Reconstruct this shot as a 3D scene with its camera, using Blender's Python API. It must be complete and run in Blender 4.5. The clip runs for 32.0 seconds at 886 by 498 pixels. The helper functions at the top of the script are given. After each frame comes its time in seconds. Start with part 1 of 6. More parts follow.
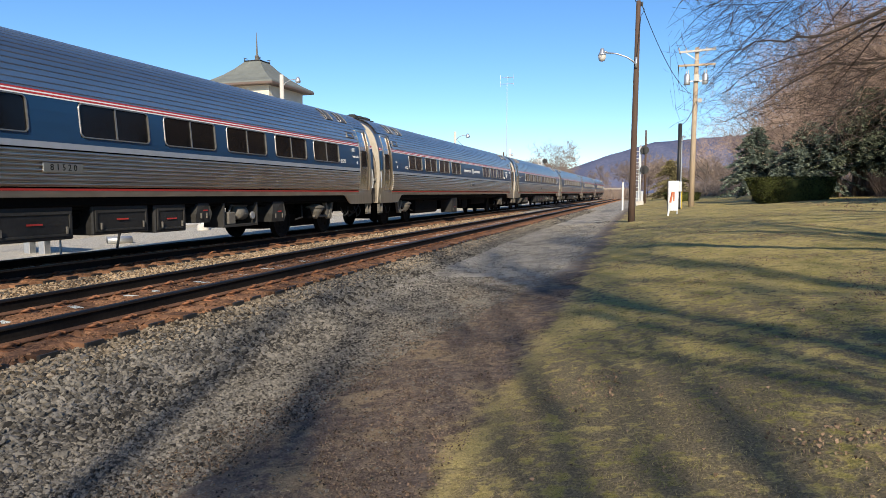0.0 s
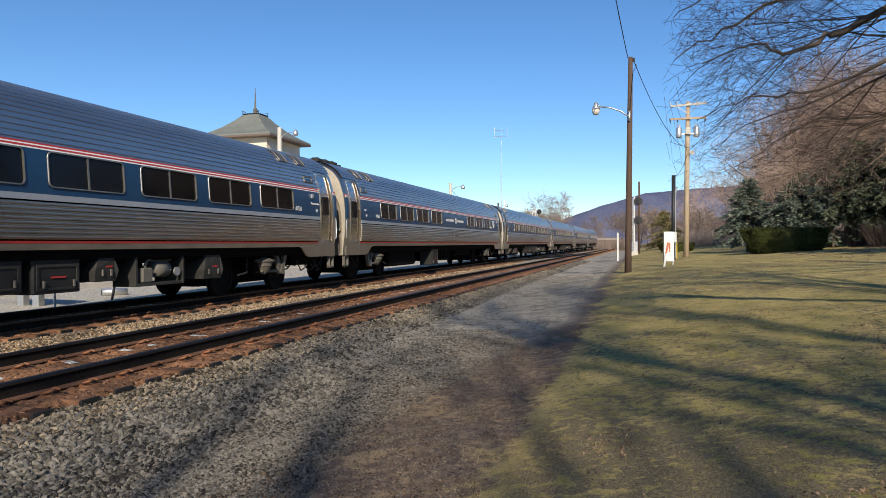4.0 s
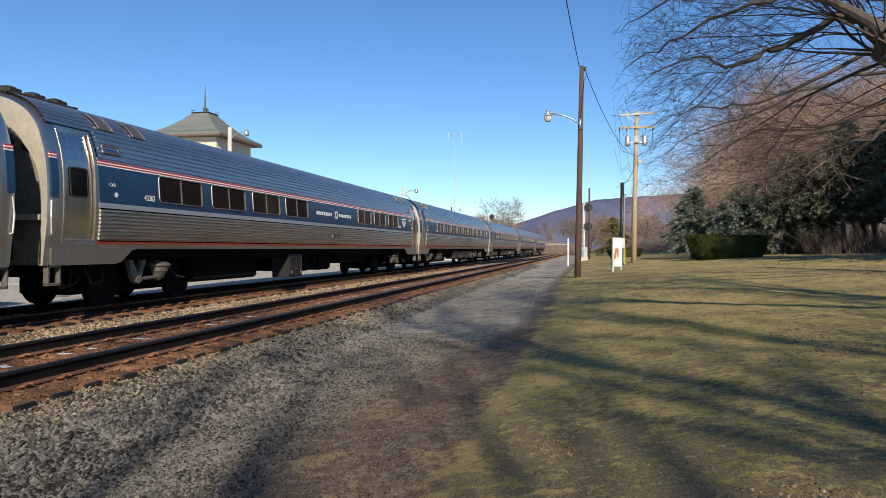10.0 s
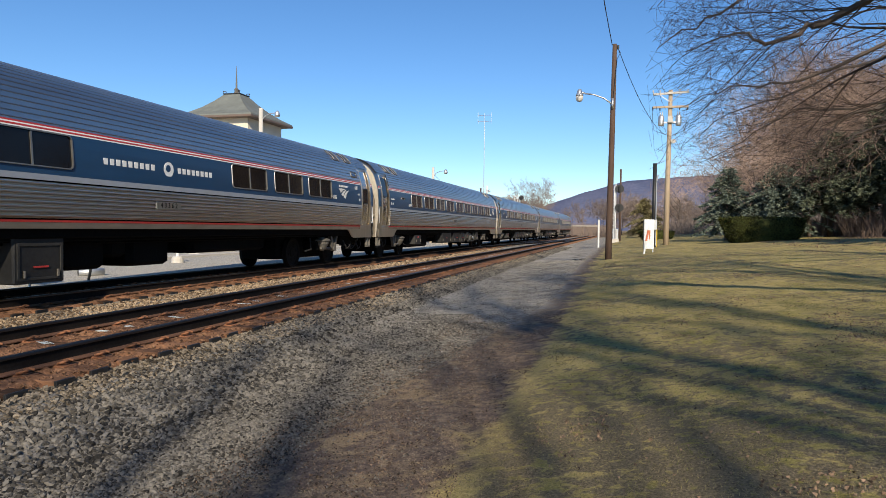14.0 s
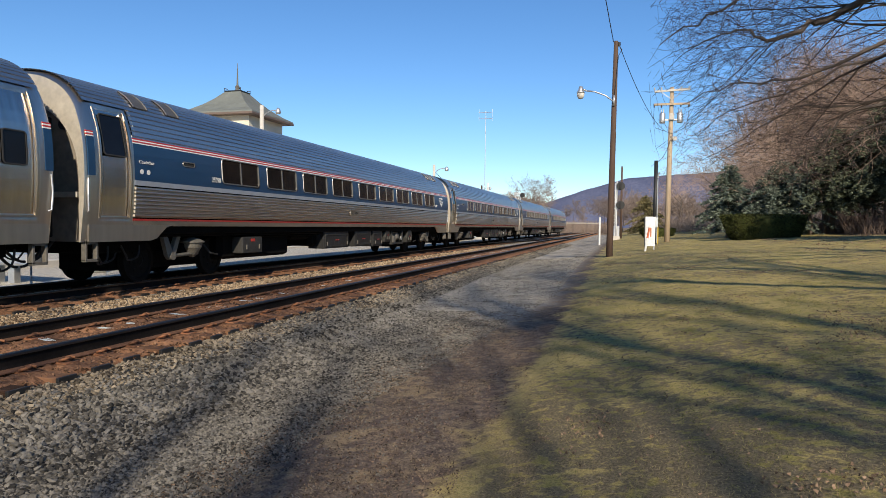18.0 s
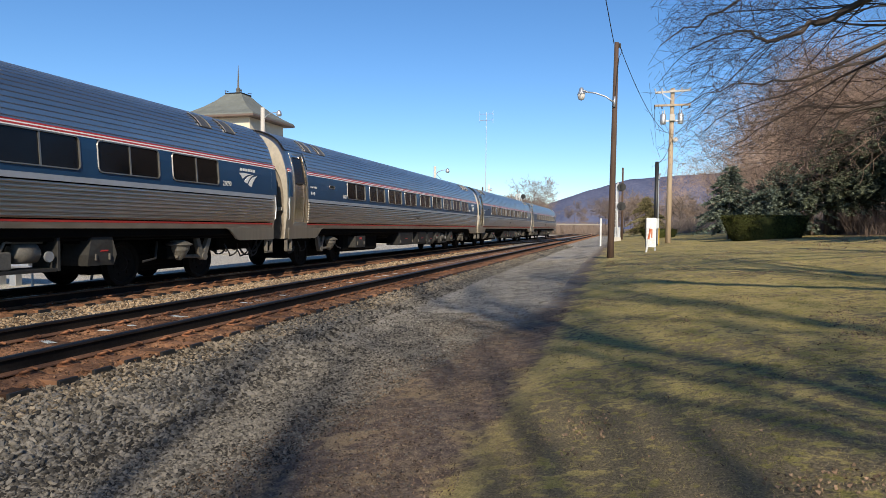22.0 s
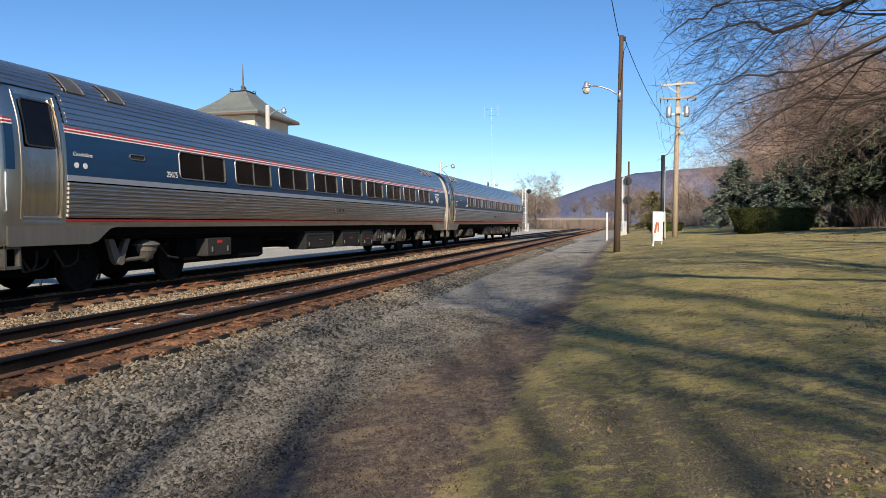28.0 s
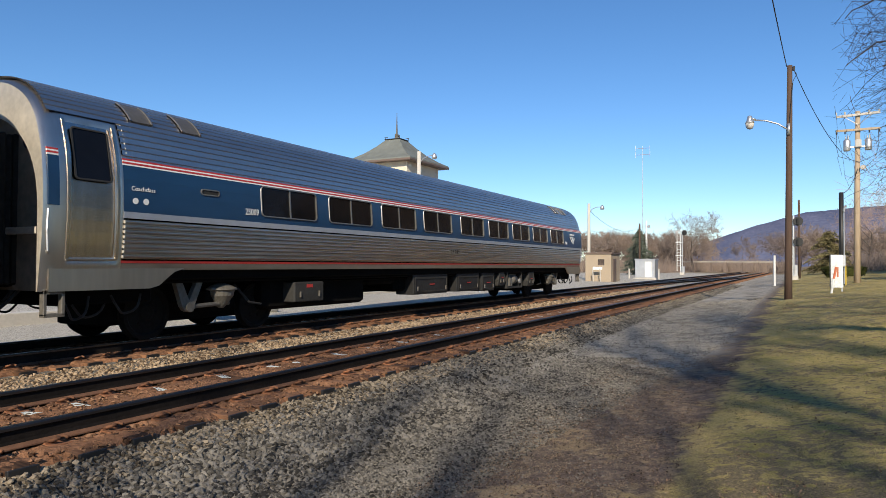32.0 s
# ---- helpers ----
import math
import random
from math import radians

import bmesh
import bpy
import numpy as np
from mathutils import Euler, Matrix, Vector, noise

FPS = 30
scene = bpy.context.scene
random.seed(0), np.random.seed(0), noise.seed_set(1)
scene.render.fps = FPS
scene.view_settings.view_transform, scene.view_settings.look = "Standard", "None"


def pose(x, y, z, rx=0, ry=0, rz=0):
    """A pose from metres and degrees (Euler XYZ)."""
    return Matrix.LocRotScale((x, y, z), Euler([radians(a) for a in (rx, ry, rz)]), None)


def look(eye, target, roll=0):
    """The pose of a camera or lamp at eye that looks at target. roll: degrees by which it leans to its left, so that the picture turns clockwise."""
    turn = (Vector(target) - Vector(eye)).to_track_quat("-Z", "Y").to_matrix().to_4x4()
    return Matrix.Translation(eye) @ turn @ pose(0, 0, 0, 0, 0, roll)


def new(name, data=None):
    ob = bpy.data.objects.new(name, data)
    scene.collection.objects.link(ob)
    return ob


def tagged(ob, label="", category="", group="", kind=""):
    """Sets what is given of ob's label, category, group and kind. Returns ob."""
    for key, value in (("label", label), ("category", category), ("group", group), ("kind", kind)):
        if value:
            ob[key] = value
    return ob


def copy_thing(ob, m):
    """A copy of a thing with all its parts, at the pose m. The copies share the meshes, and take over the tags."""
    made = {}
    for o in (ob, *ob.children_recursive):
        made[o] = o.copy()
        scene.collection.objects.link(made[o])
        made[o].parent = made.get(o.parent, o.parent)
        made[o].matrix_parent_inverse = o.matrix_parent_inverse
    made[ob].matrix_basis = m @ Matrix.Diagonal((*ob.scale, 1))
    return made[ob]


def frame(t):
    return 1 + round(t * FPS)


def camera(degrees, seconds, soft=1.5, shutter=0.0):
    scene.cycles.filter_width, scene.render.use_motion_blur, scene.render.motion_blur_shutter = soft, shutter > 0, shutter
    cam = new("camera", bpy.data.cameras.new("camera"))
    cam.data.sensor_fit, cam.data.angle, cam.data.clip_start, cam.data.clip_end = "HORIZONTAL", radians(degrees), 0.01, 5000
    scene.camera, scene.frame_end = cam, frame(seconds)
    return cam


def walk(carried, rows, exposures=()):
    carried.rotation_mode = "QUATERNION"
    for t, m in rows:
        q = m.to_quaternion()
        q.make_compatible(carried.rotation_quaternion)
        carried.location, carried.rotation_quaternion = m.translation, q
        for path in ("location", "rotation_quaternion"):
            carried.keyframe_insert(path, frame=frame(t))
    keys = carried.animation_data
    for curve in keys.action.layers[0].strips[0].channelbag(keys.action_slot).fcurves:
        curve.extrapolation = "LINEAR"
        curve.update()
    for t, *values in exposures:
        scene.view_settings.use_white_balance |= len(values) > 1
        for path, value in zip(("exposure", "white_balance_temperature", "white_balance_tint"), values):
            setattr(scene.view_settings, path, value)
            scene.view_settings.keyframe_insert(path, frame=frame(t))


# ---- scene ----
# ================= camera =================
cam = camera(67.0, 32.0, soft=0.7)
# seconds, eye x y z, yaw to the left, pitch, roll
PATH = (
    (0.0, 0.100, -0.040, 1.240, 16.97, -4.75, -0.13),
    (0.5, 0.012, -0.076, 1.235, 17.18, -4.08, 1.24),
    (1.0, 0.011, 0.029, 1.242, 12.05, -5.44, 1.59),
    (1.5, 0.011, 0.045, 1.269, 15.00, -2.57, 0.92),
    (2.0, 0.009, 0.013, 1.269, 15.63, -1.02, 0.12),
    (2.5, 0.003, -0.010, 1.273, 14.90, -0.70, 0.05),
    (3.0, -0.004, -0.003, 1.277, 15.42, -0.56, 0.08),
    (3.5, -0.005, -0.009, 1.276, 16.58, -0.49, -0.18),
    (5.5, 0.012, -0.025, 1.273, 15.53, -0.37, -0.03),
    (6.0, 0.004, -0.016, 1.272, 15.16, -0.71, 0.04),
    (6.5, -0.002, -0.010, 1.272, 14.97, -0.71, 0.06),
    (7.0, 0.003, -0.010, 1.270, 14.72, -0.67, -0.07),
    (7.5, 0.005, -0.011, 1.271, 14.41, -0.62, -0.15),
    (8.0, 0.008, -0.002, 1.261, 13.68, -0.41, 0.08),
    (8.5, 0.006, 0.002, 1.261, 12.76, -0.17, 0.33),
    (9.0, 0.013, 0.003, 1.263, 12.32, -0.10, 0.26),
    (9.5, 0.017, -0.008, 1.265, 12.18, -0.05, 0.24),
    (10.0, 0.016, -0.028, 1.268, 12.47, -0.13, 0.40),
    (10.5, 0.008, -0.024, 1.266, 12.86, -0.66, 0.84),
    (11.0, 0.001, -0.021, 1.266, 13.49, -1.36, 0.89),
    (11.5, 0.000, -0.012, 1.267, 13.89, -1.45, 0.84),
    (12.0, 0.001, -0.005, 1.266, 14.09, -1.46, 0.69),
    (12.5, -0.001, -0.009, 1.266, 14.66, -1.53, 0.86),
    (13.0, -0.001, -0.006, 1.264, 15.01, -1.61, 0.70),
    (13.5, -0.001, -0.012, 1.268, 14.97, -1.70, 0.68),
    (14.0, -0.000, -0.006, 1.269, 14.93, -1.77, 0.64),
    (14.5, 0.001, -0.005, 1.270, 14.91, -1.92, 0.64),
    (16.5, 0.002, 0.001, 1.267, 14.95, -2.07, 0.53),
    (17.0, 0.004, 0.000, 1.269, 15.01, -2.07, 0.52),
    (17.5, 0.001, -0.002, 1.268, 15.01, -2.02, 0.55),
    (18.0, -0.002, -0.008, 1.268, 15.01, -2.00, 0.65),
    (18.5, 0.001, -0.007, 1.267, 15.03, -1.98, 0.66),
    (19.0, 0.001, -0.005, 1.266, 14.99, -1.91, 0.51),
    (19.5, 0.005, -0.005, 1.264, 14.96, -1.77, 0.52),
    (20.0, -0.000, -0.000, 1.263, 14.92, -1.74, 0.64),
    (20.5, -0.005, 0.002, 1.262, 15.00, -1.76, 0.64),
    (21.0, -0.004, -0.008, 1.266, 15.02, -1.85, 0.64),
    (21.5, 0.001, -0.005, 1.267, 15.09, -1.88, 0.54),
    (22.0, -0.000, -0.005, 1.266, 15.10, -1.86, 0.51),
    (22.5, 0.001, -0.005, 1.267, 15.17, -1.85, 0.56),
    (23.0, -0.001, -0.002, 1.267, 15.23, -1.90, 0.60),
    (23.5, 0.005, -0.004, 1.269, 15.29, -1.97, 0.40),
    (24.0, 0.004, -0.001, 1.266, 15.35, -2.07, 0.42),
    (24.5, 0.001, -0.001, 1.264, 15.38, -2.07, 0.46),
    (25.0, -0.003, 0.004, 1.265, 15.45, -2.15, 0.49),
    (25.5, -0.002, 0.003, 1.268, 15.50, -2.23, 0.47),
    (27.5, 0.003, 0.008, 1.265, 15.60, -2.12, 0.11),
    (28.0, 0.003, 0.014, 1.263, 15.62, -2.22, -0.04),
    (28.5, 0.017, 0.049, 1.261, 16.16, -2.68, -1.60),
    (29.0, 0.052, 0.172, 1.250, 15.69, -2.52, -3.47),
    (29.5, 0.074, 0.250, 1.275, 15.85, -0.53, -2.58),
    (30.0, 0.075, 0.290, 1.278, 18.27, -0.23, -0.67),
    (30.5, 0.069, 0.301, 1.277, 18.27, -0.02, -1.65),
    (31.0, 0.001, 0.266, 1.284, 19.13, 0.28, -1.36),
    (31.5, -0.074, 0.217, 1.293, 22.51, 0.62, -0.77),
    (32.0, -0.102, 0.192, 1.301, 28.11, 1.33, 0.28),
)


def eye_pose(x, y, z, yaw, pitch, roll):
    return pose(x, y, z, 0, 0, yaw) @ pose(0, 0, 0, 90 + pitch) @ pose(0, 0, 0, 0, 0, roll)


walk(cam, [(t, eye_pose(*v)) for t, *v in PATH], exposures=((0.0, 0.40), (0.5, 0.38), (1.0, 0.28), (2.0, 0.22), (3.0, 0.20), (21.0, 0.20), (25.0, 0.25), (29.0, 0.28), (31.0, 0.20), (32.0, 0.20)))

# ================= light =================
SUN_EL, SUN_AZ = radians(29.0), radians(160.0)   # azimuth from +y towards +x
sky = bpy.data.worlds.new("sky")
scene.world = sky
sky.use_nodes = True
_n, _l = sky.node_tree.nodes, sky.node_tree.links
_sky = _n.new("ShaderNodeTexSky")
_sky.sky_type, _sky.sun_disc = "NISHITA", False
_sky.sun_elevation, _sky.sun_rotation = SUN_EL, SUN_AZ
_sky.altitude, _sky.air_density, _sky.dust_density, _sky.ozone_density = 900, 1.0, 0.0, 4.6
_hue = _n.new("ShaderNodeHueSaturation")
_hue.inputs["Hue"].default_value = 0.5015
_hue.inputs["Saturation"].default_value = 1.13
_l.new(_sky.outputs[0], _hue.inputs["Color"])
_l.new(_hue.outputs[0], _n["Background"].inputs[0])
_n["Background"].inputs[1].default_value = 0.122
sun = new("sun", bpy.data.lights.new("sun", "SUN"))
sun.data.energy, sun.data.angle, sun.data.color = 5.0, radians(0.9), (1.0, 0.88, 0.70)
_toward = Vector((math.sin(SUN_AZ) * math.cos(SUN_EL), math.cos(SUN_AZ) * math.cos(SUN_EL), math.sin(SUN_EL)))
sun.matrix_world = look(_toward * 50, (0, 0, 0))

# ================= small tools =================


def material(name, colour, rough=0.7, metal=0.0, vary=0.25, scale=6.0, bump=0.0, bump_scale=40.0, second=None, random_by="", spec=0.5, stretch=(1, 1, 1)):
    """A surface with stains at one scale, grain at another, and fine relief."""
    m = bpy.data.materials.new(name)
    m.use_nodes = True
    n, l = m.node_tree.nodes, m.node_tree.links
    b = n["Principled BSDF"]
    b.inputs["Roughness"].default_value, b.inputs["Metallic"].default_value = rough, metal
    b.inputs["Specular IOR Level"].default_value = spec
    co = n.new("ShaderNodeTexCoord")
    mp = n.new("ShaderNodeMapping")
    mp.inputs["Scale"].default_value = stretch
    l.new(co.outputs["Object"], mp.inputs[0])
    big, fine = n.new("ShaderNodeTexNoise"), n.new("ShaderNodeTexNoise")
    big.inputs["Scale"].default_value, big.inputs["Detail"].default_value = scale * 0.25, 4
    fine.inputs["Scale"].default_value, fine.inputs["Detail"].default_value = scale * 3, 5
    l.new(mp.outputs[0], big.inputs["Vector"]), l.new(mp.outputs[0], fine.inputs["Vector"])
    add = n.new("ShaderNodeMath")
    add.operation = "ADD"
    l.new(big.outputs[0], add.inputs[0]), l.new(fine.outputs[0], add.inputs[1])
    last = add.outputs[0]
    if random_by:
        src = n.new("ShaderNodeObjectInfo") if random_by == "object" else n.new("ShaderNodeNewGeometry")
        more = n.new("ShaderNodeMath")
        more.operation = "MULTIPLY_ADD"
        more.inputs[1].default_value = 0.9
        l.new(src.outputs["Random" if random_by == "object" else "Random Per Island"], more.inputs[0])
        l.new(last, more.inputs[2])
        less = n.new("ShaderNodeMath")
        less.operation = "SUBTRACT"
        less.inputs[1].default_value = 0.45
        l.new(more.outputs[0], less.inputs[0])
        last = less.outputs[0]
    ramp = n.new("ShaderNodeValToRGB")
    c2 = second or colour
    lo = [max(c * (1 - vary), 0) for c in colour]
    hi = [min(c * (1 + vary), 1) for c in c2]
    ramp.color_ramp.elements[0].color, ramp.color_ramp.elements[1].color = (*lo, 1), (*hi, 1)
    ramp.color_ramp.elements[0].position, ramp.color_ramp.elements[1].position = 0.3, 0.7
    half = n.new("ShaderNodeMath")
    half.operation = "MULTIPLY"
    half.inputs[1].default_value = 0.5
    l.new(last, half.inputs[0]), l.new(half.outputs[0], ramp.inputs[0])
    l.new(ramp.outputs[0], b.inputs["Base Color"])
    if bump:
        t = n.new("ShaderNodeTexNoise")
        t.inputs["Scale"].default_value, t.inputs["Detail"].default_value = bump_scale, 6
        bp = n.new("ShaderNodeBump")
        bp.inputs["Strength"].default_value, bp.inputs["Distance"].default_value = bump, 0.02
        l.new(mp.outputs[0], t.inputs["Vector"]), l.new(t.outputs[0], bp.inputs["Height"]), l.new(bp.outputs[0], b.inputs["Normal"])
    return m


def mesh_of(name, verts, faces, mat=None, smooth=False):
    me = bpy.data.meshes.new(name)
    me.from_pydata(verts if isinstance(verts, list) else np.asarray(verts).tolist(), [], faces if isinstance(faces, list) else np.asarray(faces).tolist())
    if mat:
        me.materials.append(mat)
    if smooth:
        me.polygons.foreach_set("use_smooth", [True] * len(me.polygons))
    return me


class Build:
    """Gathers pieces of one mesh."""

    def __init__(self):
        self.v, self.f = [], []

    def add(self, verts, faces):
        o = len(self.v)
        self.v += [tuple(p) for p in verts]
        self.f += [tuple(i + o for i in q) for q in faces]
        return self

    def box(self, x0, x1, y0, y1, z0, z1, c=0.0):
        """A box; c chamfers its upright and level edges."""
        if c <= 0:
            v = [(x, y, z) for z in (z0, z1) for x, y in ((x0, y0), (x1, y0), (x1, y1), (x0, y1))]
            return self.add(v, [(3, 2, 1, 0), (4, 5, 6, 7), (0, 1, 5, 4), (1, 2, 6, 5), (2, 3, 7, 6), (3, 0, 4, 7)])
        c = min(c, abs(x1 - x0) * 0.45, abs(y1 - y0) * 0.45, abs(z1 - z0) * 0.45)

        def ring(d, z):
            e = c
            return [(x0 + d + e, y0 + d, z), (x1 - d - e, y0 + d, z), (x1 - d, y0 + d + e, z), (x1 - d, y1 - d - e, z),
                    (x1 - d - e, y1 - d, z), (x0 + d + e, y1 - d, z), (x0 + d, y1 - d - e, z), (x0 + d, y0 + d + e, z)]
        k = c * 0.6
        v = ring(k, z0) + ring(0, z0 + k) + ring(0, z1 - k) + ring(k, z1)
        f = [tuple(range(7, -1, -1)), tuple(range(24, 32))]
        for r in range(3):
            f += [(r * 8 + i, r * 8 + (i + 1) % 8, r * 8 + 8 + (i + 1) % 8, r * 8 + 8 + i) for i in range(8)]
        return self.add(v, f)

    def tube(self, pts, radii, sides=8, caps=True):
        """A round bar along points."""
        pts = [Vector(p) for p in pts]
        if not hasattr(radii, "__len__"):
            radii = [radii] * len(pts)
        rings, last = [], None
        for i, p in enumerate(pts):
            d = (pts[min(i + 1, len(pts) - 1)] - pts[max(i - 1, 0)]).normalized()
            a = d.orthogonal().normalized() if last is None else (last - d * last.dot(d)).normalized()
            last, b = a, d.cross(a)
            rings.append([p + (a * math.cos(2 * math.pi * k / sides) + b * math.sin(2 * math.pi * k / sides)) * radii[i] for k in range(sides)])
        v = [q for r in rings for q in r]
        f = [(i * sides + k, i * sides + (k + 1) % sides, (i + 1) * sides + (k + 1) % sides, (i + 1) * sides + k) for i in range(len(pts) - 1) for k in range(sides)]
        if caps:
            f += [tuple(range(sides - 1, -1, -1)), tuple((len(pts) - 1) * sides + k for k in range(sides))]
        return self.add(v, f)

    def sweep(self, profile, y0, y1, closed=False, caps=False, flip=False):
        """A profile of (x, z) drawn along y."""
        n = len(profile)
        v = [(x, y0, z) for x, z in profile] + [(x, y1, z) for x, z in profile]
        f = [(i, (i + 1) % n, n + (i + 1) % n, n + i) for i in range(n if closed else n - 1)]
        if caps:
            f += [tuple(range(n - 1, -1, -1)), tuple(range(n, 2 * n))]
        if flip:
            f = [tuple(reversed(q)) for q in f]
        return self.add(v, f)

    def mesh(self, name, mat, smooth=False):
        return mesh_of(name, self.v, self.f, mat, smooth)


def part(name, b, mat, parent, label="", smooth=False, at=None):
    """One mesh under a thing or under one of its parts. b: a Build or a mesh."""
    me = b.mesh(name, mat, smooth) if isinstance(b, Build) else b
    ob = new(name, me)
    ob.parent = parent
    if at is not None:
        ob.matrix_basis = at if isinstance(at, Matrix) else Matrix.Translation(at)
    if label:
        ob["label"] = label
    return ob


def thing(name, label, category, at=(0, 0, 0), group="", kind=""):
    ob = new(name)
    ob.empty_display_size = 0.2
    ob.matrix_basis = at if isinstance(at, Matrix) else Matrix.Translation(at)
    return tagged(ob, label, category, group, kind)


def solo(name, b, mat, label, category, at=(0, 0, 0), group="", kind="", smooth=False):
    me = b.mesh(name, mat, smooth) if isinstance(b, Build) else b
    ob = new(name, me)
    ob.matrix_basis = at if isinstance(at, Matrix) else Matrix.Translation(at)
    return tagged(ob, label, category, group, kind)


def words(text, size, mat, parent, at, name="lettering", label="", wide=1.0):
    """Flat lettering with a little thickness, as a mesh."""
    cu = bpy.data.curves.new(name, "FONT")
    cu.body, cu.size, cu.extrude, cu.align_x, cu.align_y = text, size, 0.002, "CENTER", "CENTER"
    cu.resolution_u = 2
    tmp = bpy.data.objects.new("tmp", cu)
    me = bpy.data.meshes.new_from_object(tmp)
    bpy.data.objects.remove(tmp)
    me.name = name
    me.materials.clear()
    me.materials.append(mat)
    if wide != 1.0:
        me.transform(Matrix.Diagonal((wide, 1, 1, 1)))
    ob = new(name, me)
    ob.parent, ob.matrix_basis = parent, at
    if label:
        ob["label"] = label
    return ob


# ================= plan =================
NEAR_X, FAR_X = -6.42, -10.765      # centre lines of the two tracks
GAUGE = 1.507                       # between rail head centres
CAR = 26.01                         # from coupling to coupling


def smoothstep(a, b, v):
    t = np.clip((v - a) / (b - a), 0, 1)
    return t * t * (3 - 2 * t)


def ground_z(x, y):
    """Height of the ground; rail tops are 0."""
    x, y = np.asarray(x, float), np.asarray(y, float)
    near = np.interp(x, [-60, -30, -17, -14.2, -13.2, -12.3, -11.9, -5.05, -4.75, -3.9, -2.6, -1.2, -0.6, 0, 1.2, 2.2, 5, 12, 30, 80],
                     [-.25, -.3, -.35, -.38, -.42, -.3, -.235, -.262, -.34, -.52, -.55, -.42, -.30, -.22, .0, .10, .32, .9, 1.8, 3.0])
    far = np.interp(x, [-60, -30, -17, -14.2, -13.2, -12.3, -11.9, -5.05, -4.75, -3.6, -2.0, -0.5, 2.5, 5, 8, 12, 30, 80],
                    [0, -.05, -.1, -.15, -.3, -.3, -.235, -.262, -.31, -.3, -.1, .13, .43, .55, .76, .98, 1.8, 3.0])
    k = smoothstep(6, 28, y)
    return near * (1 - k) + far * k


def ground_top(x, y):
    """Height of the ground with its hummocks."""
    x, y = np.atleast_1d(np.asarray(x, float)), np.atleast_1d(np.asarray(y, float))
    z = np.array(ground_z(x, y), float)
    for i in range(len(x)):
        a, b = x[i], y[i]
        if -4.9 < a < 30 and -3 < b < 70:
            k = min(1.0, (a + 4.9) * 2)
            z[i] += k * (0.05 * noise.noise((a * 0.55, b * 0.4, 3)) + 0.022 * noise.noise((a * 2.3, b * 2.0, 9)) + 0.010 * noise.noise((a * 7, b * 7, 5)))
    return z

# ================= materials =================
steel = material("stainless_steel", (0.58, 0.53, 0.47), 0.34, 1.0, 0.13, 3.0, 0.05, 25, stretch=(1, 1, 0.12))
steel_roof = material("roof_steel", (0.58, 0.55, 0.52), 0.36, 1.0, 0.16, 2.0, 0.04, 20, stretch=(1, 0.1, 1))
steel_flute = material("fluted_steel", (0.70, 0.63, 0.54), 0.30, 1.0, 0.24, 4.0, 0.05, 25, stretch=(1, 0.12, 1))
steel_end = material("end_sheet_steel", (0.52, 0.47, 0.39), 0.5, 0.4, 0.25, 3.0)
jamb_steel = material("polished_jamb_steel", (0.62, 0.54, 0.44), 0.28, 1.0, 0.12, 3.0)
steel_door = material("brushed_door_steel", (0.60, 0.55, 0.50), 0.24, 1.0, 0.25, 2.0, 0.12, 2, stretch=(1, 2.5, 0.15))
blue = material("dark_blue_paint", (0.012, 0.045, 0.105), 0.30, 0.0, 0.12, 2.0, stretch=(1, 0.3, 1))
red = material("red_stripe_paint", (0.42, 0.035, 0.03), 0.4, 0.0, 0.15, 3.0)
white_paint = material("white_paint", (0.72, 0.72, 0.70), 0.45, 0.0, 0.08, 4.0)
belt_paint = material("pale_belt_paint", (0.34, 0.37, 0.42), 0.4, 0.3, 0.1, 3.0)
# grime made almost black: the deep shade under the cars is in the colour
under = material("shaded_underframe_grime", (0.005, 0.0047, 0.0045), 0.95, 0.0, 0.4, 6.0, 0.3, 30, spec=0.1)
box_grey = material("grey_equipment_paint", (0.030, 0.029, 0.027), 0.7, 0.0, 0.35, 5.0, 0.1, 30, spec=0.3)
case_black = material("black_case_paint", (0.018, 0.0175, 0.017), 0.6, 0.0, 0.4, 5.0, 0.1, 30, spec=0.35)
sill_steel = material("grimy_sill_steel", (0.30, 0.26, 0.21), 0.5, 0.7, 0.3, 3.0, stretch=(1, 0.2, 1))
hatch_metal = material("dull_hatch_metal", (0.15, 0.14, 0.125), 0.5, 0.6, 0.25, 4.0)
bogie_grey = material("bogie_paint", (0.115, 0.105, 0.088), 0.6, 0.0, 0.4, 8.0, 0.2, 30)
rubber = material("black_rubber", (0.02, 0.02, 0.02), 0.8, 0.0, 0.3, 8.0)
diaphragm_grey = material("diaphragm_canvas", (0.026, 0.024, 0.022), 0.9, 0.0, 0.4, 4.0, spec=0.1)
# end sheet toned down, so the recess shade is in the colour
recess_grey = material("shaded_end_wall", (0.195, 0.168, 0.134), 0.7, 0.0, 0.35, 3.0, spec=0.3)
glass = material("tinted_window_glass", (0.006, 0.006, 0.007), 0.08, 0.0, 0.3, 2.0, spec=0.25)
gasket = material("window_frame_metal", (0.31, 0.295, 0.27), 0.40, 0.8, 0.2, 4.0)
blue_glass = material("blue_vent_glass", (0.02, 0.05, 0.13), 0.25)
# wheel tone also carries the shade below the floor
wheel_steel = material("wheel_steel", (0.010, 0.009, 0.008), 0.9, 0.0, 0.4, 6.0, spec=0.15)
rail_top = material("dull_rail_head", (0.10, 0.095, 0.09), 0.42, 1.0, 0.3, 4.0, stretch=(1, 0.1, 1))
rail_foot_rust = material("rusty_rail_foot", (0.13, 0.062, 0.034), 0.85, 0.0, 0.4, 8.0, 0.3, 60)
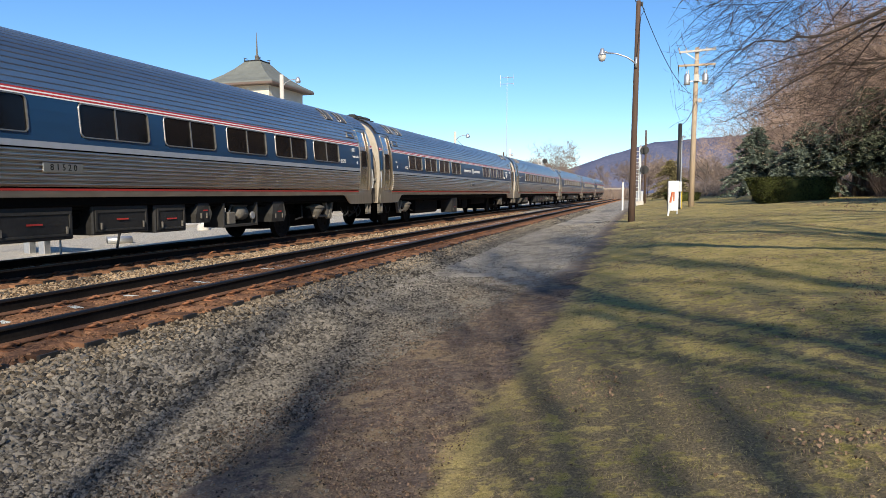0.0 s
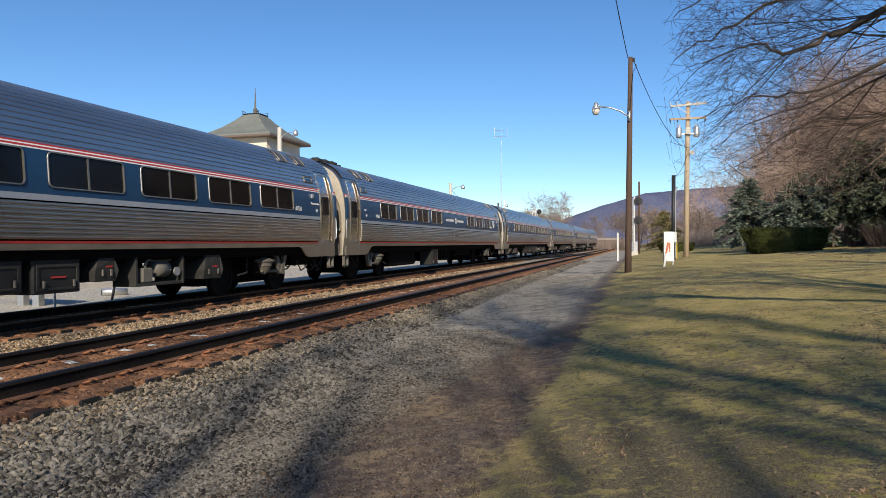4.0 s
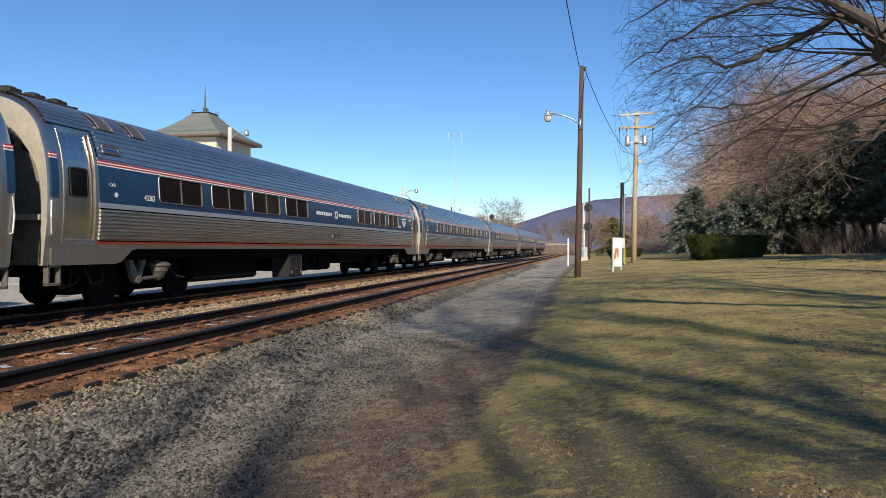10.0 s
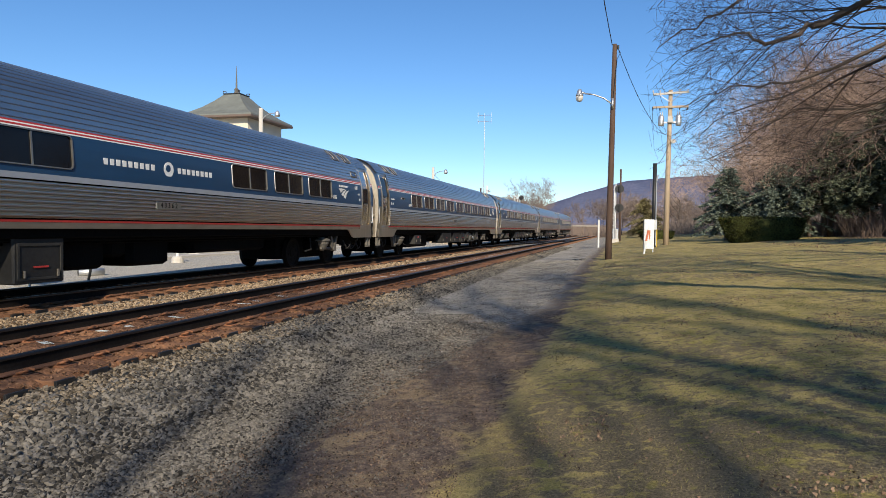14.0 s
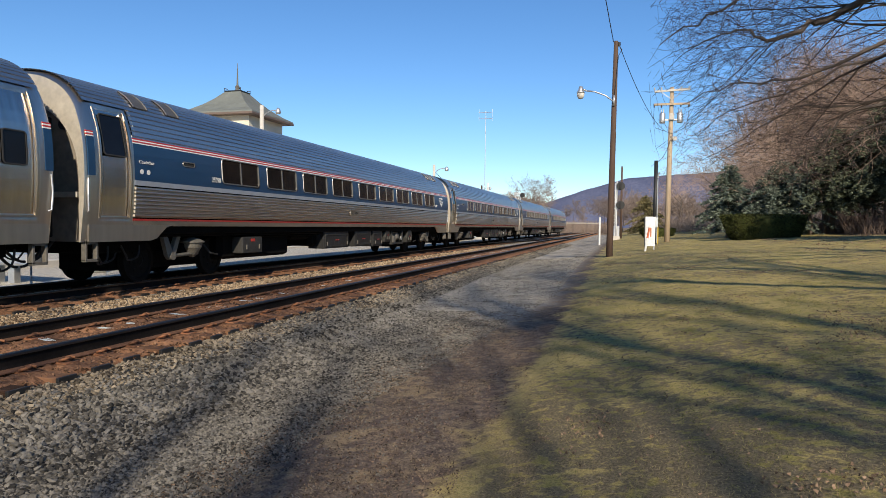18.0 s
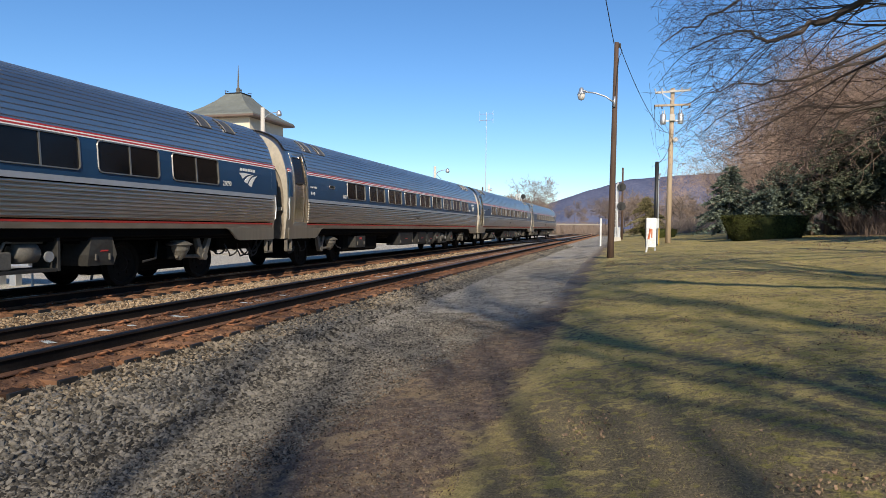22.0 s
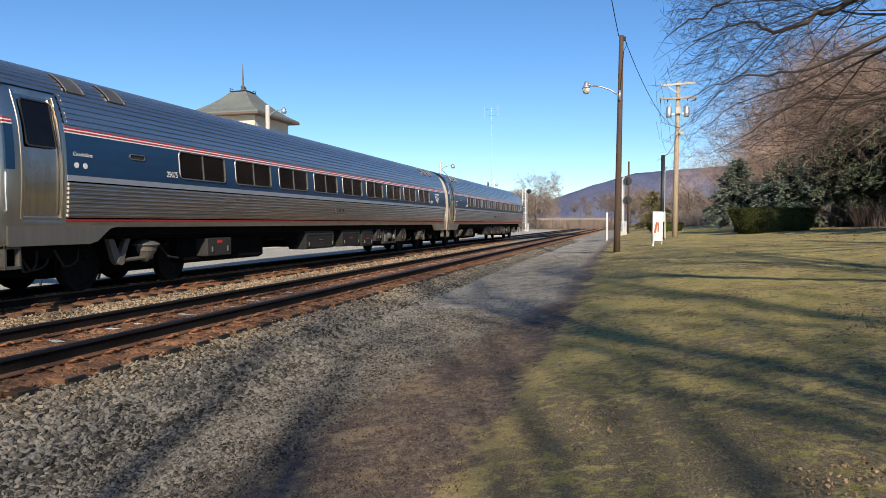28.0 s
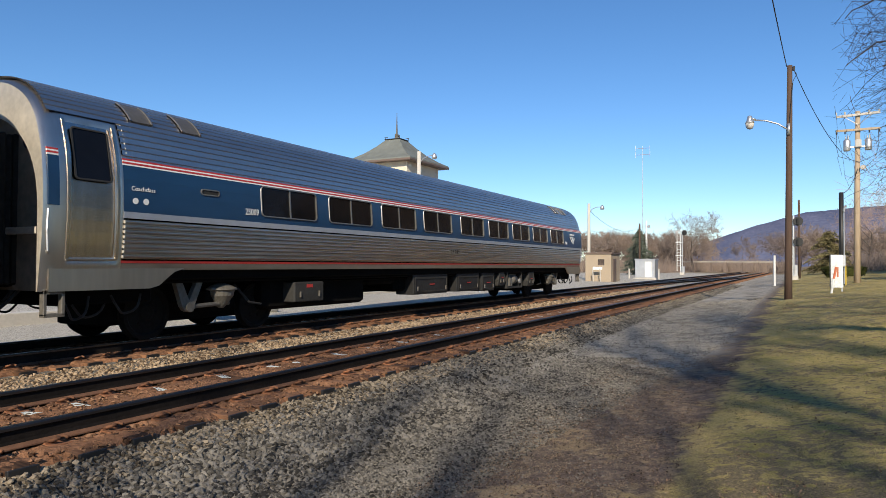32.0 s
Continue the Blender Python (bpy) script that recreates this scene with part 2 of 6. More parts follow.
rail_rust = material("black_rail_web", (0.012, 0.010, 0.009), 0.85, 0.0, 0.5, 8.0, 0.3, 60, spec=0.1)
plate_rust = material("rusty_plate", (0.20, 0.085, 0.04), 0.85, 0.0, 0.45, 10.0, 0.3, 60, random_by="object")
tie_wood = material("creosoted_sleeper_wood", (0.078, 0.041, 0.025), 0.9, 0.0, 0.5, 7.0, 0.5, 40, second=(0.185, 0.095, 0.052), random_by="object", stretch=(0.15, 1, 1), spec=0.2)
stone_mat = material("ballast_stone", (0.046, 0.043, 0.039), 0.95, 0.0, 0.5, 8.0, 0.3, 60, second=(0.138, 0.126, 0.108), random_by="island", spec=0.2)
stone_rust = material("tan_stained_ballast", (0.15, 0.10, 0.062), 0.95, 0.0, 0.45, 8.0, 0.3, 60, second=(0.29, 0.215, 0.14), random_by="island", spec=0.2)
# lighter and warmer than ballast_stone: sunlight on the toe stones is in the tone
stone_tan = material("sunlit_dusty_ballast", (0.085, 0.068, 0.048), 0.95, 0.0, 0.5, 8.0, 0.3, 60, second=(0.215, 0.175, 0.125), random_by="island", spec=0.2)
stone_pale = material("pale_gravel_chip", (0.090, 0.083, 0.071), 0.95, 0.0, 0.5, 8.0, 0.3, 60, second=(0.240, 0.220, 0.186), random_by="island", spec=0.2)
stone_bed = material("rust_dusted_stone", (0.085, 0.044, 0.025), 0.95, 0.0, 0.45, 8.0, 0.3, 60, second=(0.19, 0.105, 0.06), random_by="island", spec=0.2)
fines_rust = material("rusty_packed_fines", (0.110, 0.052, 0.029), 0.95, 0.0, 0.5, 6.0, 0.8, 50, second=(0.250, 0.128, 0.070), spec=0.2)
bark = material("grey_brown_bark", (0.085, 0.066, 0.054), 0.9, 0.0, 0.4, 5.0, 0.6, 25, stretch=(1, 1, 0.25))
twig = material("dark_brown_twigs", (0.075, 0.056, 0.047), 0.9, 0.0, 0.35, 3.0, spec=0.2)
twig_grey = material("grey_brown_far_twigs", (0.24, 0.185, 0.15), 0.95, 0.0, 0.35, 1.0)
twig_far = material("pale_brown_twigs", (0.20, 0.138, 0.108), 0.95, 0.0, 0.35, 1.0, second=(0.38, 0.27, 0.205), random_by="object")
pole_wood = material("weathered_brown_pole", (0.085, 0.052, 0.036), 0.9, 0.0, 0.4, 5.0, 0.5, 30, stretch=(1, 1, 0.08))
pole_new = material("light_treated_pole", (0.40, 0.31, 0.215), 0.85, 0.0, 0.3, 5.0, 0.4, 30, stretch=(1, 1, 0.08))
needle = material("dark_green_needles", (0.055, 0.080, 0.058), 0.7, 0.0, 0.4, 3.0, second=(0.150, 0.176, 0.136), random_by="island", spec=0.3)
# darker needle copy: the shade inside the wood is in its colour
needle_dark = material("shaded_pine_needles", (0.040, 0.056, 0.036), 0.8, 0.0, 0.5, 3.0, second=(0.115, 0.130, 0.085), random_by="island", spec=0.2)
olive_leaf = material("olive_evergreen_leaf", (0.120, 0.110, 0.050), 0.8, 0.0, 0.4, 3.0, second=(0.26, 0.22, 0.11), random_by="island", spec=0.2)
brush_brown = material("dark_brown_stems", (0.095, 0.066, 0.050), 0.95, 0.0, 0.4, 1.0)
hedge_leaf = material("clipped_yew_leaf", (0.012, 0.017, 0.006), 0.8, 0.0, 0.5, 3.0, second=(0.050, 0.056, 0.015), random_by="island", spec=0.15)
slate = material("grey_roof_slate", (0.155, 0.165, 0.148), 0.8, 0.0, 0.25, 6.0, 0.4, 30)
stucco = material("cream_stucco", (0.68, 0.60, 0.47), 0.9, 0.0, 0.1, 4.0, 0.3, 60)
trim_brown = material("brown_trim_paint", (0.14, 0.10, 0.08), 0.6, 0.0, 0.2, 4.0)
zinc = material("galvanised_metal", (0.55, 0.56, 0.57), 0.45, 0.8, 0.15, 6.0)
tan_paint = material("tan_siding_paint", (0.36, 0.29, 0.21), 0.8, 0.0, 0.1, 4.0, 0.2, 40)
concrete = material("pale_concrete", (0.50, 0.47, 0.42), 0.9, 0.0, 0.15, 5.0, 0.2, 50)
black_paint = material("black_paint", (0.015, 0.015, 0.015), 0.5, 0.0, 0.2, 5.0)
earth_leaf = material("dull_leaf_crumbs", (0.060, 0.042, 0.031), 0.95, 0.0, 0.5, 20.0, second=(0.150, 0.106, 0.075), random_by="island", spec=0.1)
leaf_litter = material("dry_brown_leaf", (0.10, 0.066, 0.042), 0.9, 0.0, 0.5, 20.0, second=(0.22, 0.145, 0.092), random_by="island")
straw = material("dead_straw", (0.10, 0.075, 0.050), 0.9, 0.0, 0.5, 5.0, second=(0.24, 0.185, 0.12), random_by="island", spec=0.2)
grass_blade = material("winter_grass_blade", (0.125, 0.118, 0.036), 0.85, 0.0, 0.45, 3.0, second=(0.29, 0.240, 0.090), random_by="island")
grass_green = material("green_grass_tuft", (0.078, 0.088, 0.024), 0.85, 0.0, 0.4, 3.0, second=(0.195, 0.182, 0.056), random_by="island", spec=0.2)
wire_black = material("black_cable", (0.02, 0.02, 0.02), 0.6)


def ground_material():
    """Lawn, bare earth, fine gravel and the stone yard beyond, told apart by place."""
    m = bpy.data.materials.new("ground_cover")
    m.use_nodes = True
    n, l = m.node_tree.nodes, m.node_tree.links
    b = n["Principled BSDF"]
    b.inputs["Roughness"].default_value = 0.95
    b.inputs["Specular IOR Level"].default_value = 0.2
    co = n.new("ShaderNodeTexCoord")
    sep = n.new("ShaderNodeSeparateXYZ")
    l.new(co.outputs["Object"], sep.inputs[0])

    def noise_(scale, detail=6, rough=0.6):
        t = n.new("ShaderNodeTexNoise")
        t.inputs["Scale"].default_value, t.inputs["Detail"].default_value, t.inputs["Roughness"].default_value = scale, detail, rough
        l.new(co.outputs["Object"], t.inputs["Vector"])
        return t.outputs[0]

    def op(kind, a, c, d=None):
        t = n.new("ShaderNodeMath")
        t.operation = kind
        for i, v in enumerate((a, c, d)):
            if v is None:
                continue
            if isinstance(v, (int, float)):
                t.inputs[i].default_value = v
            else:
                l.new(v, t.inputs[i])
        return t.outputs[0]

    def ramp(v, *stops):
        t = n.new("ShaderNodeValToRGB")
        while len(t.color_ramp.elements) < len(stops):
            t.color_ramp.elements.new(0.5)
        for e, (p, c) in zip(t.color_ramp.elements, stops):
            e.position, e.color = p, (*c, 1) if len(c) == 3 else c
        l.new(v, t.inputs[0])
        return t.outputs[0]

    def mix(f, a, c):
        t = n.new("ShaderNodeMix")
        t.data_type = "RGBA"
        l.new(f, t.inputs[0])
        l.new(a, t.inputs[6]), l.new(c, t.inputs[7])
        return t.outputs[2]

    def edge(value, a, c):
        t = n.new("ShaderNodeMapRange")
        t.interpolation_type = "SMOOTHSTEP"
        l.new(value, t.inputs[0])
        t.inputs[1].default_value, t.inputs[2].default_value = a, c
        return t.outputs[0]

    big, mid, fine, grit = noise_(0.35), noise_(1.6), noise_(9.0), noise_(55.0)
    # lawn: green with straw patches
    lawn = mix(edge(op("ADD", op("MULTIPLY", mid, 0.6), op("MULTIPLY", fine, 0.5)), 0.41, 0.60),
               ramp(grit, (0.3, (0.160, 0.146, 0.042)), (0.7, (0.370, 0.308, 0.096))),
               ramp(grit, (0.3, (0.250, 0.196, 0.072)), (0.7, (0.570, 0.445, 0.180))))
    earth = mix(edge(fine, 0.40, 0.62), ramp(grit, (0.32, (0.060, 0.045, 0.037)), (0.7, (0.170, 0.128, 0.104))),
                ramp(grit, (0.32, (0.105, 0.078, 0.058)), (0.7, (0.300, 0.226, 0.165))))
    # trodden dead grass on the bare earth
    earth = mix(edge(op("ADD", op("MULTIPLY", mid, 0.7), op("MULTIPLY", fine, 0.3)), 0.52, 0.62), earth, ramp(grit, (0.3, (0.150, 0.110, 0.066)), (0.7, (0.400, 0.300, 0.185))))
    vor = n.new("ShaderNodeTexVoronoi")
    vor.inputs["Scale"].default_value = 46
    l.new(co.outputs["Object"], vor.inputs["Vector"])
    gravel = mix(edge(mid, 0.35, 0.7), ramp(vor.outputs["Color"], (0.1, (0.085, 0.077, 0.066)), (0.9, (0.225, 0.205, 0.175))),
                 ramp(vor.outputs["Color"], (0.1, (0.120, 0.108, 0.090)), (0.9, (0.320, 0.288, 0.240))))
    yard = ramp(vor.outputs["Color"], (0.0, (0.20, 0.185, 0.155)), (0.5, (0.42, 0.39, 0.335)), (1.0, (0.66, 0.62, 0.54)))
    wob = op("ADD", sep.outputs[0], op("MULTIPLY_ADD", mid, 1.6, -0.8))
    wob = op("ADD", wob, op("MULTIPLY_ADD", fine, 0.5, -0.25))
    bare = op("SUBTRACT", wob, op("MULTIPLY", edge(sep.outputs[1], 6, 15), 1.3))     # earth narrows further on
    clean = ramp(vor.outputs["Color"], (0.1, (0.230, 0.210, 0.176)), (0.9, (0.500, 0.456, 0.384)))
    gravel = mix(op("MULTIPLY", edge(sep.outputs[1], 7, 15), edge(mid, 0.30, 0.60)), gravel, clean)
    c = mix(edge(bare, -3.0, -2.4), gravel, earth)
    c = mix(edge(wob, -1.18, -0.76), c, lawn)
    # worn leafy spots in the lawn
    moss = ramp(grit, (0.3, (0.082, 0.080, 0.028)), (0.7, (0.185, 0.165, 0.058)))
    dark = noise_(2.6, 5, 0.7)
    c = mix(op("MULTIPLY", edge(dark, 0.54, 0.68), edge(wob, -0.8, 0.2)), c, moss)
    worn = op("SUBTRACT", 1.0, edge(sep.outputs[1], 4.0, 10.0))
    spots = edge(op("ADD", op("ADD", op("MULTIPLY", big, 0.4), op("MULTIPLY", fine, 0.6)), op("MULTIPLY", worn, 0.075)), 0.500, 0.575)
    thatch = ramp(grit, (0.3, (0.082, 0.066, 0.040)), (0.5, (0.165, 0.132, 0.078)), (0.72, (0.300, 0.238, 0.140)))
    lit = mix(edge(sep.outputs[0], -1.0, -0.75), c, mix(spots, c, thatch))
    # woodland floor
    floor = ramp(grit, (0.3, (0.09, 0.06, 0.042)), (0.7, (0.22, 0.15, 0.10)))
    wood = edge(op("ADD", op("ADD", sep.outputs[0], op("MULTIPLY", mid, 3.0)), op("MULTIPLY", sep.outputs[1], 0.02)), 14.5, 16.0)
    lit = mix(wood, lit, floor)
    # stone yard across the tracks
    out = mix(edge(op("ADD", sep.outputs[0], mid), -12.6, -13.0), lit, yard)
    # dry meadow far off
    meadow = ramp(fine, (0.3, (0.16, 0.115, 0.065)), (0.7, (0.27, 0.20, 0.12)))
    out = mix(edge(sep.outputs[1], 120, 160), out, meadow)
    l.new(out, b.inputs["Base Color"])
    bp = n.new("ShaderNodeBump")
    bp.inputs["Strength"].default_value, bp.inputs["Distance"].default_value = 0.8, 0.035
    l.new(op("ADD", op("MULTIPLY", grit, 0.5), op("MULTIPLY", fine, 1.0)), bp.inputs["Height"])
    l.new(bp.outputs[0], b.inputs["Normal"])
    return m


# ================= ground =================
def build_ground():
    xs = np.unique(np.concatenate([np.linspace(-900, -60, 9), np.linspace(-60, -14, 24), np.linspace(-14, -12, 9), np.linspace(-12, -5.2, 8), np.linspace(-5.2, 6, 113),
                                   np.linspace(6, 30, 40), np.linspace(30, 120, 16), np.linspace(120, 900, 9)]))
    ys = np.unique(np.concatenate([np.linspace(-300, -20, 12), np.linspace(-20, 1, 22), np.linspace(1, 22, 170), np.linspace(22, 60, 110), np.linspace(60, 200, 60), np.linspace(200, 2500, 24)]))
    gx, gy = np.meshgrid(xs, ys)
    gz = ground_top(gx.ravel(), gy.ravel()).reshape(gx.shape)
    gz = np.where(gx > 60, gz * 0 + 2.5, gz)
    v = np.stack([gx.ravel(), gy.ravel(), gz.ravel()], 1)
    ny, nx = gx.shape
    a = (np.arange(ny - 1)[:, None] * nx + np.arange(nx - 1)).ravel()
    f = np.stack([a, a + 1, a + nx + 1, a + nx], 1)
    me = mesh_of("ground", v, f, ground_material(), True)
    tagged(new("ground", me), "lawn, bare earth and grey gravel sloping to the railway", "ground", kind="structure")


build_ground()

# ================= railway =================
def bend(y):
    """The tracks swing to the left far down the line."""
    return -max(0.0, y - 140.0) ** 2 / 1300.0


def rail_profile(part_):
    if part_ == "head":
        return [(-.036, -.034), (.036, -.034), (.037, -.012), (.028, -.0015), (.012, 0), (-.012, 0), (-.028, -.0015), (-.037, -.012)]
    if part_ == "foot":
        return [(-.07, -.18), (.07, -.18), (.07, -.169), (.021, -.149), (-.021, -.149), (-.07, -.169)]
    return [(-.019, -.151), (.019, -.151), (.0095, -.125), (.0095, -.050), (.034, -.035), (-.034, -.035), (-.0095, -.050), (-.0095, -.125)]


def rail_mesh(name, x_of, ys, mat, kind):
    prof = rail_profile(kind)
    n = len(prof)
    v, f = [], []
    for i, y in enumerate(ys):
        v += [(x_of(y) + px, y, pz) for px, pz in prof]
        if i:
            f += [((i - 1) * n + k, (i - 1) * n + (k + 1) % n, i * n + (k + 1) % n, i * n + k) for k in range(n)]
    f += [tuple(range(n)), tuple(len(v) - 1 - k for k in range(n))]
    f = [tuple(reversed(q)) for q in f]
    return mesh_of(name, v, f, mat)


RAIL_YS = [-40, -20, -5, 0, 5, 10, 15, 20, 30, 40, 50, 60, 80, 100, 120] + list(range(140, 420, 12))


def build_track(x0, label):
    track = thing("railway_track", label, "railway track", kind="structure")
    for s in (-1, 1):
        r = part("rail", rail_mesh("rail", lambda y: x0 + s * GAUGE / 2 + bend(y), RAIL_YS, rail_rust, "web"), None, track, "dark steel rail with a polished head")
        part("rail_foot", rail_mesh("rail_foot", lambda y: x0 + s * GAUGE / 2 + bend(y), RAIL_YS, rail_foot_rust, "foot"), None, r, "rusty rail foot")
        part("rail_head", rail_mesh("rail_head", lambda y: x0 + s * GAUGE / 2 + bend(y), RAIL_YS, rail_top, "head"), None, r)
    return track


near_track = build_track(NEAR_X, "near railway track on rusty wooden sleepers in ballast")
far_track = build_track(FAR_X, "railway track under the train, in ballast")

# crossover rails between the two tracks, well down the line
crossover = thing("crossover_track", "crossover rails joining the two tracks", "railway track", kind="structure")


def cross_x(y):
    t = float(smoothstep(46, 92, y))
    return FAR_X + (NEAR_X - FAR_X) * t


for s in (-1, 1):
    r = part("rail", rail_mesh("rail", lambda y: cross_x(y) + s * GAUGE / 2, list(range(50, 90, 2)), rail_rust, "web"), None, crossover)
    part("rail_head", rail_mesh("rail_head", lambda y: cross_x(y) + s * GAUGE / 2, list(range(50, 90, 2)), rail_top, "head"), None, r)
    r.location.z = -0.004

# sleepers, tie plates and spring clips
_tie = Build().box(-1.295, 1.295, -0.115, 0.115, -0.16, 0.0, 0.012).mesh("sleeper", tie_wood)
# near-black cap, set on the +x end of each sleeper only
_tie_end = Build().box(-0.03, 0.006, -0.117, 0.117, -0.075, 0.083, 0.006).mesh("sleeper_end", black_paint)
_mark = Build().box(-0.16, 0.16, -0.035, 0.03, 0, 0.003).box(-0.08, 0.20, 0.04, 0.06, 0, 0.003).mesh("paint_mark", material("pale_paint_mark", (0.62, 0.68, 0.66), 0.5))
_plate = Build().box(-0.19, 0.19, -0.09, 0.09, 0, 0.014, 0.004).box(-0.10, -0.075, -0.09, 0.09, 0.012, 0.026).box(0.075, 0.10, -0.09, 0.09, 0.012, 0.026).mesh("tie_plate", plate_rust)
_clip = Build().tube([(0.085, -0.06, 0.03), (0.16, -0.065, 0.05), (0.175, -0.02, 0.062), (0.12, 0.0, 0.056), (0.085, 0.02, 0.05), (0.12, 0.055, 0.06), (0.17, 0.06, 0.05)], 0.015, 6).mesh("spring_clip", plate_rust, True)
TIE = 0.505
TIE_Z = -0.195
TIE_YS = {}                         # where the sleepers of each track lie


def lay_sleepers(track, x0, parts_to, joined_to, clips_to):
    y, k = -6.0, 0
    TIE_YS[x0] = []
    rest = Build()
    while y < joined_to:
        TIE_YS[x0].append(y)
        dx, turn = random.uniform(-0.05, 0.05), random.uniform(-0.8, 0.8)
        if y < parts_to:
            s = part("sleeper", _tie, None, track, at=pose(x0 + dx, y, TIE_Z - random.uniform(0, 0.012), 0, 0, turn))
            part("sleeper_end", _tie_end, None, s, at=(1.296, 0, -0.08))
            if x0 == NEAR_X and k % 2 == (k // 7) % 2 and 3 < y < 45:
                part("paint_mark", _mark, None, s, at=pose(-0.50 - dx + random.uniform(-0.08, 0.08), 0, 0.004, 0, 0, random.uniform(-25, 25)))
            if y < clips_to:
                for side in (-1, 1):
                    px = side * GAUGE / 2 - dx
                    part("tie_plate", _plate, None, s, at=(px, 0, 0.001))
                    if y > 1.5:
                        part("spring_clip", _clip, None, s, at=(px, 0, 0.004))
                        part("spring_clip", _clip, None, s, at=pose(px, 0, 0.004, 0, 0, 180))
        else:
            rest.box(x0 - 1.295 + bend(y), x0 + 1.295 + bend(y), y - 0.115, y + 0.115, TIE_Z - 0.16, TIE_Z)
        y += TIE + random.uniform(-0.02, 0.02)
        k += 1
    part("far_sleepers", rest, tie_wood, track)["kind"] = "stuff"


lay_sleepers(near_track, NEAR_X, 64, 200, 24)
lay_sleepers(far_track, FAR_X, 64, 200, 20)


# ballast: broken stones, joined, heaped between and beside the sleepers
def stone_shapes(count=8):
    out = []
    for k in range(count):
        r = np.random.default_rng(40 + k)
        b = bmesh.new()
        bmesh.ops.create_icosphere(b, subdivisions=1, radius=1.0)
        for v in b.verts:
            v.co *= r.uniform(0.75, 1.2)
            v.co = Vector((v.co.x * 1.15, v.co.y * 0.9, v.co.z * 0.7))
        for _ in range(6):
            nrm = Vector(r.normal(size=3)).normalized()
            for v in b.verts:
                d = v.co.dot(nrm) - r.uniform(0.38, 0.62)
                if d > 0:
                    v.co -= nrm * d
        out.append((np.array([v.co[:] for v in b.verts]), np.array([[v.index for v in f.verts] for f in b.faces])))
        b.free()
    return out


STONES = stone_shapes()


def crumb_shapes(count=6):
    """Small broken chips with few faces."""
    out = []
    for k in range(count):
        r = np.random.default_rng(70 + k)
        v = np.array([(1, 0, 0), (0, 1, 0), (-1, 0, 0), (0, -1, 0), (0, 0, 1), (0, 0, -1)], float)
        v = v * r.uniform(0.7, 1.25, (6, 1)) + r.normal(size=(6, 3)) * 0.22
        out.append((v * (1.2, 0.9, 0.75), np.array([(0, 1, 4), (1, 2, 4), (2, 3, 4), (3, 0, 4), (1, 0, 5), (2, 1, 5), (3, 2, 5), (0, 3, 5)])))
    return out


CRUMBS = crumb_shapes()


def scatter(points, sizes, shapes, flat=1.0, seed=1):
    """One joined mesh of many small solids at points."""
    r = np.random.default_rng(seed)
    vs, fs, o = [], [], 0
    pick = r.integers(0, len(shapes), len(points))
    for s, (sv, sf) in enumerate(shapes):
        idx = np.nonzero(pick == s)[0]
        if not len(idx):
            continue
        ang = r.uniform(0, 2 * np.pi, len(idx))
        tilt = r.uniform(-0.6, 0.6, (len(idx), 2))
        c, sn = np.cos(ang)[:, None], np.sin(ang)[:, None]
        x, y, z = sv[:, 0][None], sv[:, 1][None], sv[:, 2][None]
        X, Y = c * x - sn * y, sn * x + c * y
        Z = (z + tilt[:, :1] * x + tilt[:, 1:] * y) * flat
        P = np.stack([X, Y, Z], -1) * sizes[idx][:, None, None] + points[idx][:, None, :]
        vs.append(P.reshape(-1, 3))
        fs.append((sf[None] + (np.arange(len(idx)) * len(sv))[:, None, None] + o).reshape(-1, 3))
        o += P.shape[0] * P.shape[1]
    return np.concatenate(vs), np.concatenate(fs)


def big_mesh(name, v, f, mat):
    me = bpy.data.meshes.new(name)
    me.vertices.add(len(v))
    me.vertices.foreach_set("co", v.astype(np.float32).ravel())
    k = f.shape[1]
    me.loops.add(f.size)
    me.loops.foreach_set("vertex_index", f.astype(np.int32).ravel())
    me.polygons.add(len(f))
    me.polygons.foreach_set("loop_start", (np.arange(len(f)) * k).astype(np.int32))
    me.update(calc_edges=True)
    me.shade_flat()
    me.materials.append(mat)
    return me


def ballast(name, label, mat, x0, x1, y0, y1, count, size, lift, seed, power=1.0, shapes=None, thin=0.0, drift=0.0, fade=None):
    """thin: how far the far edge frays; drift: how much the whole strip moves sideways per metre;
    fade: from where to where along the track the stones thicken."""
    r = np.random.default_rng(seed)
    y = y0 + (y1 - y0) * r.uniform(0, 1, count) ** power
    x = r.uniform(x0, x1, count) - thin * abs(r.normal(size=count)) + drift * np.clip(y - 6, 0, 9)
    if fade:
        keep = r.uniform(size=count) < smoothstep(fade[0], fade[1], y + r.normal(size=count) * 0.8)
        x, y = x[keep], y[keep]
        count = len(x)
    s = r.uniform(0.55, 1.25, count) * size
    z = ground_top(x, y) + lift + r.uniform(-0.4, 0.35, count) * size
    v, f = scatter(np.stack([x, y, z], 1), s, shapes or STONES, 1.0, seed)
    return solo(name, big_mesh(name, v, f, mat), None, label, "ballast", kind="stuff")


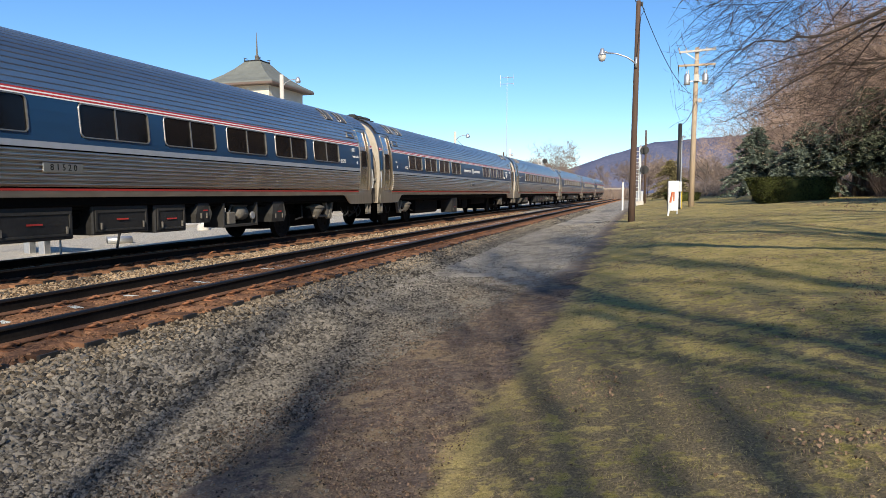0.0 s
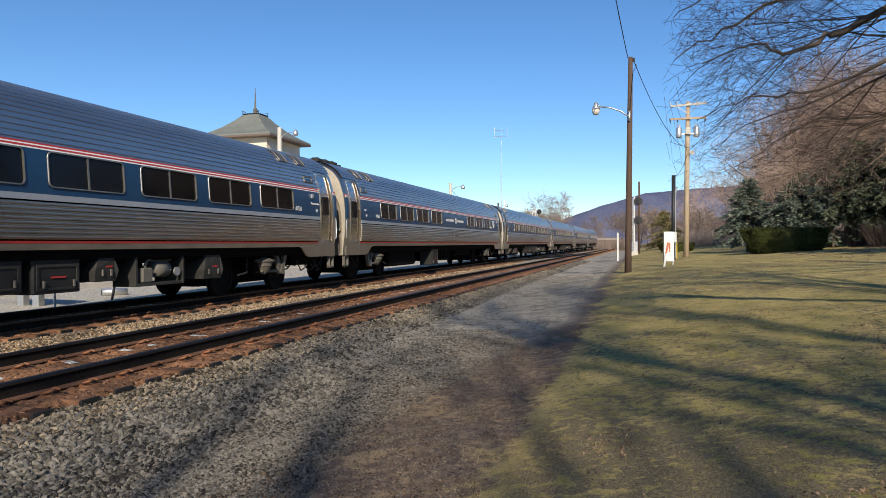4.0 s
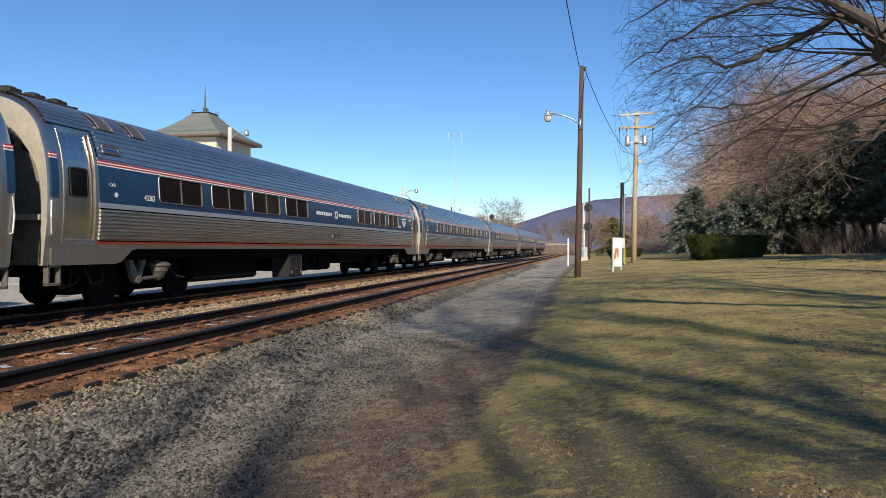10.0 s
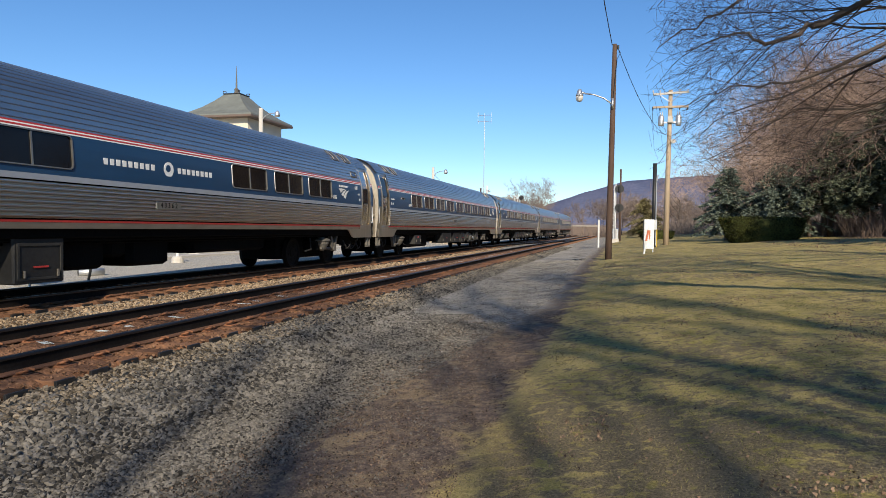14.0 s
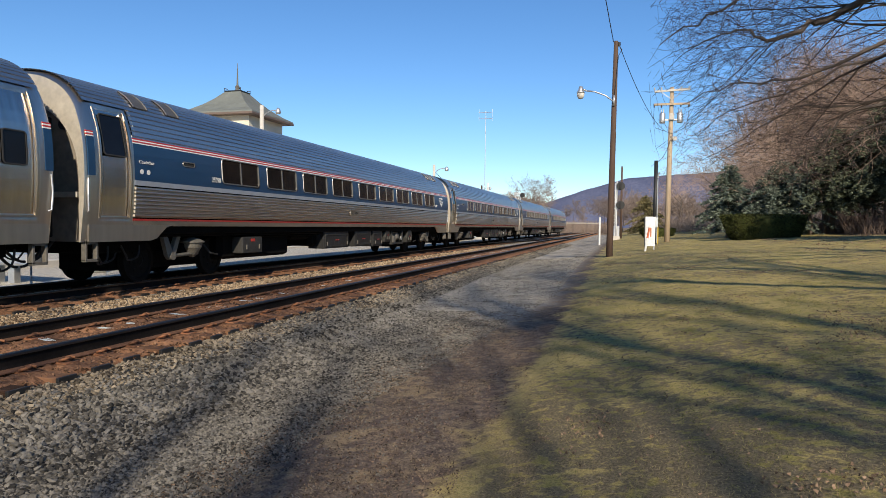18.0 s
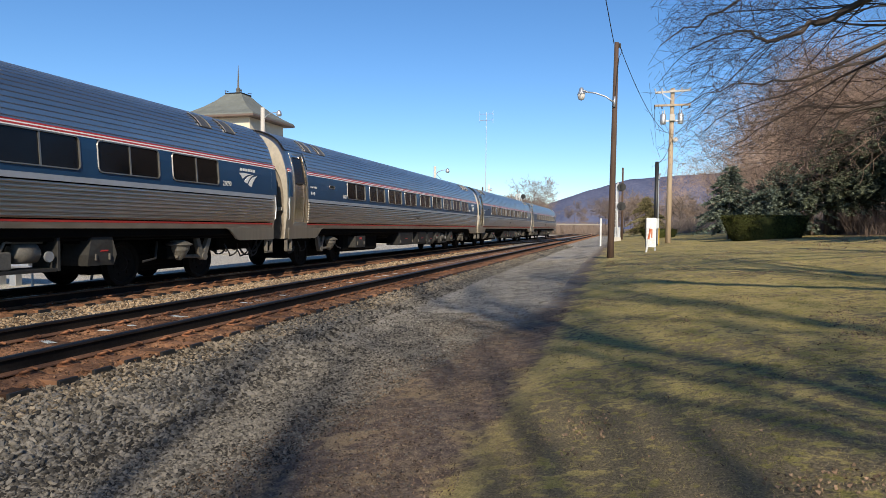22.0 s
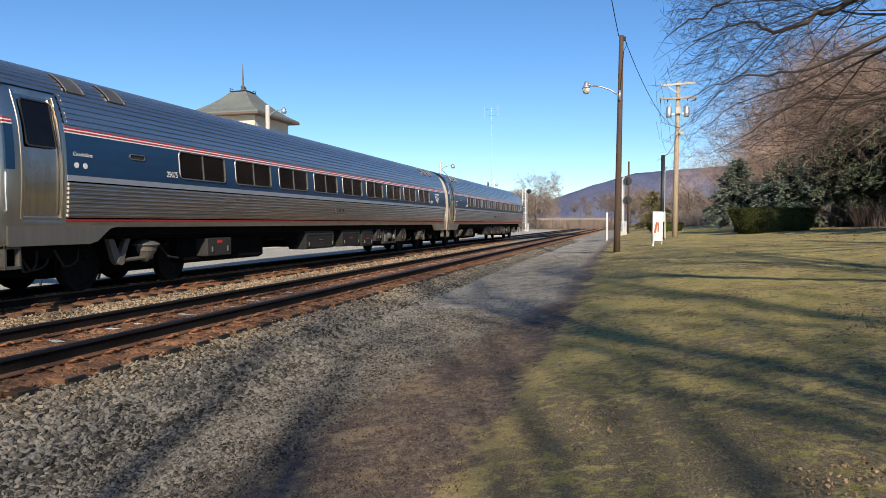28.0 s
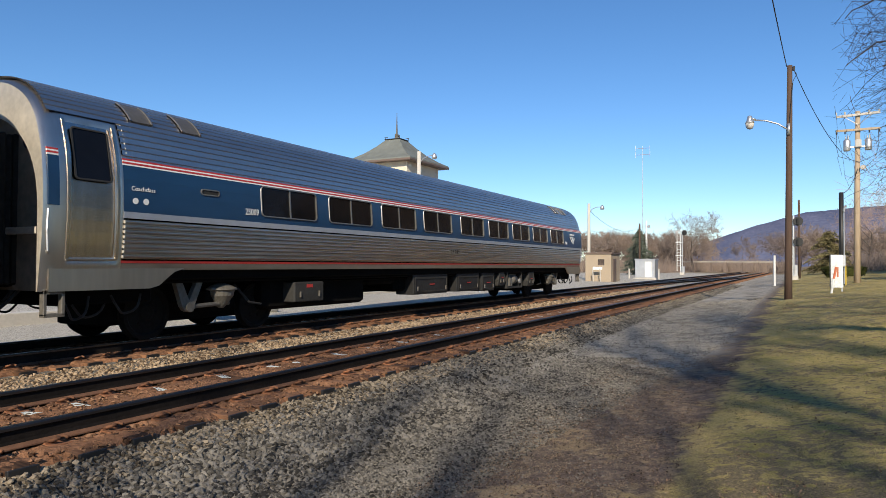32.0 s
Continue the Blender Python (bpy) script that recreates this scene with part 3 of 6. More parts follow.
# rusty fines packed between the sleepers
def packed_bed(x0, y_to):
    xs, ys = np.linspace(x0 - 1.28, x0 + 1.28, 52), np.linspace(-6, y_to, int((y_to + 6) / 0.055))
    gx, gy = np.meshgrid(xs, ys)
    rr = np.random.default_rng(3)
    gz_ = TIE_Z - 0.006 + rr.normal(size=gx.shape) * 0.010 - 0.09 * smoothstep(1.12, 1.27, abs(gx - x0))
    gz_ -= 0.02 * smoothstep(0.25, 0.0, abs(gx - x0)) + 0.0 * gy
    for ty in TIE_YS[x0]:                 # stones missing beside the plates leave dark pockets
        for px in (-0.99, -0.50, 0.50, 0.99):
            if rr.uniform() < 0.7 and 0 < ty < 30:
                cx, cy = x0 + px + rr.normal() * 0.02, ty + 0.20 + rr.normal() * 0.03
                near_ = abs(gy[:, 0] - cy) < 0.2
                gz_[near_] -= 0.10 * np.exp(-((gx[near_] - cx) / 0.085) ** 4 - ((gy[near_] - cy) / 0.075) ** 4)
    v = np.stack([gx.ravel(), gy.ravel(), gz_.ravel()], 1)
    ny, nx = gx.shape
    a = (np.arange(ny - 1)[:, None] * nx + np.arange(nx - 1)).ravel()
    solo("packed_bed", mesh_of("packed_bed", v, np.stack([a, a + 1, a + nx + 1, a + nx], 1), fines_rust, True), None, "rust-brown fines packed between the sleepers", "ballast", kind="structure")


packed_bed(NEAR_X, 60)
packed_bed(FAR_X, 50)

SHOULDER = "angular grey ballast stones heaped beside the track"
TOE = "dusty tan ballast stones along the sleeper ends, toned as sunlit"
CRUMB = "small grey gravel chips trodden into the ground"
ballast("ballast_shoulder", SHOULDER, stone_mat, -4.95, -3.75, 1.2, 9, 12000, 0.035, 0.0, 1, 1.2, thin=-0.10)
ballast("ballast_shoulder", SHOULDER, stone_mat, -4.95, -4.15, 9, 24, 7500, 0.036, 0.0, 2, 1.2, thin=0.12)
ballast("ballast_shoulder", SHOULDER, stone_mat, -5.0, -4.2, 22, 60, 6500, 0.05, 0.0, 6, 1.2)
ballast("ballast_toe", TOE, stone_tan, -5.18, -4.72, 1.2, 12, 6500, 0.033, 0.0, 11, 1.2)
ballast("ballast_toe", TOE, stone_tan, -5.18, -4.6, 12, 45, 6500, 0.038, 0.0, 12, 1.3)
ballast("ballast_fringe", "scattered ballast stones thinning into the gravel", stone_mat, -4.2, -2.9, 1.5, 13, 19000, 0.023, -0.002, 3, 1.6, thin=-0.12)
ballast("ballast_crumbs", CRUMB, stone_mat, -4.1, -2.5, 1.5, 12, 42000, 0.015, -0.002, 9, 1.5, CRUMBS, drift=0.10)
ballast("ballast_crumbs", CRUMB, stone_pale, -5.2, -2.35, 6.5, 32, 46000, 0.015, -0.004, 10, 1.3, CRUMBS, drift=0.10, fade=(6.5, 17))
ballast("ballast_bed", "rust-stained ballast between the sleepers", stone_bed, NEAR_X - 1.3, NEAR_X + 1.3, 1.0, 16, 8000, 0.020, 0.052, 4, 1.2, CRUMBS)
ballast("ballast_bed", "tan ballast between the two tracks", stone_rust, -9.4, -7.7, 2.0, 20, 13000, 0.034, 0.0, 5, 1.1)
ballast("ballast_bed", "tan ballast between the two tracks", stone_rust, -9.4, -7.7, 20, 50, 9000, 0.042, 0.0, 7, 1.2, CRUMBS)

# ================= the train =================
def half_profile(count=60):
    """Half cross-section of a car body: x and z from sill to roof crown."""
    pts = np.array([(1.50, 0.90), (1.535, 1.20), (1.58, 1.60), (1.60, 2.05), (1.59, 2.45), (1.555, 2.80), (1.485, 3.10), (1.35, 3.45), (1.10, 3.74), (0.72, 3.94), (0.32, 4.025), (0.0, 4.045)])
    d = np.r_[0, np.cumsum(np.hypot(*np.diff(pts, axis=0).T))]
    out = []
    for s in np.linspace(0, d[-1], count):
        i = int(np.clip(np.searchsorted(d, s) - 1, 0, len(pts) - 2))
        p0, p1, p2, p3 = pts[max(i - 1, 0)], pts[i], pts[i + 1], pts[min(i + 2, len(pts) - 1)]
        t = (s - d[i]) / (d[i + 1] - d[i])
        out.append(0.5 * (2 * p1 + (p2 - p0) * t + (2 * p0 - 5 * p1 + 4 * p2 - p3) * t * t + (3 * p1 - p0 - 3 * p2 + p3) * t ** 3))
    return np.array(out)


HALF = half_profile()


def half_w(z):
    """Half width of the body at a height below the roof."""
    return float(np.interp(z, HALF[:, 1], HALF[:, 0]))


def side_sweep(b, z0, z1, y0, y1, out=0.0, steps=4, thick=0.02, s=1):
    """A strip of the body side; s tells which side of the car."""
    zs = np.linspace(z0, z1, steps + 1)
    outer = [(s * (half_w(z) + out), z) for z in zs]
    inner = [(s * (half_w(z) + out - thick), z) for z in reversed(zs)]
    return b.sweep(outer + inner, y0, y1, closed=True, caps=True, flip=s > 0)


def side_part(name, car, mat, z0, z1, y0, y1, out=0.0, steps=4, thick=0.02, label=""):
    """The same strip on both sides, each a part."""
    for s in (1, -1):
        part(name, side_sweep(Build(), z0, z1, y0, y1, out, steps, thick, s), mat, car, label)


def rounded_ring(w, h, r, n=4):
    out = []
    for cx, cy, a0 in ((w / 2 - r, h / 2 - r, 0), (-w / 2 + r, h / 2 - r, 90), (-w / 2 + r, -h / 2 + r, 180), (w / 2 - r, -h / 2 + r, 270)):
        out += [(cx + r * math.cos(radians(a0 + 90 * k / n)), cy + r * math.sin(radians(a0 + 90 * k / n))) for k in range(n + 1)]
    return out


def frame_mesh(name, w, h, bar, depth, r, mat, mullion=True):
    """A rounded window frame lying in the y-z plane, facing +x."""
    b = Build()
    o, i = rounded_ring(w, h, r), rounded_ring(w - 2 * bar, h - 2 * bar, max(r - bar, 0.01))
    n = len(o)
    v = [(0, y, z) for y, z in o] + [(depth, y * 0.992, z * 0.985) for y, z in o] + [(depth, y, z) for y, z in i] + [(-0.03, y, z) for y, z in i]
    f = [(k * n + j, k * n + (j + 1) % n, (k + 1) * n + (j + 1) % n, (k + 1) * n + j) for k in range(3) for j in range(n)]
    b.add(v, f)
    if mullion:
        b.box(-0.012, depth * 0.3, -0.016, 0.016, -h / 2 + bar * 0.5, h / 2 - bar * 0.5)
    return b.mesh(name, mat)


def pane_mesh(name, w, h, r, mat):
    ring = rounded_ring(w, h, r)
    n = len(ring)
    v = [(0.0, y, z) for y, z in ring] + [(-0.012, y, z) for y, z in ring]
    f = [tuple(range(n)), tuple(range(2 * n - 1, n - 1, -1))] + [(j, n + j, n + (j + 1) % n, (j + 1) % n) for j in range(n)]
    return mesh_of(name, v, f, mat)


WIN_W, WIN_Z0, WIN_Z1 = 1.64, 2.205, 2.785
WIN_FRAME = frame_mesh("window_frame", WIN_W + 0.04, WIN_Z1 - WIN_Z0 + 0.02, 0.024, 0.016, 0.10, gasket)
WIN_PANE = pane_mesh("pane", WIN_W / 2 - 0.03, WIN_Z1 - WIN_Z0 - 0.03, 0.06, glass)
DOOR_FRAME_TALL = frame_mesh("door_window_frame", 0.60, 0.80, 0.03, 0.012, 0.07, rubber, False)
DOOR_PANE_TALL = pane_mesh("door_pane", 0.55, 0.75, 0.05, glass)
DOOR_FRAME_LOW = frame_mesh("door_window_frame", 0.46, 0.56, 0.025, 0.012, 0.07, rubber, False)
DOOR_PANE_LOW = pane_mesh("door_pane", 0.42, 0.52, 0.06, glass)


def flute_profile(z0, z1, ribs, height):
    """Half-round ribs on the lower side: (x, z) for the +x side."""
    out = []
    step = (z1 - z0) / ribs
    for k in range(ribs):
        zb = z0 + k * step
        for u, h in ((0.02, 0), (0.16, 0.0), (0.22, 0.55), (0.34, 0.92), (0.55, 1.0), (0.76, 0.92), (0.90, 0.5), (0.97, 0)):
            z = zb + u * step
            out.append((half_w(z) - 0.012 + h * height, z))
    return out


def roof_profile(z_from, ribs, height):
    """Stepped ribs over the roof from one cantrail to the other."""
    i0 = int(np.argmin(abs(HALF[:, 1] - z_from)))
    path = HALF[i0:]
    d = np.r_[0, np.cumsum(np.hypot(*np.diff(path, axis=0).T))]
    half = []
    for k in range(ribs):
        for u, h in ((0.0, 0.0), (0.16, 0.0), (0.20, 1.0), (0.93, 1.0), (0.99, 0.0)):
            s = (k + u) / ribs * d[-1]
            x, z = np.interp(s, d, path[:, 0]), np.interp(s, d, path[:, 1])
            x2, z2 = np.interp(min(s + 0.02, d[-1]), d, path[:, 0]), np.interp(min(s + 0.02, d[-1]), d, path[:, 1])
            x1, z1 = np.interp(max(s - 0.02, 0), d, path[:, 0]), np.interp(max(s - 0.02, 0), d, path[:, 1])
            t = Vector((x2 - x1, z2 - z1)).normalized()
            half.append((float(x + t.y * h * height), float(z - t.x * h * height)))
    return half + [(-x, z) for x, z in reversed(half)]


FLUTES = flute_profile(1.36, 1.965, 8, 0.047)
ROOF = roof_profile(2.93, 20, 0.024)
WHEEL_R = 0.457

_wheel_prof = [(0.0, 0.05), (0.12, 0.055), (0.16, 0.03), (0.36, 0.022), (0.39, 0.062), (0.457, 0.065), (0.46, -0.04), (0.485, -0.048), (0.485, -0.068), (0.39, -0.068), (0.36, -0.02), (0.16, -0.02), (0.10, -0.06)]


def wheelset_mesh():
    b = Build()
    n = 28
    for s in (1, -1):
        v, f = [], []
        for k in range(n):
            a = 2 * math.pi * k / n
            v += [(s * (0.745 + x), r * math.cos(a), r * math.sin(a)) for r, x in _wheel_prof]
        m = len(_wheel_prof)
        for k in range(n):
            f += [(k * m + j, k * m + j + 1, ((k + 1) % n) * m + j + 1, ((k + 1) % n) * m + j) for j in range(m - 1)]
        b.add(v, f)
        for k in range(6):                # bolts on the brake disc face, so that turning shows
            a = 2 * math.pi * k / 6
            y, z = 0.22 * math.cos(a), 0.22 * math.sin(a)
            b.box(min(s * 0.77, s * 0.795), max(s * 0.77, s * 0.795), y - 0.03, y + 0.03, z - 0.03, z + 0.03)
    b.tube([(-0.8, 0, 0), (0.8, 0, 0)], 0.085, 12)
    return b.mesh("wheelset", wheel_steel)


WHEELSET = wheelset_mesh()


def prism_yz(b, x0, x1, poly):
    """A plate with a (y, z) outline between two x."""
    n = len(poly)
    v = [(x0, y, z) for y, z in poly] + [(x1, y, z) for y, z in poly]
    f = [tuple(range(n - 1, -1, -1)), tuple(range(n, 2 * n))] + [(j, (j + 1) % n, n + (j + 1) % n, n + j) for j in range(n)]
    return b.add(v, f)


ROOF_END = Build().box(-0.010, 0.010, -0.010, 0.010, -0.018, 0.018, 0.005).mesh("rib_end", steel_end)
RIB_END = Build().box(-0.018, 0.018, -0.016, 0.016, -0.026, 0.026, 0.008).mesh("rib_end", steel_end)


def bogie(car, y, out):
    """Inside-framed bogie at y; out is the sense of y towards the near end of the car."""
    fr = Build()
    for s in (1, -1):
        fr.box(s * 0.58 - 0.09, s * 0.58 + 0.09, y - 1.75, y + 1.75, 0.38, 0.62, 0.03)
    fr.box(-1.15, 1.15, y - 0.32, y + 0.32, 0.50, 0.80, 0.04)
    fr.box(-0.9, 0.9, y - 0.25, y + 0.25, 0.78, 1.02, 0.03)
    fr.box(-0.62, 0.62, y - 2.0, y + 2.0, 0.26, 1.03, 0.05)
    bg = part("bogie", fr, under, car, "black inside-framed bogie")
    for s in (1, -1):
        x = s * 1.22
        v = Build()
        yo = y + out * 0.80                # the V-shaped torque bracket
        prism_yz(v, x - 0.05, x + 0.05, [(yo - 0.36, 1.14), (yo - 0.24, 1.14), (yo - 0.02 * out, 0.60), (yo + 0.06, 0.50), (yo - 0.10, 0.48), (yo - 0.16, 0.56)])
        prism_yz(v, x - 0.05, x + 0.05, [(yo + 0.36, 1.14), (yo + 0.24, 1.14), (yo + 0.00, 0.66), (yo + 0.02, 0.50), (yo + 0.10, 0.54)][::-1])
        v.box(x - 0.055, x + 0.055, yo - 0.36, yo + 0.36, 1.08, 1.15, 0.01)
        v.tube([(x - 0.07, yo, 0.54), (x + 0.08, yo, 0.54)], 0.09, 12)
        br = part("torque_bracket", v, bogie_grey, bg, "grey V-shaped bracket")
        rod = Build().tube([(x, yo, 0.54), (x, y - out * 0.15, 0.57)], 0.04, 8)
        part("torque_rod", rod, bogie_grey, bg)
        sp = Build().tube([(x - 0.04, y, zz) for zz in (0.48, 0.52, 0.60, 0.68, 0.70, 0.80, 0.82, 0.84, 0.90, 0.93)], [0.05, 0.09, 0.15, 0.20, 0.22, 0.24, 0.29, 0.29, 0.18, 0.08], 18)
        sp.box(x - 0.10, x + 0.06, y - 0.30, y + 0.30, 0.81, 0.86, 0.02)
        part("air_spring_seat", sp, bogie_grey, bg, "grey air spring seat")
        hose = Build().tube([(s * 1.0, y - out * 0.5, 0.9), (s * 1.15, y - out * 0.75, 0.55), (s * 1.12, y - out * 1.1, 0.5)], 0.025, 6)
        part("brake_hose", hose, rubber, bg)
    wheels = []
    for dy in (-1.295, 1.295):
        w = part("wheelset", WHEELSET, None, bg, "dark steel wheels on an axle", at=(0, y + dy, WHEEL_R))
        wheels.append(w)
    return wheels


def vestibule(car, front, low_window, door):
    """The smooth end of a car. front: the end with small y."""
    yo, sg = (0.08, 1) if front else (CAR, -1)

    def Y(u):
        return yo + sg * u
    # shell: lofted sections narrowing towards the end
    deep_ = 0.055 if door else 0.0        # the doorway is set back
    secs = ((0.30, 0.965, 0.09, 0), (0.35, 0.98, 0.05, 0), (0.46, 0.993, 0.02, 0), (0.59, 1.0, 0.0, 0), (0.62, 1.0, 0.0, 0), (0.665, 1.0, 0.0, deep_), (1.395, 1.0, 0.0, deep_), (1.44, 1.0, 0.0, 0), (1.50, 1.0, 0.0, 0))
    if not door:
        secs = secs[:4]
    prof = [(x, z) for x, z in HALF]
    full = prof + [(-x, z) for x, z in reversed(prof[:-1])]
    v, f, n = [], [], len(full)
    for k, (u, sc, drop, inset) in enumerate(secs):
        v += [(x * sc - math.copysign(inset if 1.37 < z < 3.38 else 0.0, x), Y(u), z - drop * max(0.0, (z - 1.2) / 2.77)) for x, z in full]
        if k:
            f += [((k - 1) * n + j, (k - 1) * n + j + 1, k * n + j + 1, k * n + j) for j in range(n - 1)]
    if front:
        f = [tuple(reversed(q)) for q in f]
    shell = part("vestibule_shell", mesh_of("vestibule_shell", v, f, steel, True), None, car, "smooth stainless steel car end")
    # end sheet: a sunlit rim round a deep recess, whose shade is partly colour
    ring = [(x * 0.965, z - 0.09 * max(0.0, (z - 1.2) / 2.77)) for x, z in full]
    inner = []                            # the dark arch inside the rim
    low = sum(1 for x, z in ring[:n // 2] if z <= 1.9)
    for j, (x, z) in enumerate(ring):
        i = min(j, n - 1 - j)
        if i < low:
            inner.append((math.copysign(1.42, x), z))
        else:
            t_ = (i - low + 1) / (n // 2 - low + 1)
            q = 1.55 * math.sin(t_ * math.pi / 2)
            inner.append((math.copysign(1.42 * math.sqrt(max(0.0, 1 - (q / 1.55) ** 2.5)), x) if i < n // 2 else 0.0, 1.9 + q))
    deep = [(x * 0.97, z) for x, z in inner]
    v = [(x, Y(0.30), z) for x, z in ring] + [(x, Y(0.30), z) for x, z in inner]
    f = [(j, j + 1, n + j + 1, n + j) for j in range(n - 1)]
    w_ = [(x, Y(0.302), z) for x, z in inner] + [(x, Y(0.44), z) for x, z in deep]
    g = f + [tuple(range(2 * n - 1, n - 1, -1))]
    if not front:
        f, g = [tuple(reversed(q)) for q in f], [tuple(reversed(q)) for q in g]
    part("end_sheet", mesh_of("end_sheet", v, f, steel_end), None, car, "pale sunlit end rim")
    part("end_recess", mesh_of("end_recess", w_, g, recess_grey), None, car, "recessed end wall in a shade-darkened tone")
    for s in (1, -1):
        part("porthole", Build().tube([(s * 0.98, Y(0.45), 3.02), (s * 0.98, Y(0.40), 3.02)], 0.10, 14), black_paint, car)
    fold = None
    for k in range(6):
        u = 0.02 + 0.095 * k
        w = 0.70 - 0.02 * (k % 2)
        a, c = sorted((Y(u), Y(u + 0.085)))
        b = Build().box(-w, w, a, c, 0.98, 3.16 - 0.02 * (k % 2), 0.05)
        if fold is None:
            fold = part("diaphragm", b, diaphragm_grey, car, "dark folded gangway between cars")
        else:
            part("fold", b, diaphragm_grey, fold)
    part("coupler", Build().box(-0.13, 0.13, min(Y(-0.02), Y(0.9)), max(Y(-0.02), Y(0.9)), 0.74, 0.98, 0.03).box(-0.6, 0.6, min(Y(0.30), Y(0.55)), max(Y(0.30), Y(0.55)), 0.95, 1.12, 0.02), under, car)
    part("draft_gear", Build().box(-1.15, 1.15, min(Y(0.8), Y(2.4)), max(Y(0.8), Y(2.4)), 0.66, 1.06, 0.05), under, car, "black draft gear under the car end")
    for s in (1, -1):                     # slack loops under the end, and short ones across the gap
        for x, u0, u1, dip in ((1.25, 0.78, 1.20, 0.46), (1.10, 0.95, 1.60, 0.47), (1.18, 1.60, 2.15, 0.50)):
            pts = [(s * (x + 0.04 * math.sin(k)), Y(u0 + (u1 - u0) * k / 10), 0.80 - (0.80 - dip) * (1 - (k / 5 - 1) ** 2) ** 0.8) for k in range(11)]
            part("jumper_cable", Build().tube(pts, 0.019, 6), rubber, car, "black hanging jumper cable")
        for x, dip in ((0.45, 0.45), (0.62, 0.55)):
            pts = [(s * x, Y(0.55 - 0.055 * k), 0.92 - (0.92 - dip) * math.sin(k / 10 * math.pi / 2)) for k in range(11)]
            part("jumper_cable", Build().tube(pts, 0.026, 6), rubber, car, "black hanging jumper cable")
    part("end_beam", Build().box(-1.36, 1.36, min(Y(0.31), Y(0.38)), max(Y(0.31), Y(0.38)), 1.70, 1.80, 0.01), steel_end, car, "pale cross beam below the gangway")
    for s in (1, -1):
        x = s * 1.50
        hd = Build().tube([(x, Y(0.40), 1.42), (x + s * 0.075, Y(0.36), 1.46), (x + s * 0.085, Y(0.34), 1.75), (x + s * 0.075, Y(0.36), 2.04), (x, Y(0.40), 2.08)], 0.017, 6)
        part("grab_handle", hd, zinc, car)
        st = Build()
        for y0, y1, z0, z1 in ((0.36, 0.41, 0.56, 0.92), (0.62, 0.67, 0.56, 0.92), (0.36, 0.67, 0.54, 0.59), (0.36, 0.67, 0.86, 0.93)):
            st.box(x - 0.10, x, min(Y(y0), Y(y1)), max(Y(y0), Y(y1)), z0, z1, 0.008)
        part("step_stirrup", st, bogie_grey, car, "square steel step stirrup")
        # side skirt with its curved cut-out over the bogie
        sk = Build()
        poly = [(Y(0.40), 0.90), (Y(2.02), 0.90), (Y(2.20), 0.94), (Y(2.36), 1.06), (Y(2.50), 1.16), (Y(2.70), 1.215), (Y(0.40), 1.215)]
        if (s > 0) != front:
            poly = poly[::-1]
        prism_yz(sk, min(s * 1.50, s * 1.545), max(s * 1.50, s * 1.545), poly)
        part("skirt", sk, steel, car)
    ya, yb = sorted((Y(0.50), Y(0.34)))
    for zc, h in ((2.885, 0.026), (2.835, 0.026)):
        side_part("stripe", car, red, zc - h / 2, zc + h / 2, ya, yb, 0.004, 1, 0.03)
    for zc in (2.860, 2.808):
        side_part("stripe", car, white_paint, zc - 0.011, zc + 0.011, ya, yb, 0.004, 1, 0.03)
    side_part("blue_end_panel", car, blue, 2.10, 2.79, ya, yb, 0.004, 3, 0.03)
    if not door:
        return
    # sliding door, slightly recessed look: proud frame round a plain leaf
    for s in (1, -1):
        y0, y1 = sorted((Y(0.665), Y(1.395)))
        zs = np.linspace(1.38, 3.36, 12)
        for kind in ("leaf", "sill"):
            b = Build()
            if kind == "leaf":
                outer = [(s * (half_w(z) - 0.049), z) for z in zs]
                b.sweep(outer + [(x - s * 0.03, z) for x, z in reversed(outer)], y0 + 0.006, y1 - 0.006, True, True, s > 0)
            else:
                outer = [(s * (half_w(z) + 0.010), z) for z in (1.335, 1.36)]
                b.sweep(outer + [(x - s * 0.07, z) for x, z in reversed(outer)], y0 - 0.03, y1 + 0.03, True, True, s > 0)
            o = part("door" if kind == "leaf" else "door_sill", b, steel_door if kind == "leaf" else steel, car, "stainless steel door" if kind == "leaf" else "")
            if kind == "leaf":
                zc = 2.42 if low_window else 2.88
                x = half_w(zc)
                lean = math.degrees(math.atan2(half_w(zc + 0.25) - half_w(zc - 0.25), 0.5))
                m = pose(s * (x - 0.040), (y0 + y1) / 2, zc, 0, lean * s, 0) @ pose(0, 0, 0, 0, 0, 0 if s > 0 else 180)
                w = part("door_window", DOOR_FRAME_LOW if low_window else DOOR_FRAME_TALL, None, o, at=m)
                part("door_pane", DOOR_PANE_LOW if low_window else DOOR_PANE_TALL, None, o, at=m @ Matrix.Translation((-0.002, 0, 0)))
    # polished jambs of the doorway, and the rounded ends of the ribs beside it
    for s in (1, -1):
        for u0, u1 in ((0.622, 0.662), (1.398, 1.438)):
            part("door_jamb", side_sweep(Build(), 1.36, 3.36, *sorted((Y(u0), Y(u1))), 0.010, 14, 0.02, s), jamb_steel, car, "polished door jamb")
        for z in np.arange(2.99, 3.44, 0.072):
            part("rib_end", ROOF_END, None, car, at=pose(s * (half_w(z) + 0.016), Y(1.57), z, 0, -s * 22, 0))
        for z in np.arange(1.398, 1.96, 0.0756):
            x = s * (half_w(z) + 0.012)
            part("rib_end", RIB_END, None, car, at=(x, Y(1.515), z))


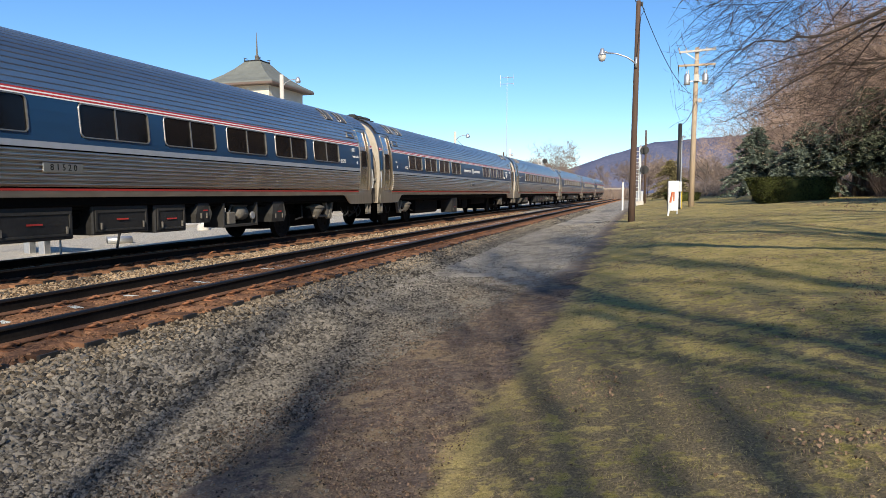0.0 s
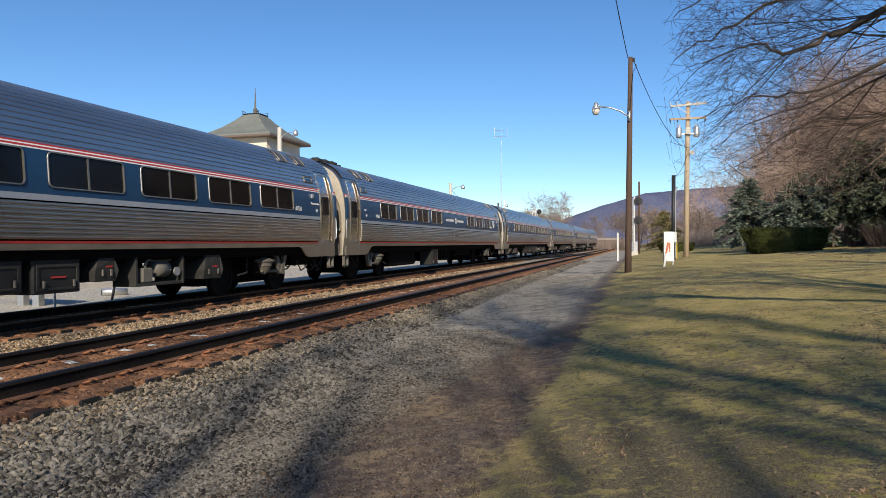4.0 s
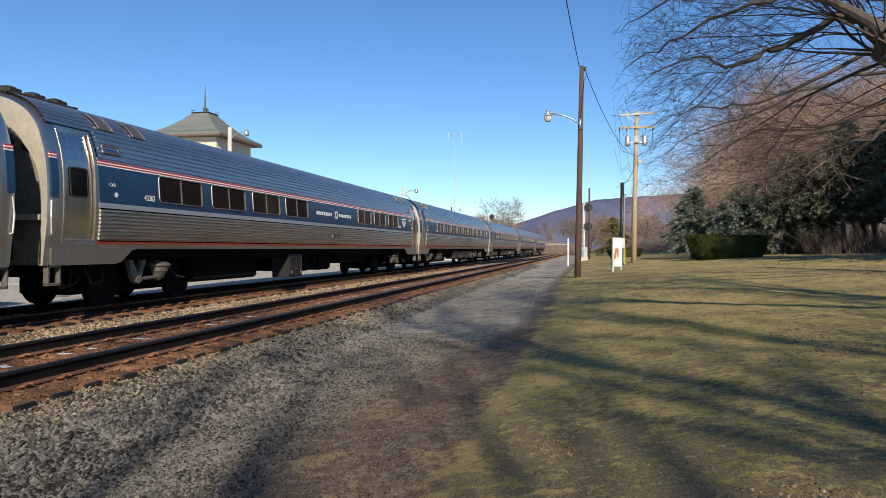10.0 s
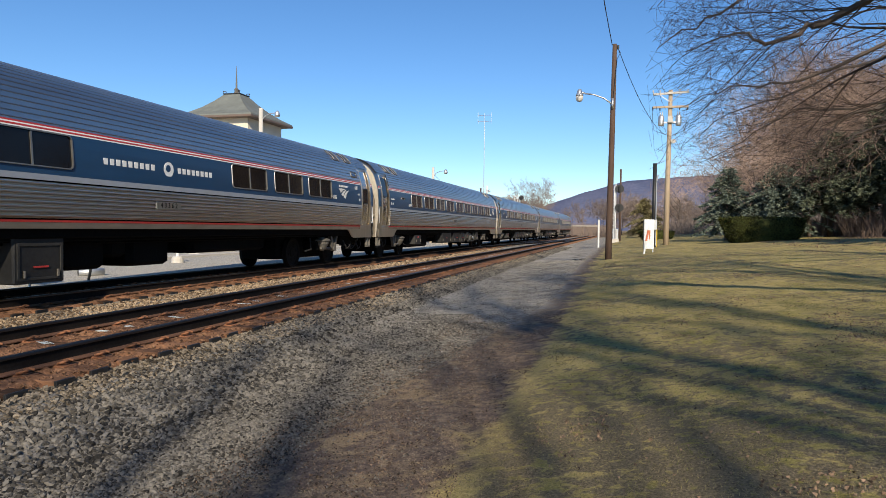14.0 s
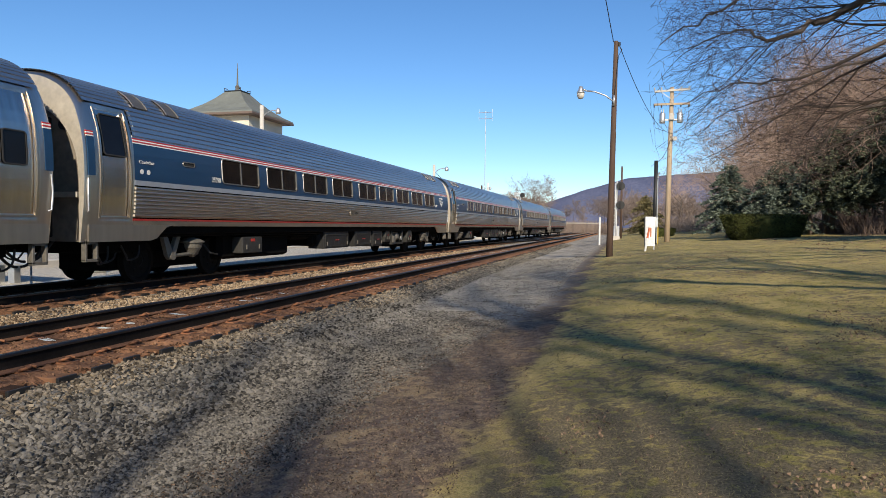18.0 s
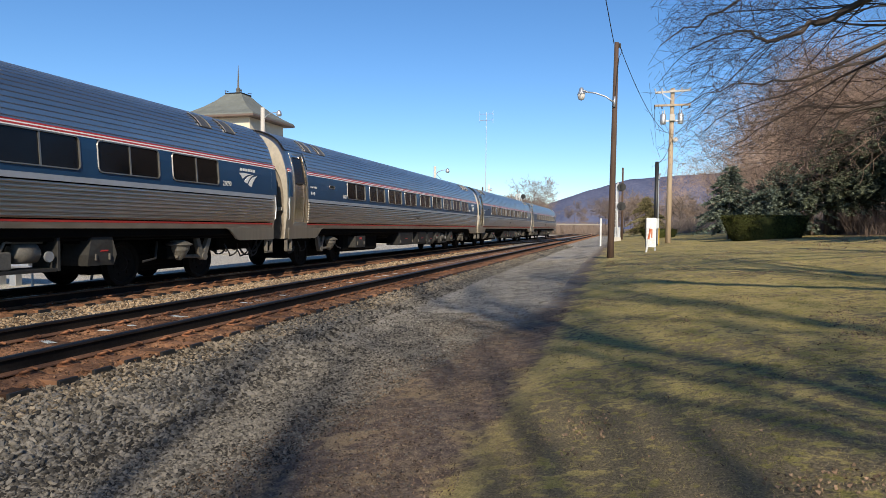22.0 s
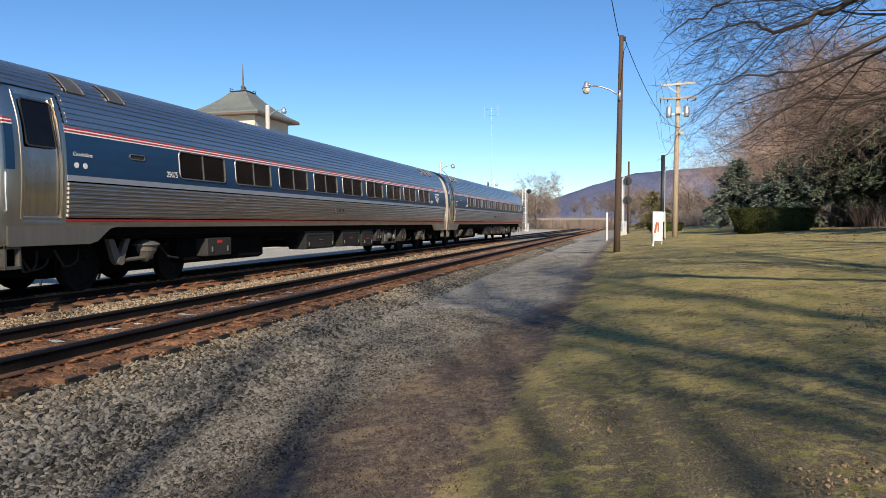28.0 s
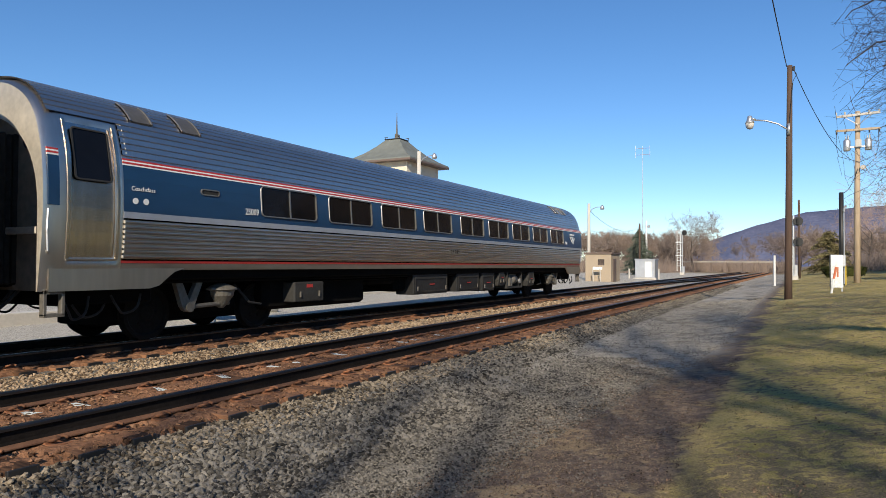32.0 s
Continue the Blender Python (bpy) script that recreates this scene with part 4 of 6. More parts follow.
def side_matrix(y, z, s=1, out=0.012):
    """A pose on the car side whose local x-y plane is the side and whose z points outwards (for lettering)."""
    lean = math.degrees(math.atan2(half_w(z + 0.2) - half_w(z - 0.2), 0.4))
    return pose(half_w(z) + out, y, z, 90 - lean * 0, 0, 90)


def emblem(car, y):
    """Three white blades sweeping together, and a row of short bars above."""
    x = half_w(2.42) + 0.008
    blades = ([(-0.33, 0.125), (-0.16, 0.135), (0.10, 0.125), (-0.02, 0.10), (-0.11, 0.065), (-0.20, 0.01), (-0.26, 0.07)],
              [(-0.15, -0.045), (-0.06, 0.045), (0.06, 0.095), (0.19, 0.118), (0.09, 0.065), (0.02, 0.0), (-0.04, -0.085), (-0.09, -0.075)],
              [(0.0, -0.115), (0.06, -0.02), (0.15, 0.06), (0.33, 0.108), (0.23, 0.035), (0.16, -0.05), (0.11, -0.15), (0.06, -0.135)])
    for top in blades:
        b = Build()
        prism_yz(b, x - 0.004, x + 0.004, [(y + p * 1.3, 2.42 + q * 1.15) for p, q in top][::-1])
        part("emblem_blade", b, white_paint, car)
    for k in range(6):
        xx = half_w(2.64) + 0.006
        part("emblem_bar", Build().box(xx - 0.004, xx + 0.004, y - 0.35 + k * 0.12, y - 0.35 + k * 0.12 + 0.088, 2.625, 2.69), white_paint, car)


def passenger_car(label, windows, number, plate_at, doors, low_window, service, boxes, logo_at, number_at, class_at, slot_at=None, wide_name=None, roof_units=False, vents=False):
    car = thing("passenger_car", label, "train car", group="cars of the train")
    y0, y1 = (1.58 if doors[0] else 0.56), (CAR - 1.50 if doors[1] else CAR - 0.48)
    part("roof", Build().sweep(ROOF, y0, y1), steel_roof, car, "ribbed stainless steel roof")
    top = [p for p in ROOF if p[1] > 3.45]
    for on, a, c in ((doors[0], 0.50, y0), (doors[1], y1, CAR - 0.42)):
        if on:
            part("roof_end", Build().sweep(top, a, c), steel_roof, car, "ribbed roof end above the doors")
    side_part("cantrail", car, steel, 2.905, 2.955, y0, y1, 0.002, 1)
    for zc in (2.890, 2.838):
        side_part("stripe", car, red, zc - 0.015, zc + 0.015, y0, y1, 0.005, 1, label="red stripe")
    for zc in (2.864, 2.810):
        side_part("stripe", car, white_paint, zc - 0.011, zc + 0.011, y0, y1, 0.005, 1, label="white stripe")
    edges = [y0] + [e for w in windows for e in (w, w + WIN_W)] + [y1]
    for s in (1, -1):
        b = side_sweep(Build(), 2.085, WIN_Z0, y0, y1, 0.0, 2, s=s)
        side_sweep(b, WIN_Z1, 2.80, y0, y1, 0.0, 1, s=s)
        for a, c in zip(edges[::2], edges[1::2]):
            side_sweep(b, WIN_Z0, WIN_Z1, a, c, 0.0, 3, s=s)
        part("window_band", b, blue, car, "dark blue painted window band")
        part("fluted_side", Build().sweep([(s * x, z) for x, z in FLUTES], y0 + 0.02, y1 - 0.02, flip=s > 0), steel_flute, car, "fluted stainless steel lower side")
    side_part("belt_rail", car, belt_paint, 1.985, 2.083, y0, y1, 0.012, 2, label="pale grey belt rail")
    side_part("stripe", car, red, 1.298, 1.338, y0, y1, 0.004, 1, label="red sill stripe")
    side_part("sill", car, sill_steel, 1.19, 1.296, y0, y1, 0.0, 2)
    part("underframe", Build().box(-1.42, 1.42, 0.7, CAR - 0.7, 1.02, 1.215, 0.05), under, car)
    # solid near-black block stands in for the unlit interior
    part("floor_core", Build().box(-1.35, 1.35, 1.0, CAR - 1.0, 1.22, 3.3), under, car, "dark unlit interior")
    for w in windows:
        for s in (1, -1):
            zc = (WIN_Z0 + WIN_Z1) / 2
            lean = math.degrees(math.atan2(half_w(WIN_Z1) - half_w(WIN_Z0), WIN_Z1 - WIN_Z0))
            m = pose(s * half_w(zc), w + WIN_W / 2, zc, 0, lean * s, 0) @ pose(0, 0, 0, 0, 0, 0 if s > 0 else 180)
            fr = part("window", WIN_FRAME, None, car, at=m)
            if s > 0:
                for q in (-1, 1):
                    part("pane", WIN_PANE, None, fr, at=(-0.014, q * (WIN_W / 4 - 0.003), 0))
            else:
                part("pane", WIN_PANE, None, fr, at=pose(-0.014, 0, 0) @ Matrix.Diagonal((1, 2.05, 1, 1)))
    vestibule(car, True, low_window, doors[0])
    vestibule(car, False, low_window, doors[1])
    # roof hatches near the ends
    for y in (1.85, 2.85, CAR - 2.35, CAR - 3.35):
        i = np.searchsorted(-HALF[:, 0][20:], -1.0) + 20
        h = Build()
        prof = [(float(np.interp(z, HALF[:, 1], HALF[:, 0])) + 0.03, z + 0.03) for z in np.linspace(3.52, 3.84, 6)]
        h.sweep(prof + [(x - 0.04, z - 0.05) for x, z in reversed(prof)], y, y + 0.42, True, True, True)
        part("roof_hatch", h, hatch_metal, car, "grey roof hatch")
        for yy in (y, y + 0.40):
            e = Build().sweep([(x + 0.012, z + 0.012) for x, z in prof] + [(x - 0.03, z - 0.04) for x, z in reversed(prof)], yy, yy + 0.03, True, True, True)
            part("hatch_frame", e, gasket, car)
    if vents:
        for y in (2.0, CAR - 2.05):
            z, lean = 3.14, -21.5
            x = half_w(z) + 0.022
            m = pose(x, y, z, 0, lean, 0)
            vt = part("cantrail_vent", frame_mesh("cantrail_vent", 0.50, 0.20, 0.045, 0.02, 0.03, hatch_metal, False), None, car, "small framed vent above the stripes", at=m)
            part("vent_glass", pane_mesh("vent_glass", 0.42, 0.13, 0.05, blue_glass), None, vt, at=(0.004, 0, 0))
        y = CAR - 1.95
        part("marker_bracket", Build().box(half_w(2.66) - 0.01, half_w(2.66) + 0.05, y - 0.07, y + 0.05, 2.60, 2.73, 0.01), zinc, car, "small pale marker bracket")
    if roof_units:
        for y in (0.9,):
            for k in range(3):
                u = Build().box(0.12, 0.50, y - 0.3 + 0.55 * k, y + 0.02 + 0.55 * k, 3.97, 4.13, 0.03).box(0.2, 0.42, y - 0.24 + 0.55 * k, y - 0.05 + 0.55 * k, 4.12, 4.165, 0.015).tube([(0.52, y - 0.4 + 0.55 * k, 4.02), (0.54, y + 0.2 + 0.55 * k, 4.04)], 0.025, 6)
                part("roof_unit", u, box_grey, car, "dark roof cable box")
    # equipment below the floor
    for ya, yb, z0, kind in boxes:
        if kind == "tank":
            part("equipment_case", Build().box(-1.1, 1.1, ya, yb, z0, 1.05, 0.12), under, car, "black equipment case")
            continue
        for s in (1, -1):
            xo, b = s * 1.40, Build()
            if kind == "frame":           # open cradle with a compressor in it
                x0, x1 = sorted((xo - s * 0.55, xo))
                for a, c in ((ya, ya + 0.07), (yb - 0.07, yb)):
                    b.box(x0, x1, a, c, z0, 1.04, 0.01)
                b.box(x0, x1, ya + 0.07, yb - 0.07, z0, z0 + 0.06, 0.01)
                o = part("compressor_cradle", b, box_grey, car, "open steel cradle")
                m = (ya + yb) / 2
                part("motor", Build().tube([(xo - s * 0.20, m - 0.05, z0 + 0.32), (xo - s * 0.20, m + 0.35, z0 + 0.32)], [0.17, 0.17], 14), bogie_grey, o, "round grey motor", True)
                part("pump", Build().box(min(xo, xo - s * 0.3), max(xo, xo - s * 0.3), ya + 0.20, ya + 0.50, z0 + 0.07, z0 + 0.36, 0.03), bogie_grey, o)
                part("gauge", Build().tube([(xo - s * 0.02, yb - 0.25, z0 + 0.26), (xo + s * 0.02, yb - 0.25, z0 + 0.26)], 0.09, 14), zinc, o, "round pale gauge")
                part("pipe", Build().tube([(xo - s * 0.1, ya + 0.35, z0 + 0.36), (xo - s * 0.1, ya + 0.45, z0 + 0.52), (xo - s * 0.2, yb - 0.2, z0 + 0.5)], 0.03, 8), bogie_grey, o)
                continue
            if kind == "taper":
                v = [(xo, ya + 0.10, 1.05), (xo, yb - 0.10, 1.05), (xo + s * 0.02, yb, z0 + 0.2), (xo - s * 0.03, yb - 0.03, z0), (xo - s * 0.03, ya + 0.03, z0), (xo + s * 0.02, ya, z0 + 0.2)]
                v += [(p[0] - s * 0.6, p[1], p[2]) for p in v]
                f = [(0, 1, 2, 3, 4, 5), (11, 10, 9, 8, 7, 6)] + [(j, 6 + j, 6 + (j + 1) % 6, (j + 1) % 6) for j in range(6)]
                b.add(v, f if s > 0 else [tuple(reversed(q)) for q in f])
                o = part("equipment_box", b, box_grey, car, "grey tapered equipment box")
            elif kind == "flat":          # squarish case with a framed lid
                x0, x1 = sorted((xo - s * 0.6, xo - s * 0.02))
                b.box(x0, x1, ya, yb, z0, 1.05, 0.03)
                o = part("equipment_box", b, case_black, car, "dark square equipment case")
                for a, c, p, q in ((ya + 0.10, yb - 0.10, 0.90, 0.95), (ya + 0.10, yb - 0.10, z0 + 0.06, z0 + 0.10), (ya + 0.06, ya + 0.11, z0 + 0.06, 0.95), (yb - 0.11, yb - 0.06, z0 + 0.06, 0.95)):
                    part("lid_frame", Build().box(min(xo, xo - s * 0.02), max(xo, xo - s * 0.02), a, c, p, q, 0.004), box_grey, o)
            else:
                x0, x1 = sorted((s * 0.75, xo))
                b.box(x0, x1, ya, yb, z0, z0 + 0.42, 0.03)
                for q in (ya + 0.1, yb - 0.16):
                    b.box(min(s * 1.0, s * 1.06), max(s * 1.0, s * 1.06), q, q + 0.06, z0 + 0.4, 1.1)
                o = part("equipment_box", b, box_grey, car, "grey equipment box")
            if s > 0:
                m, w = (ya + yb) / 2, (0.10 if kind == "box" else 0.15)
                zl = z0 + (0.30 if kind == "box" else 0.26)
                part("warning_label", Build().box(1.401, 1.405, m - w, m + w, zl, zl + (0.07 if kind == "box" else 0.028)), red, o)
                for yy in (ya + 0.16, yb - 0.20):
                    part("latch", Build().box(1.40, 1.43, yy, yy + 0.04, z0 + 0.10, z0 + 0.22, 0.006), bogie_grey, o)
    part("brake_pipe", Build().tube([(1.30, 2.0, 1.0), (1.30, CAR - 2.0, 1.0)], 0.04, 6), under, car)
    part("air_pipe", Build().tube([(1.15, 6.5, 0.93), (1.15, CAR - 6.5, 0.93)], 0.03, 6), under, car)
    wheels = bogie(car, 3.935, -1) + bogie(car, CAR - 3.935, 1)
    # lettering and marks
    for y in number_at:
        words(number, 0.172, white_paint, car, side_matrix(y, 2.26), "car_number", "white car number", 0.82)
    for y, text in class_at:
        words(text, 0.098, white_paint, car, side_matrix(y, 2.45), "class_name", "white lettering")
        for d in ((0.16,) if vents else (-0.09, 0.10)):
            ring = Build().tube([(half_w(2.26) + 0.002, y - 0.05 + d, 2.26), (half_w(2.26) + 0.008, y - 0.05 + d, 2.26)], 0.05, 14)
            part("round_sign", ring, white_paint, car, "small round white sign")
    for y in logo_at:
        emblem(car, y)
    if plate_at:
        x = half_w(1.68) + 0.034
        pl = part("number_plate", Build().box(x - 0.01, x + 0.01, plate_at - 0.40, plate_at + 0.40, 1.60, 1.75, 0.006), steel, car, "steel plate with cut-out number")
        words(" ".join(number), 0.15, under, pl, pose(x + 0.012, plate_at, 1.675, 90, 0, 90), "plate_number")
    if slot_at:
        x = half_w(2.53)
        part("side_vent", frame_mesh("side_vent", 0.42, 0.11, 0.02, 0.02, 0.05, gasket, False), None, car, at=(x, slot_at, 2.53))
        part("vent_cover", pane_mesh("vent_cover", 0.38, 0.09, 0.04, box_grey), None, car, at=(x + 0.006, slot_at, 2.53))
    if wide_name:
        x = half_w(2.44)
        for a, n_ in ((-1.74, 9), (0.38, 8)):
            for k in range(n_):
                y = wide_name + a + k * 0.16
                part("letter_bar", Build().box(x - 0.003, x + 0.006, y, y + 0.10, 2.372, 2.488), white_paint, car)
        ring = Build().tube([(x - 0.004, wide_name + 0.08, 2.43), (x + 0.006, wide_name + 0.08, 2.43)], 0.155, 18)
        part("service_badge", ring, white_paint, car, "round white badge")
        part("badge_core", Build().tube([(x, wide_name + 0.06, 2.45), (x + 0.009, wide_name + 0.06, 2.45)], 0.075, 14), blue, car)
    return car, wheels


COACH_WINDOWS = [4.53 + 2.085 * k for k in range(4)] + [13.05 + 2.07 * k for k in range(5)]
COACH_BOXES = [(5.72, 6.70, 0.50, "box"), (5.2, 8.75, 0.36, "tank"), (8.75, 10.2, 0.78, "tank"), (10.2, 16.3, 0.56, "tank"), (10.6, 12.6, 0.47, "flat"), (13.2, 14.8, 0.47, "flat"), (15.0, 16.05, 0.43, "flat"), (16.35, 16.95, 0.58, "taper"), (17.15, 18.6, 0.45, "frame"), (19.2, 19.9, 0.50, "taper")]
CAFE_WINDOWS = [3.40, 5.48, 7.54, 9.60, 16.15, 18.22, 20.28]
CAFE_BOXES = [(5.4, 8.8, 0.36, "tank"), (10.25, 11.28, 0.28, "flat"), (11.44, 12.6, 0.42, "tank"), (12.6, 13.2, 0.62, "tank"), (13.2, 14.5, 0.42, "tank"), (15.2, 18.6, 0.62, "tank")]
BUS_WINDOWS = [1.875 + 2.095 * k for k in range(1, 5)] + [2.445 + 2.095 * k for k in range(5, 10)]
BUS_BOXES = [(5.72, 6.70, 0.50, "box"), (5.2, 8.75, 0.36, "tank"), (9.3, 10.9, 0.47, "flat"), (11.3, 12.9, 0.47, "flat"), (9.3, 16.9, 0.62, "tank"), (13.3, 14.72, 0.50, "flat"), (14.89, 15.86, 0.46, "flat"), (16.14, 16.7, 0.60, "taper"), (17.15, 18.6, 0.45, "frame"), (19.25, 19.95, 0.50, "taper")]

CARS = []
CARS.append(passenger_car("fluted stainless business class car with blue band", BUS_WINDOWS, "81520", 12.51, (True, True), True, "", BUS_BOXES, [], [23.21], [(CAR - 1.81, "Businessclass")], vents=True))
CARS.append(passenger_car("fluted stainless cafe car with blue band", CAFE_WINDOWS, "43362", 13.75, (True, True), True, "", CAFE_BOXES, [22.9], [3.06, 22.12], [(1.93, "Cafe"), (CAR - 1.80, "Cafe")], wide_name=13.7, roof_units=True, vents=True))
for num in ("25090", "25077", "25075", "25009"):
    d = -0.18 if num == "25075" else 0.0
    CARS.append(passenger_car("fluted stainless coach with blue band and dark windows", COACH_WINDOWS[:4] + [w + d for w in COACH_WINDOWS[4:]], num, 12.6, (True, False), False, "", COACH_BOXES, [24.25 + d], [4.27, 23.3 + d], [(1.92, "Coachclass")], slot_at=3.27))

# ================= poles, signs and signals =================
def gz(x, y):
    return float(ground_z(x, y))


def lamp_pole():
    """Brown wooden pole with a bracket lamp."""
    x, y = -0.50, 27.3
    z = gz(x, y) - 0.1
    h = 8.56 - z
    p = thing("lamp_pole", "weathered brown wooden pole with a bracket street lamp", "street lamp", (x, y, z))
    lean = 0.012
    part("pole", Build().tube([(0.0, 0, 0), (lean * 2, 0, 2), (lean * 5, 0, 5), (lean * h, 0, h)], [0.135, 0.122, 0.108, 0.085], 14), pole_wood, p, smooth=True)
    ha = h - 1.83
    arm = Build().tube([(lean * ha, -0.1, ha - 0.55), (lean * ha - 0.35, -0.1, ha - 0.28), (lean * ha - 0.75, -0.1, ha - 0.12), (lean * ha - 1.15, -0.1, ha - 0.06)], 0.03, 8)
    arm.tube([(lean * ha - 0.02, -0.13, ha - 0.70), (lean * ha - 0.02, -0.13, ha - 0.30)], 0.045, 8)
    part("arm", arm, zinc, p, "galvanised curved arm", True)
    lx = lean * ha - 1.30
    head = Build().tube([(lx, -0.1, ha + 0.12), (lx, -0.1, ha + 0.10), (lx, -0.1, ha - 0.02), (lx, -0.1, ha - 0.10), (lx, -0.1, ha - 0.16)], [0.03, 0.075, 0.10, 0.14, 0.16], 14)
    head.tube([(lx, -0.1, ha + 0.02), (lx + 0.2, -0.1, ha - 0.05)], 0.035, 8)
    hd = part("lamp_head", head, zinc, p, "galvanised lamp head", True)
    part("refractor", Build().tube([(lx, -0.1, ha - 0.16), (lx, -0.1, ha - 0.28), (lx, -0.1, ha - 0.36), (lx, -0.1, ha - 0.39)], [0.15, 0.14, 0.10, 0.02], 14), concrete, hd, "pale lamp bowl", True)
    part("insulator", Build().tube([(lean * h + 0.12, 0, h - 0.2), (lean * h + 0.12, 0, h - 0.05)], 0.05, 8).tube([(lean * h, 0, h - 0.12), (lean * h + 0.14, 0, h - 0.12)], 0.015, 6), black_paint, p)
    part("riser_cable", Build().tube([(lean * h + 0.1, -0.02, h - 0.15), (lean * h + 0.22, -0.03, h - 0.35), (lean * h + 0.10, -0.12, h - 0.6), (lean * ha, -0.14, ha - 0.3)], 0.012, 5), wire_black, p)
    return (x + lean * h, y, z + h)


def transformer_pole():
    x, y = 2.55, 42.0
    z = gz(x, y) - 0.1
    h = 9.60 - z
    p = thing("utility_pole", "light wooden utility pole with two crossarms and transformers", "utility pole", (x, y, z))
    part("pole", Build().tube([(0, 0, 0), (0.03, 0, 4), (0.1, 0, h)], [0.165, 0.145, 0.115], 14), pole_new, p, smooth=True)
    for k, (dz, w) in enumerate(((0.22, 1.0), (1.02, 1.0))):
        tilt = 0.06 if k == 0 else 0
        a = Build()
        a.box(-w + 0.1, w + 0.1, -0.22, -0.12, -0.06, 0.06, 0.01)
        part("crossarm", a, concrete if k == 0 else pole_new, p, "bleached timber crossarm", at=pose(0, 0, h - dz, 0, -2.5 if k == 0 else 0, 0))
        for q in (-0.9, -0.5, 0.6, 1.05):
            part("insulator", Build().tube([(q, -0.17, h - dz + 0.05 - (0.25 if k else 0)), (q, -0.17, h - dz + (0.2 if not k else 0.05))], [0.03, 0.045], 8), black_paint if k else concrete, p)
    br = Build().tube([(-0.55, -0.2, h - 0.28), (0.08, -0.14, h - 0.75)], 0.02, 5).tube([(0.75, -0.2, h - 0.22), (0.12, -0.14, h - 0.75)], 0.02, 5)
    part("brace", br, zinc, p)
    for q in (-0.42, 0.56):
        t = Build().tube([(q, -0.1, h - 2.12), (q, -0.1, h - 2.08), (q, -0.1, h - 1.56), (q, -0.1, h - 1.50)], [0.15, 0.17, 0.17, 0.11], 16)
        t.tube([(q - 0.05, -0.1, h - 1.52), (q - 0.05, -0.1, h - 1.32)], 0.03, 8)
        tr = part("transformer", t, zinc, p, "pale grey transformer can", True)
        part("bushing", Build().tube([(q + 0.06, -0.1, h - 1.52), (q + 0.06, -0.1, h - 1.28)], [0.04, 0.02], 8), concrete, tr)
    part("bracket", Build().box(-0.28, 0.42, -0.17, -0.13, h - 1.98, h - 1.88, 0.01), zinc, p)
    part("cut_out", Build().box(-0.06, 0.24, -0.26, -0.14, h - 1.95, h - 1.55, 0.03), concrete, p)
    part("meter", Build().tube([(0.30, -0.18, h - 3.05), (0.30, -0.30, h - 3.05)], 0.13, 14), concrete, p)
    ca = Build()
    for q in (-0.9, 1.0):
        ca.tube([(q, -0.17, h - 1.05), (q * 1.02, -0.2, h - 1.8), (q * 0.9, -0.2, h - 2.4), (0.15, -0.15, h - 2.75)], 0.014, 5)
    part("drop_cable", ca, wire_black, p)
    return (x + 0.1, y, z + h)


top_lamp = lamp_pole()
top_tp = transformer_pole()


def hanging_wire(a, b, sag, r=0.012, label="thin black overhead wire"):
    pts = [(a[0] + (b[0] - a[0]) * t, a[1] + (b[1] - a[1]) * t, a[2] + (b[2] - a[2]) * t - 4 * sag * t * (1 - t)) for t in np.linspace(0, 1, 15)]
    return solo("overhead_wire", Build().tube(pts, r, 5), wire_black, label, "wire")


hanging_wire((top_lamp[0] + 0.12, top_lamp[1], top_lamp[2] - 0.15), (top_tp[0] - 0.3, top_tp[1], top_tp[2] - 2.6), 0.55, 0.014)
hanging_wire((top_lamp[0] - 0.1, top_lamp[1] - 0.1, top_lamp[2] - 0.05), (-1.5, -8.0, 9.5), 0.6, 0.016)


def dark_pole():
    x, y = 1.69, 38.5
    z = gz(x, y) - 0.1
    h = 4.95 - z
    p = thing("service_post", "short black service post with conduit and meter box", "post", (x, y, z))
    part("post", Build().tube([(0, 0, 0), (0, 0, h)], [0.12, 0.105], 12), black_paint, p, smooth=True)
    part("conduit", Build().tube([(0.10, -0.1, 0.2), (0.10, -0.1, h - 1.0)], 0.03, 8), zinc, p)
    part("weather_head", Build().tube([(0.1, -0.1, h - 0.95), (0.14, -0.1, h - 0.7), (0.22, -0.12, h - 0.66)], 0.05, 8), zinc, p)
    part("meter_box", Build().box(-0.16, 0.16, -0.26, -0.11, 1.05, 1.60, 0.02), zinc, p, "pale grey meter box")
    part("yellow_conduit", Build().tube([(0.16, -0.08, 0.0), (0.16, -0.08, 1.1)], 0.03, 6), material("yellow_plastic", (0.55, 0.38, 0.05), 0.5), p)
    return (x, y, z + h)


top_dark = dark_pole()
hanging_wire((top_dark[0], top_dark[1], top_dark[2] - 0.05), (top_tp[0], top_tp[1], top_tp[2] - 3.0), 0.35, 0.016)


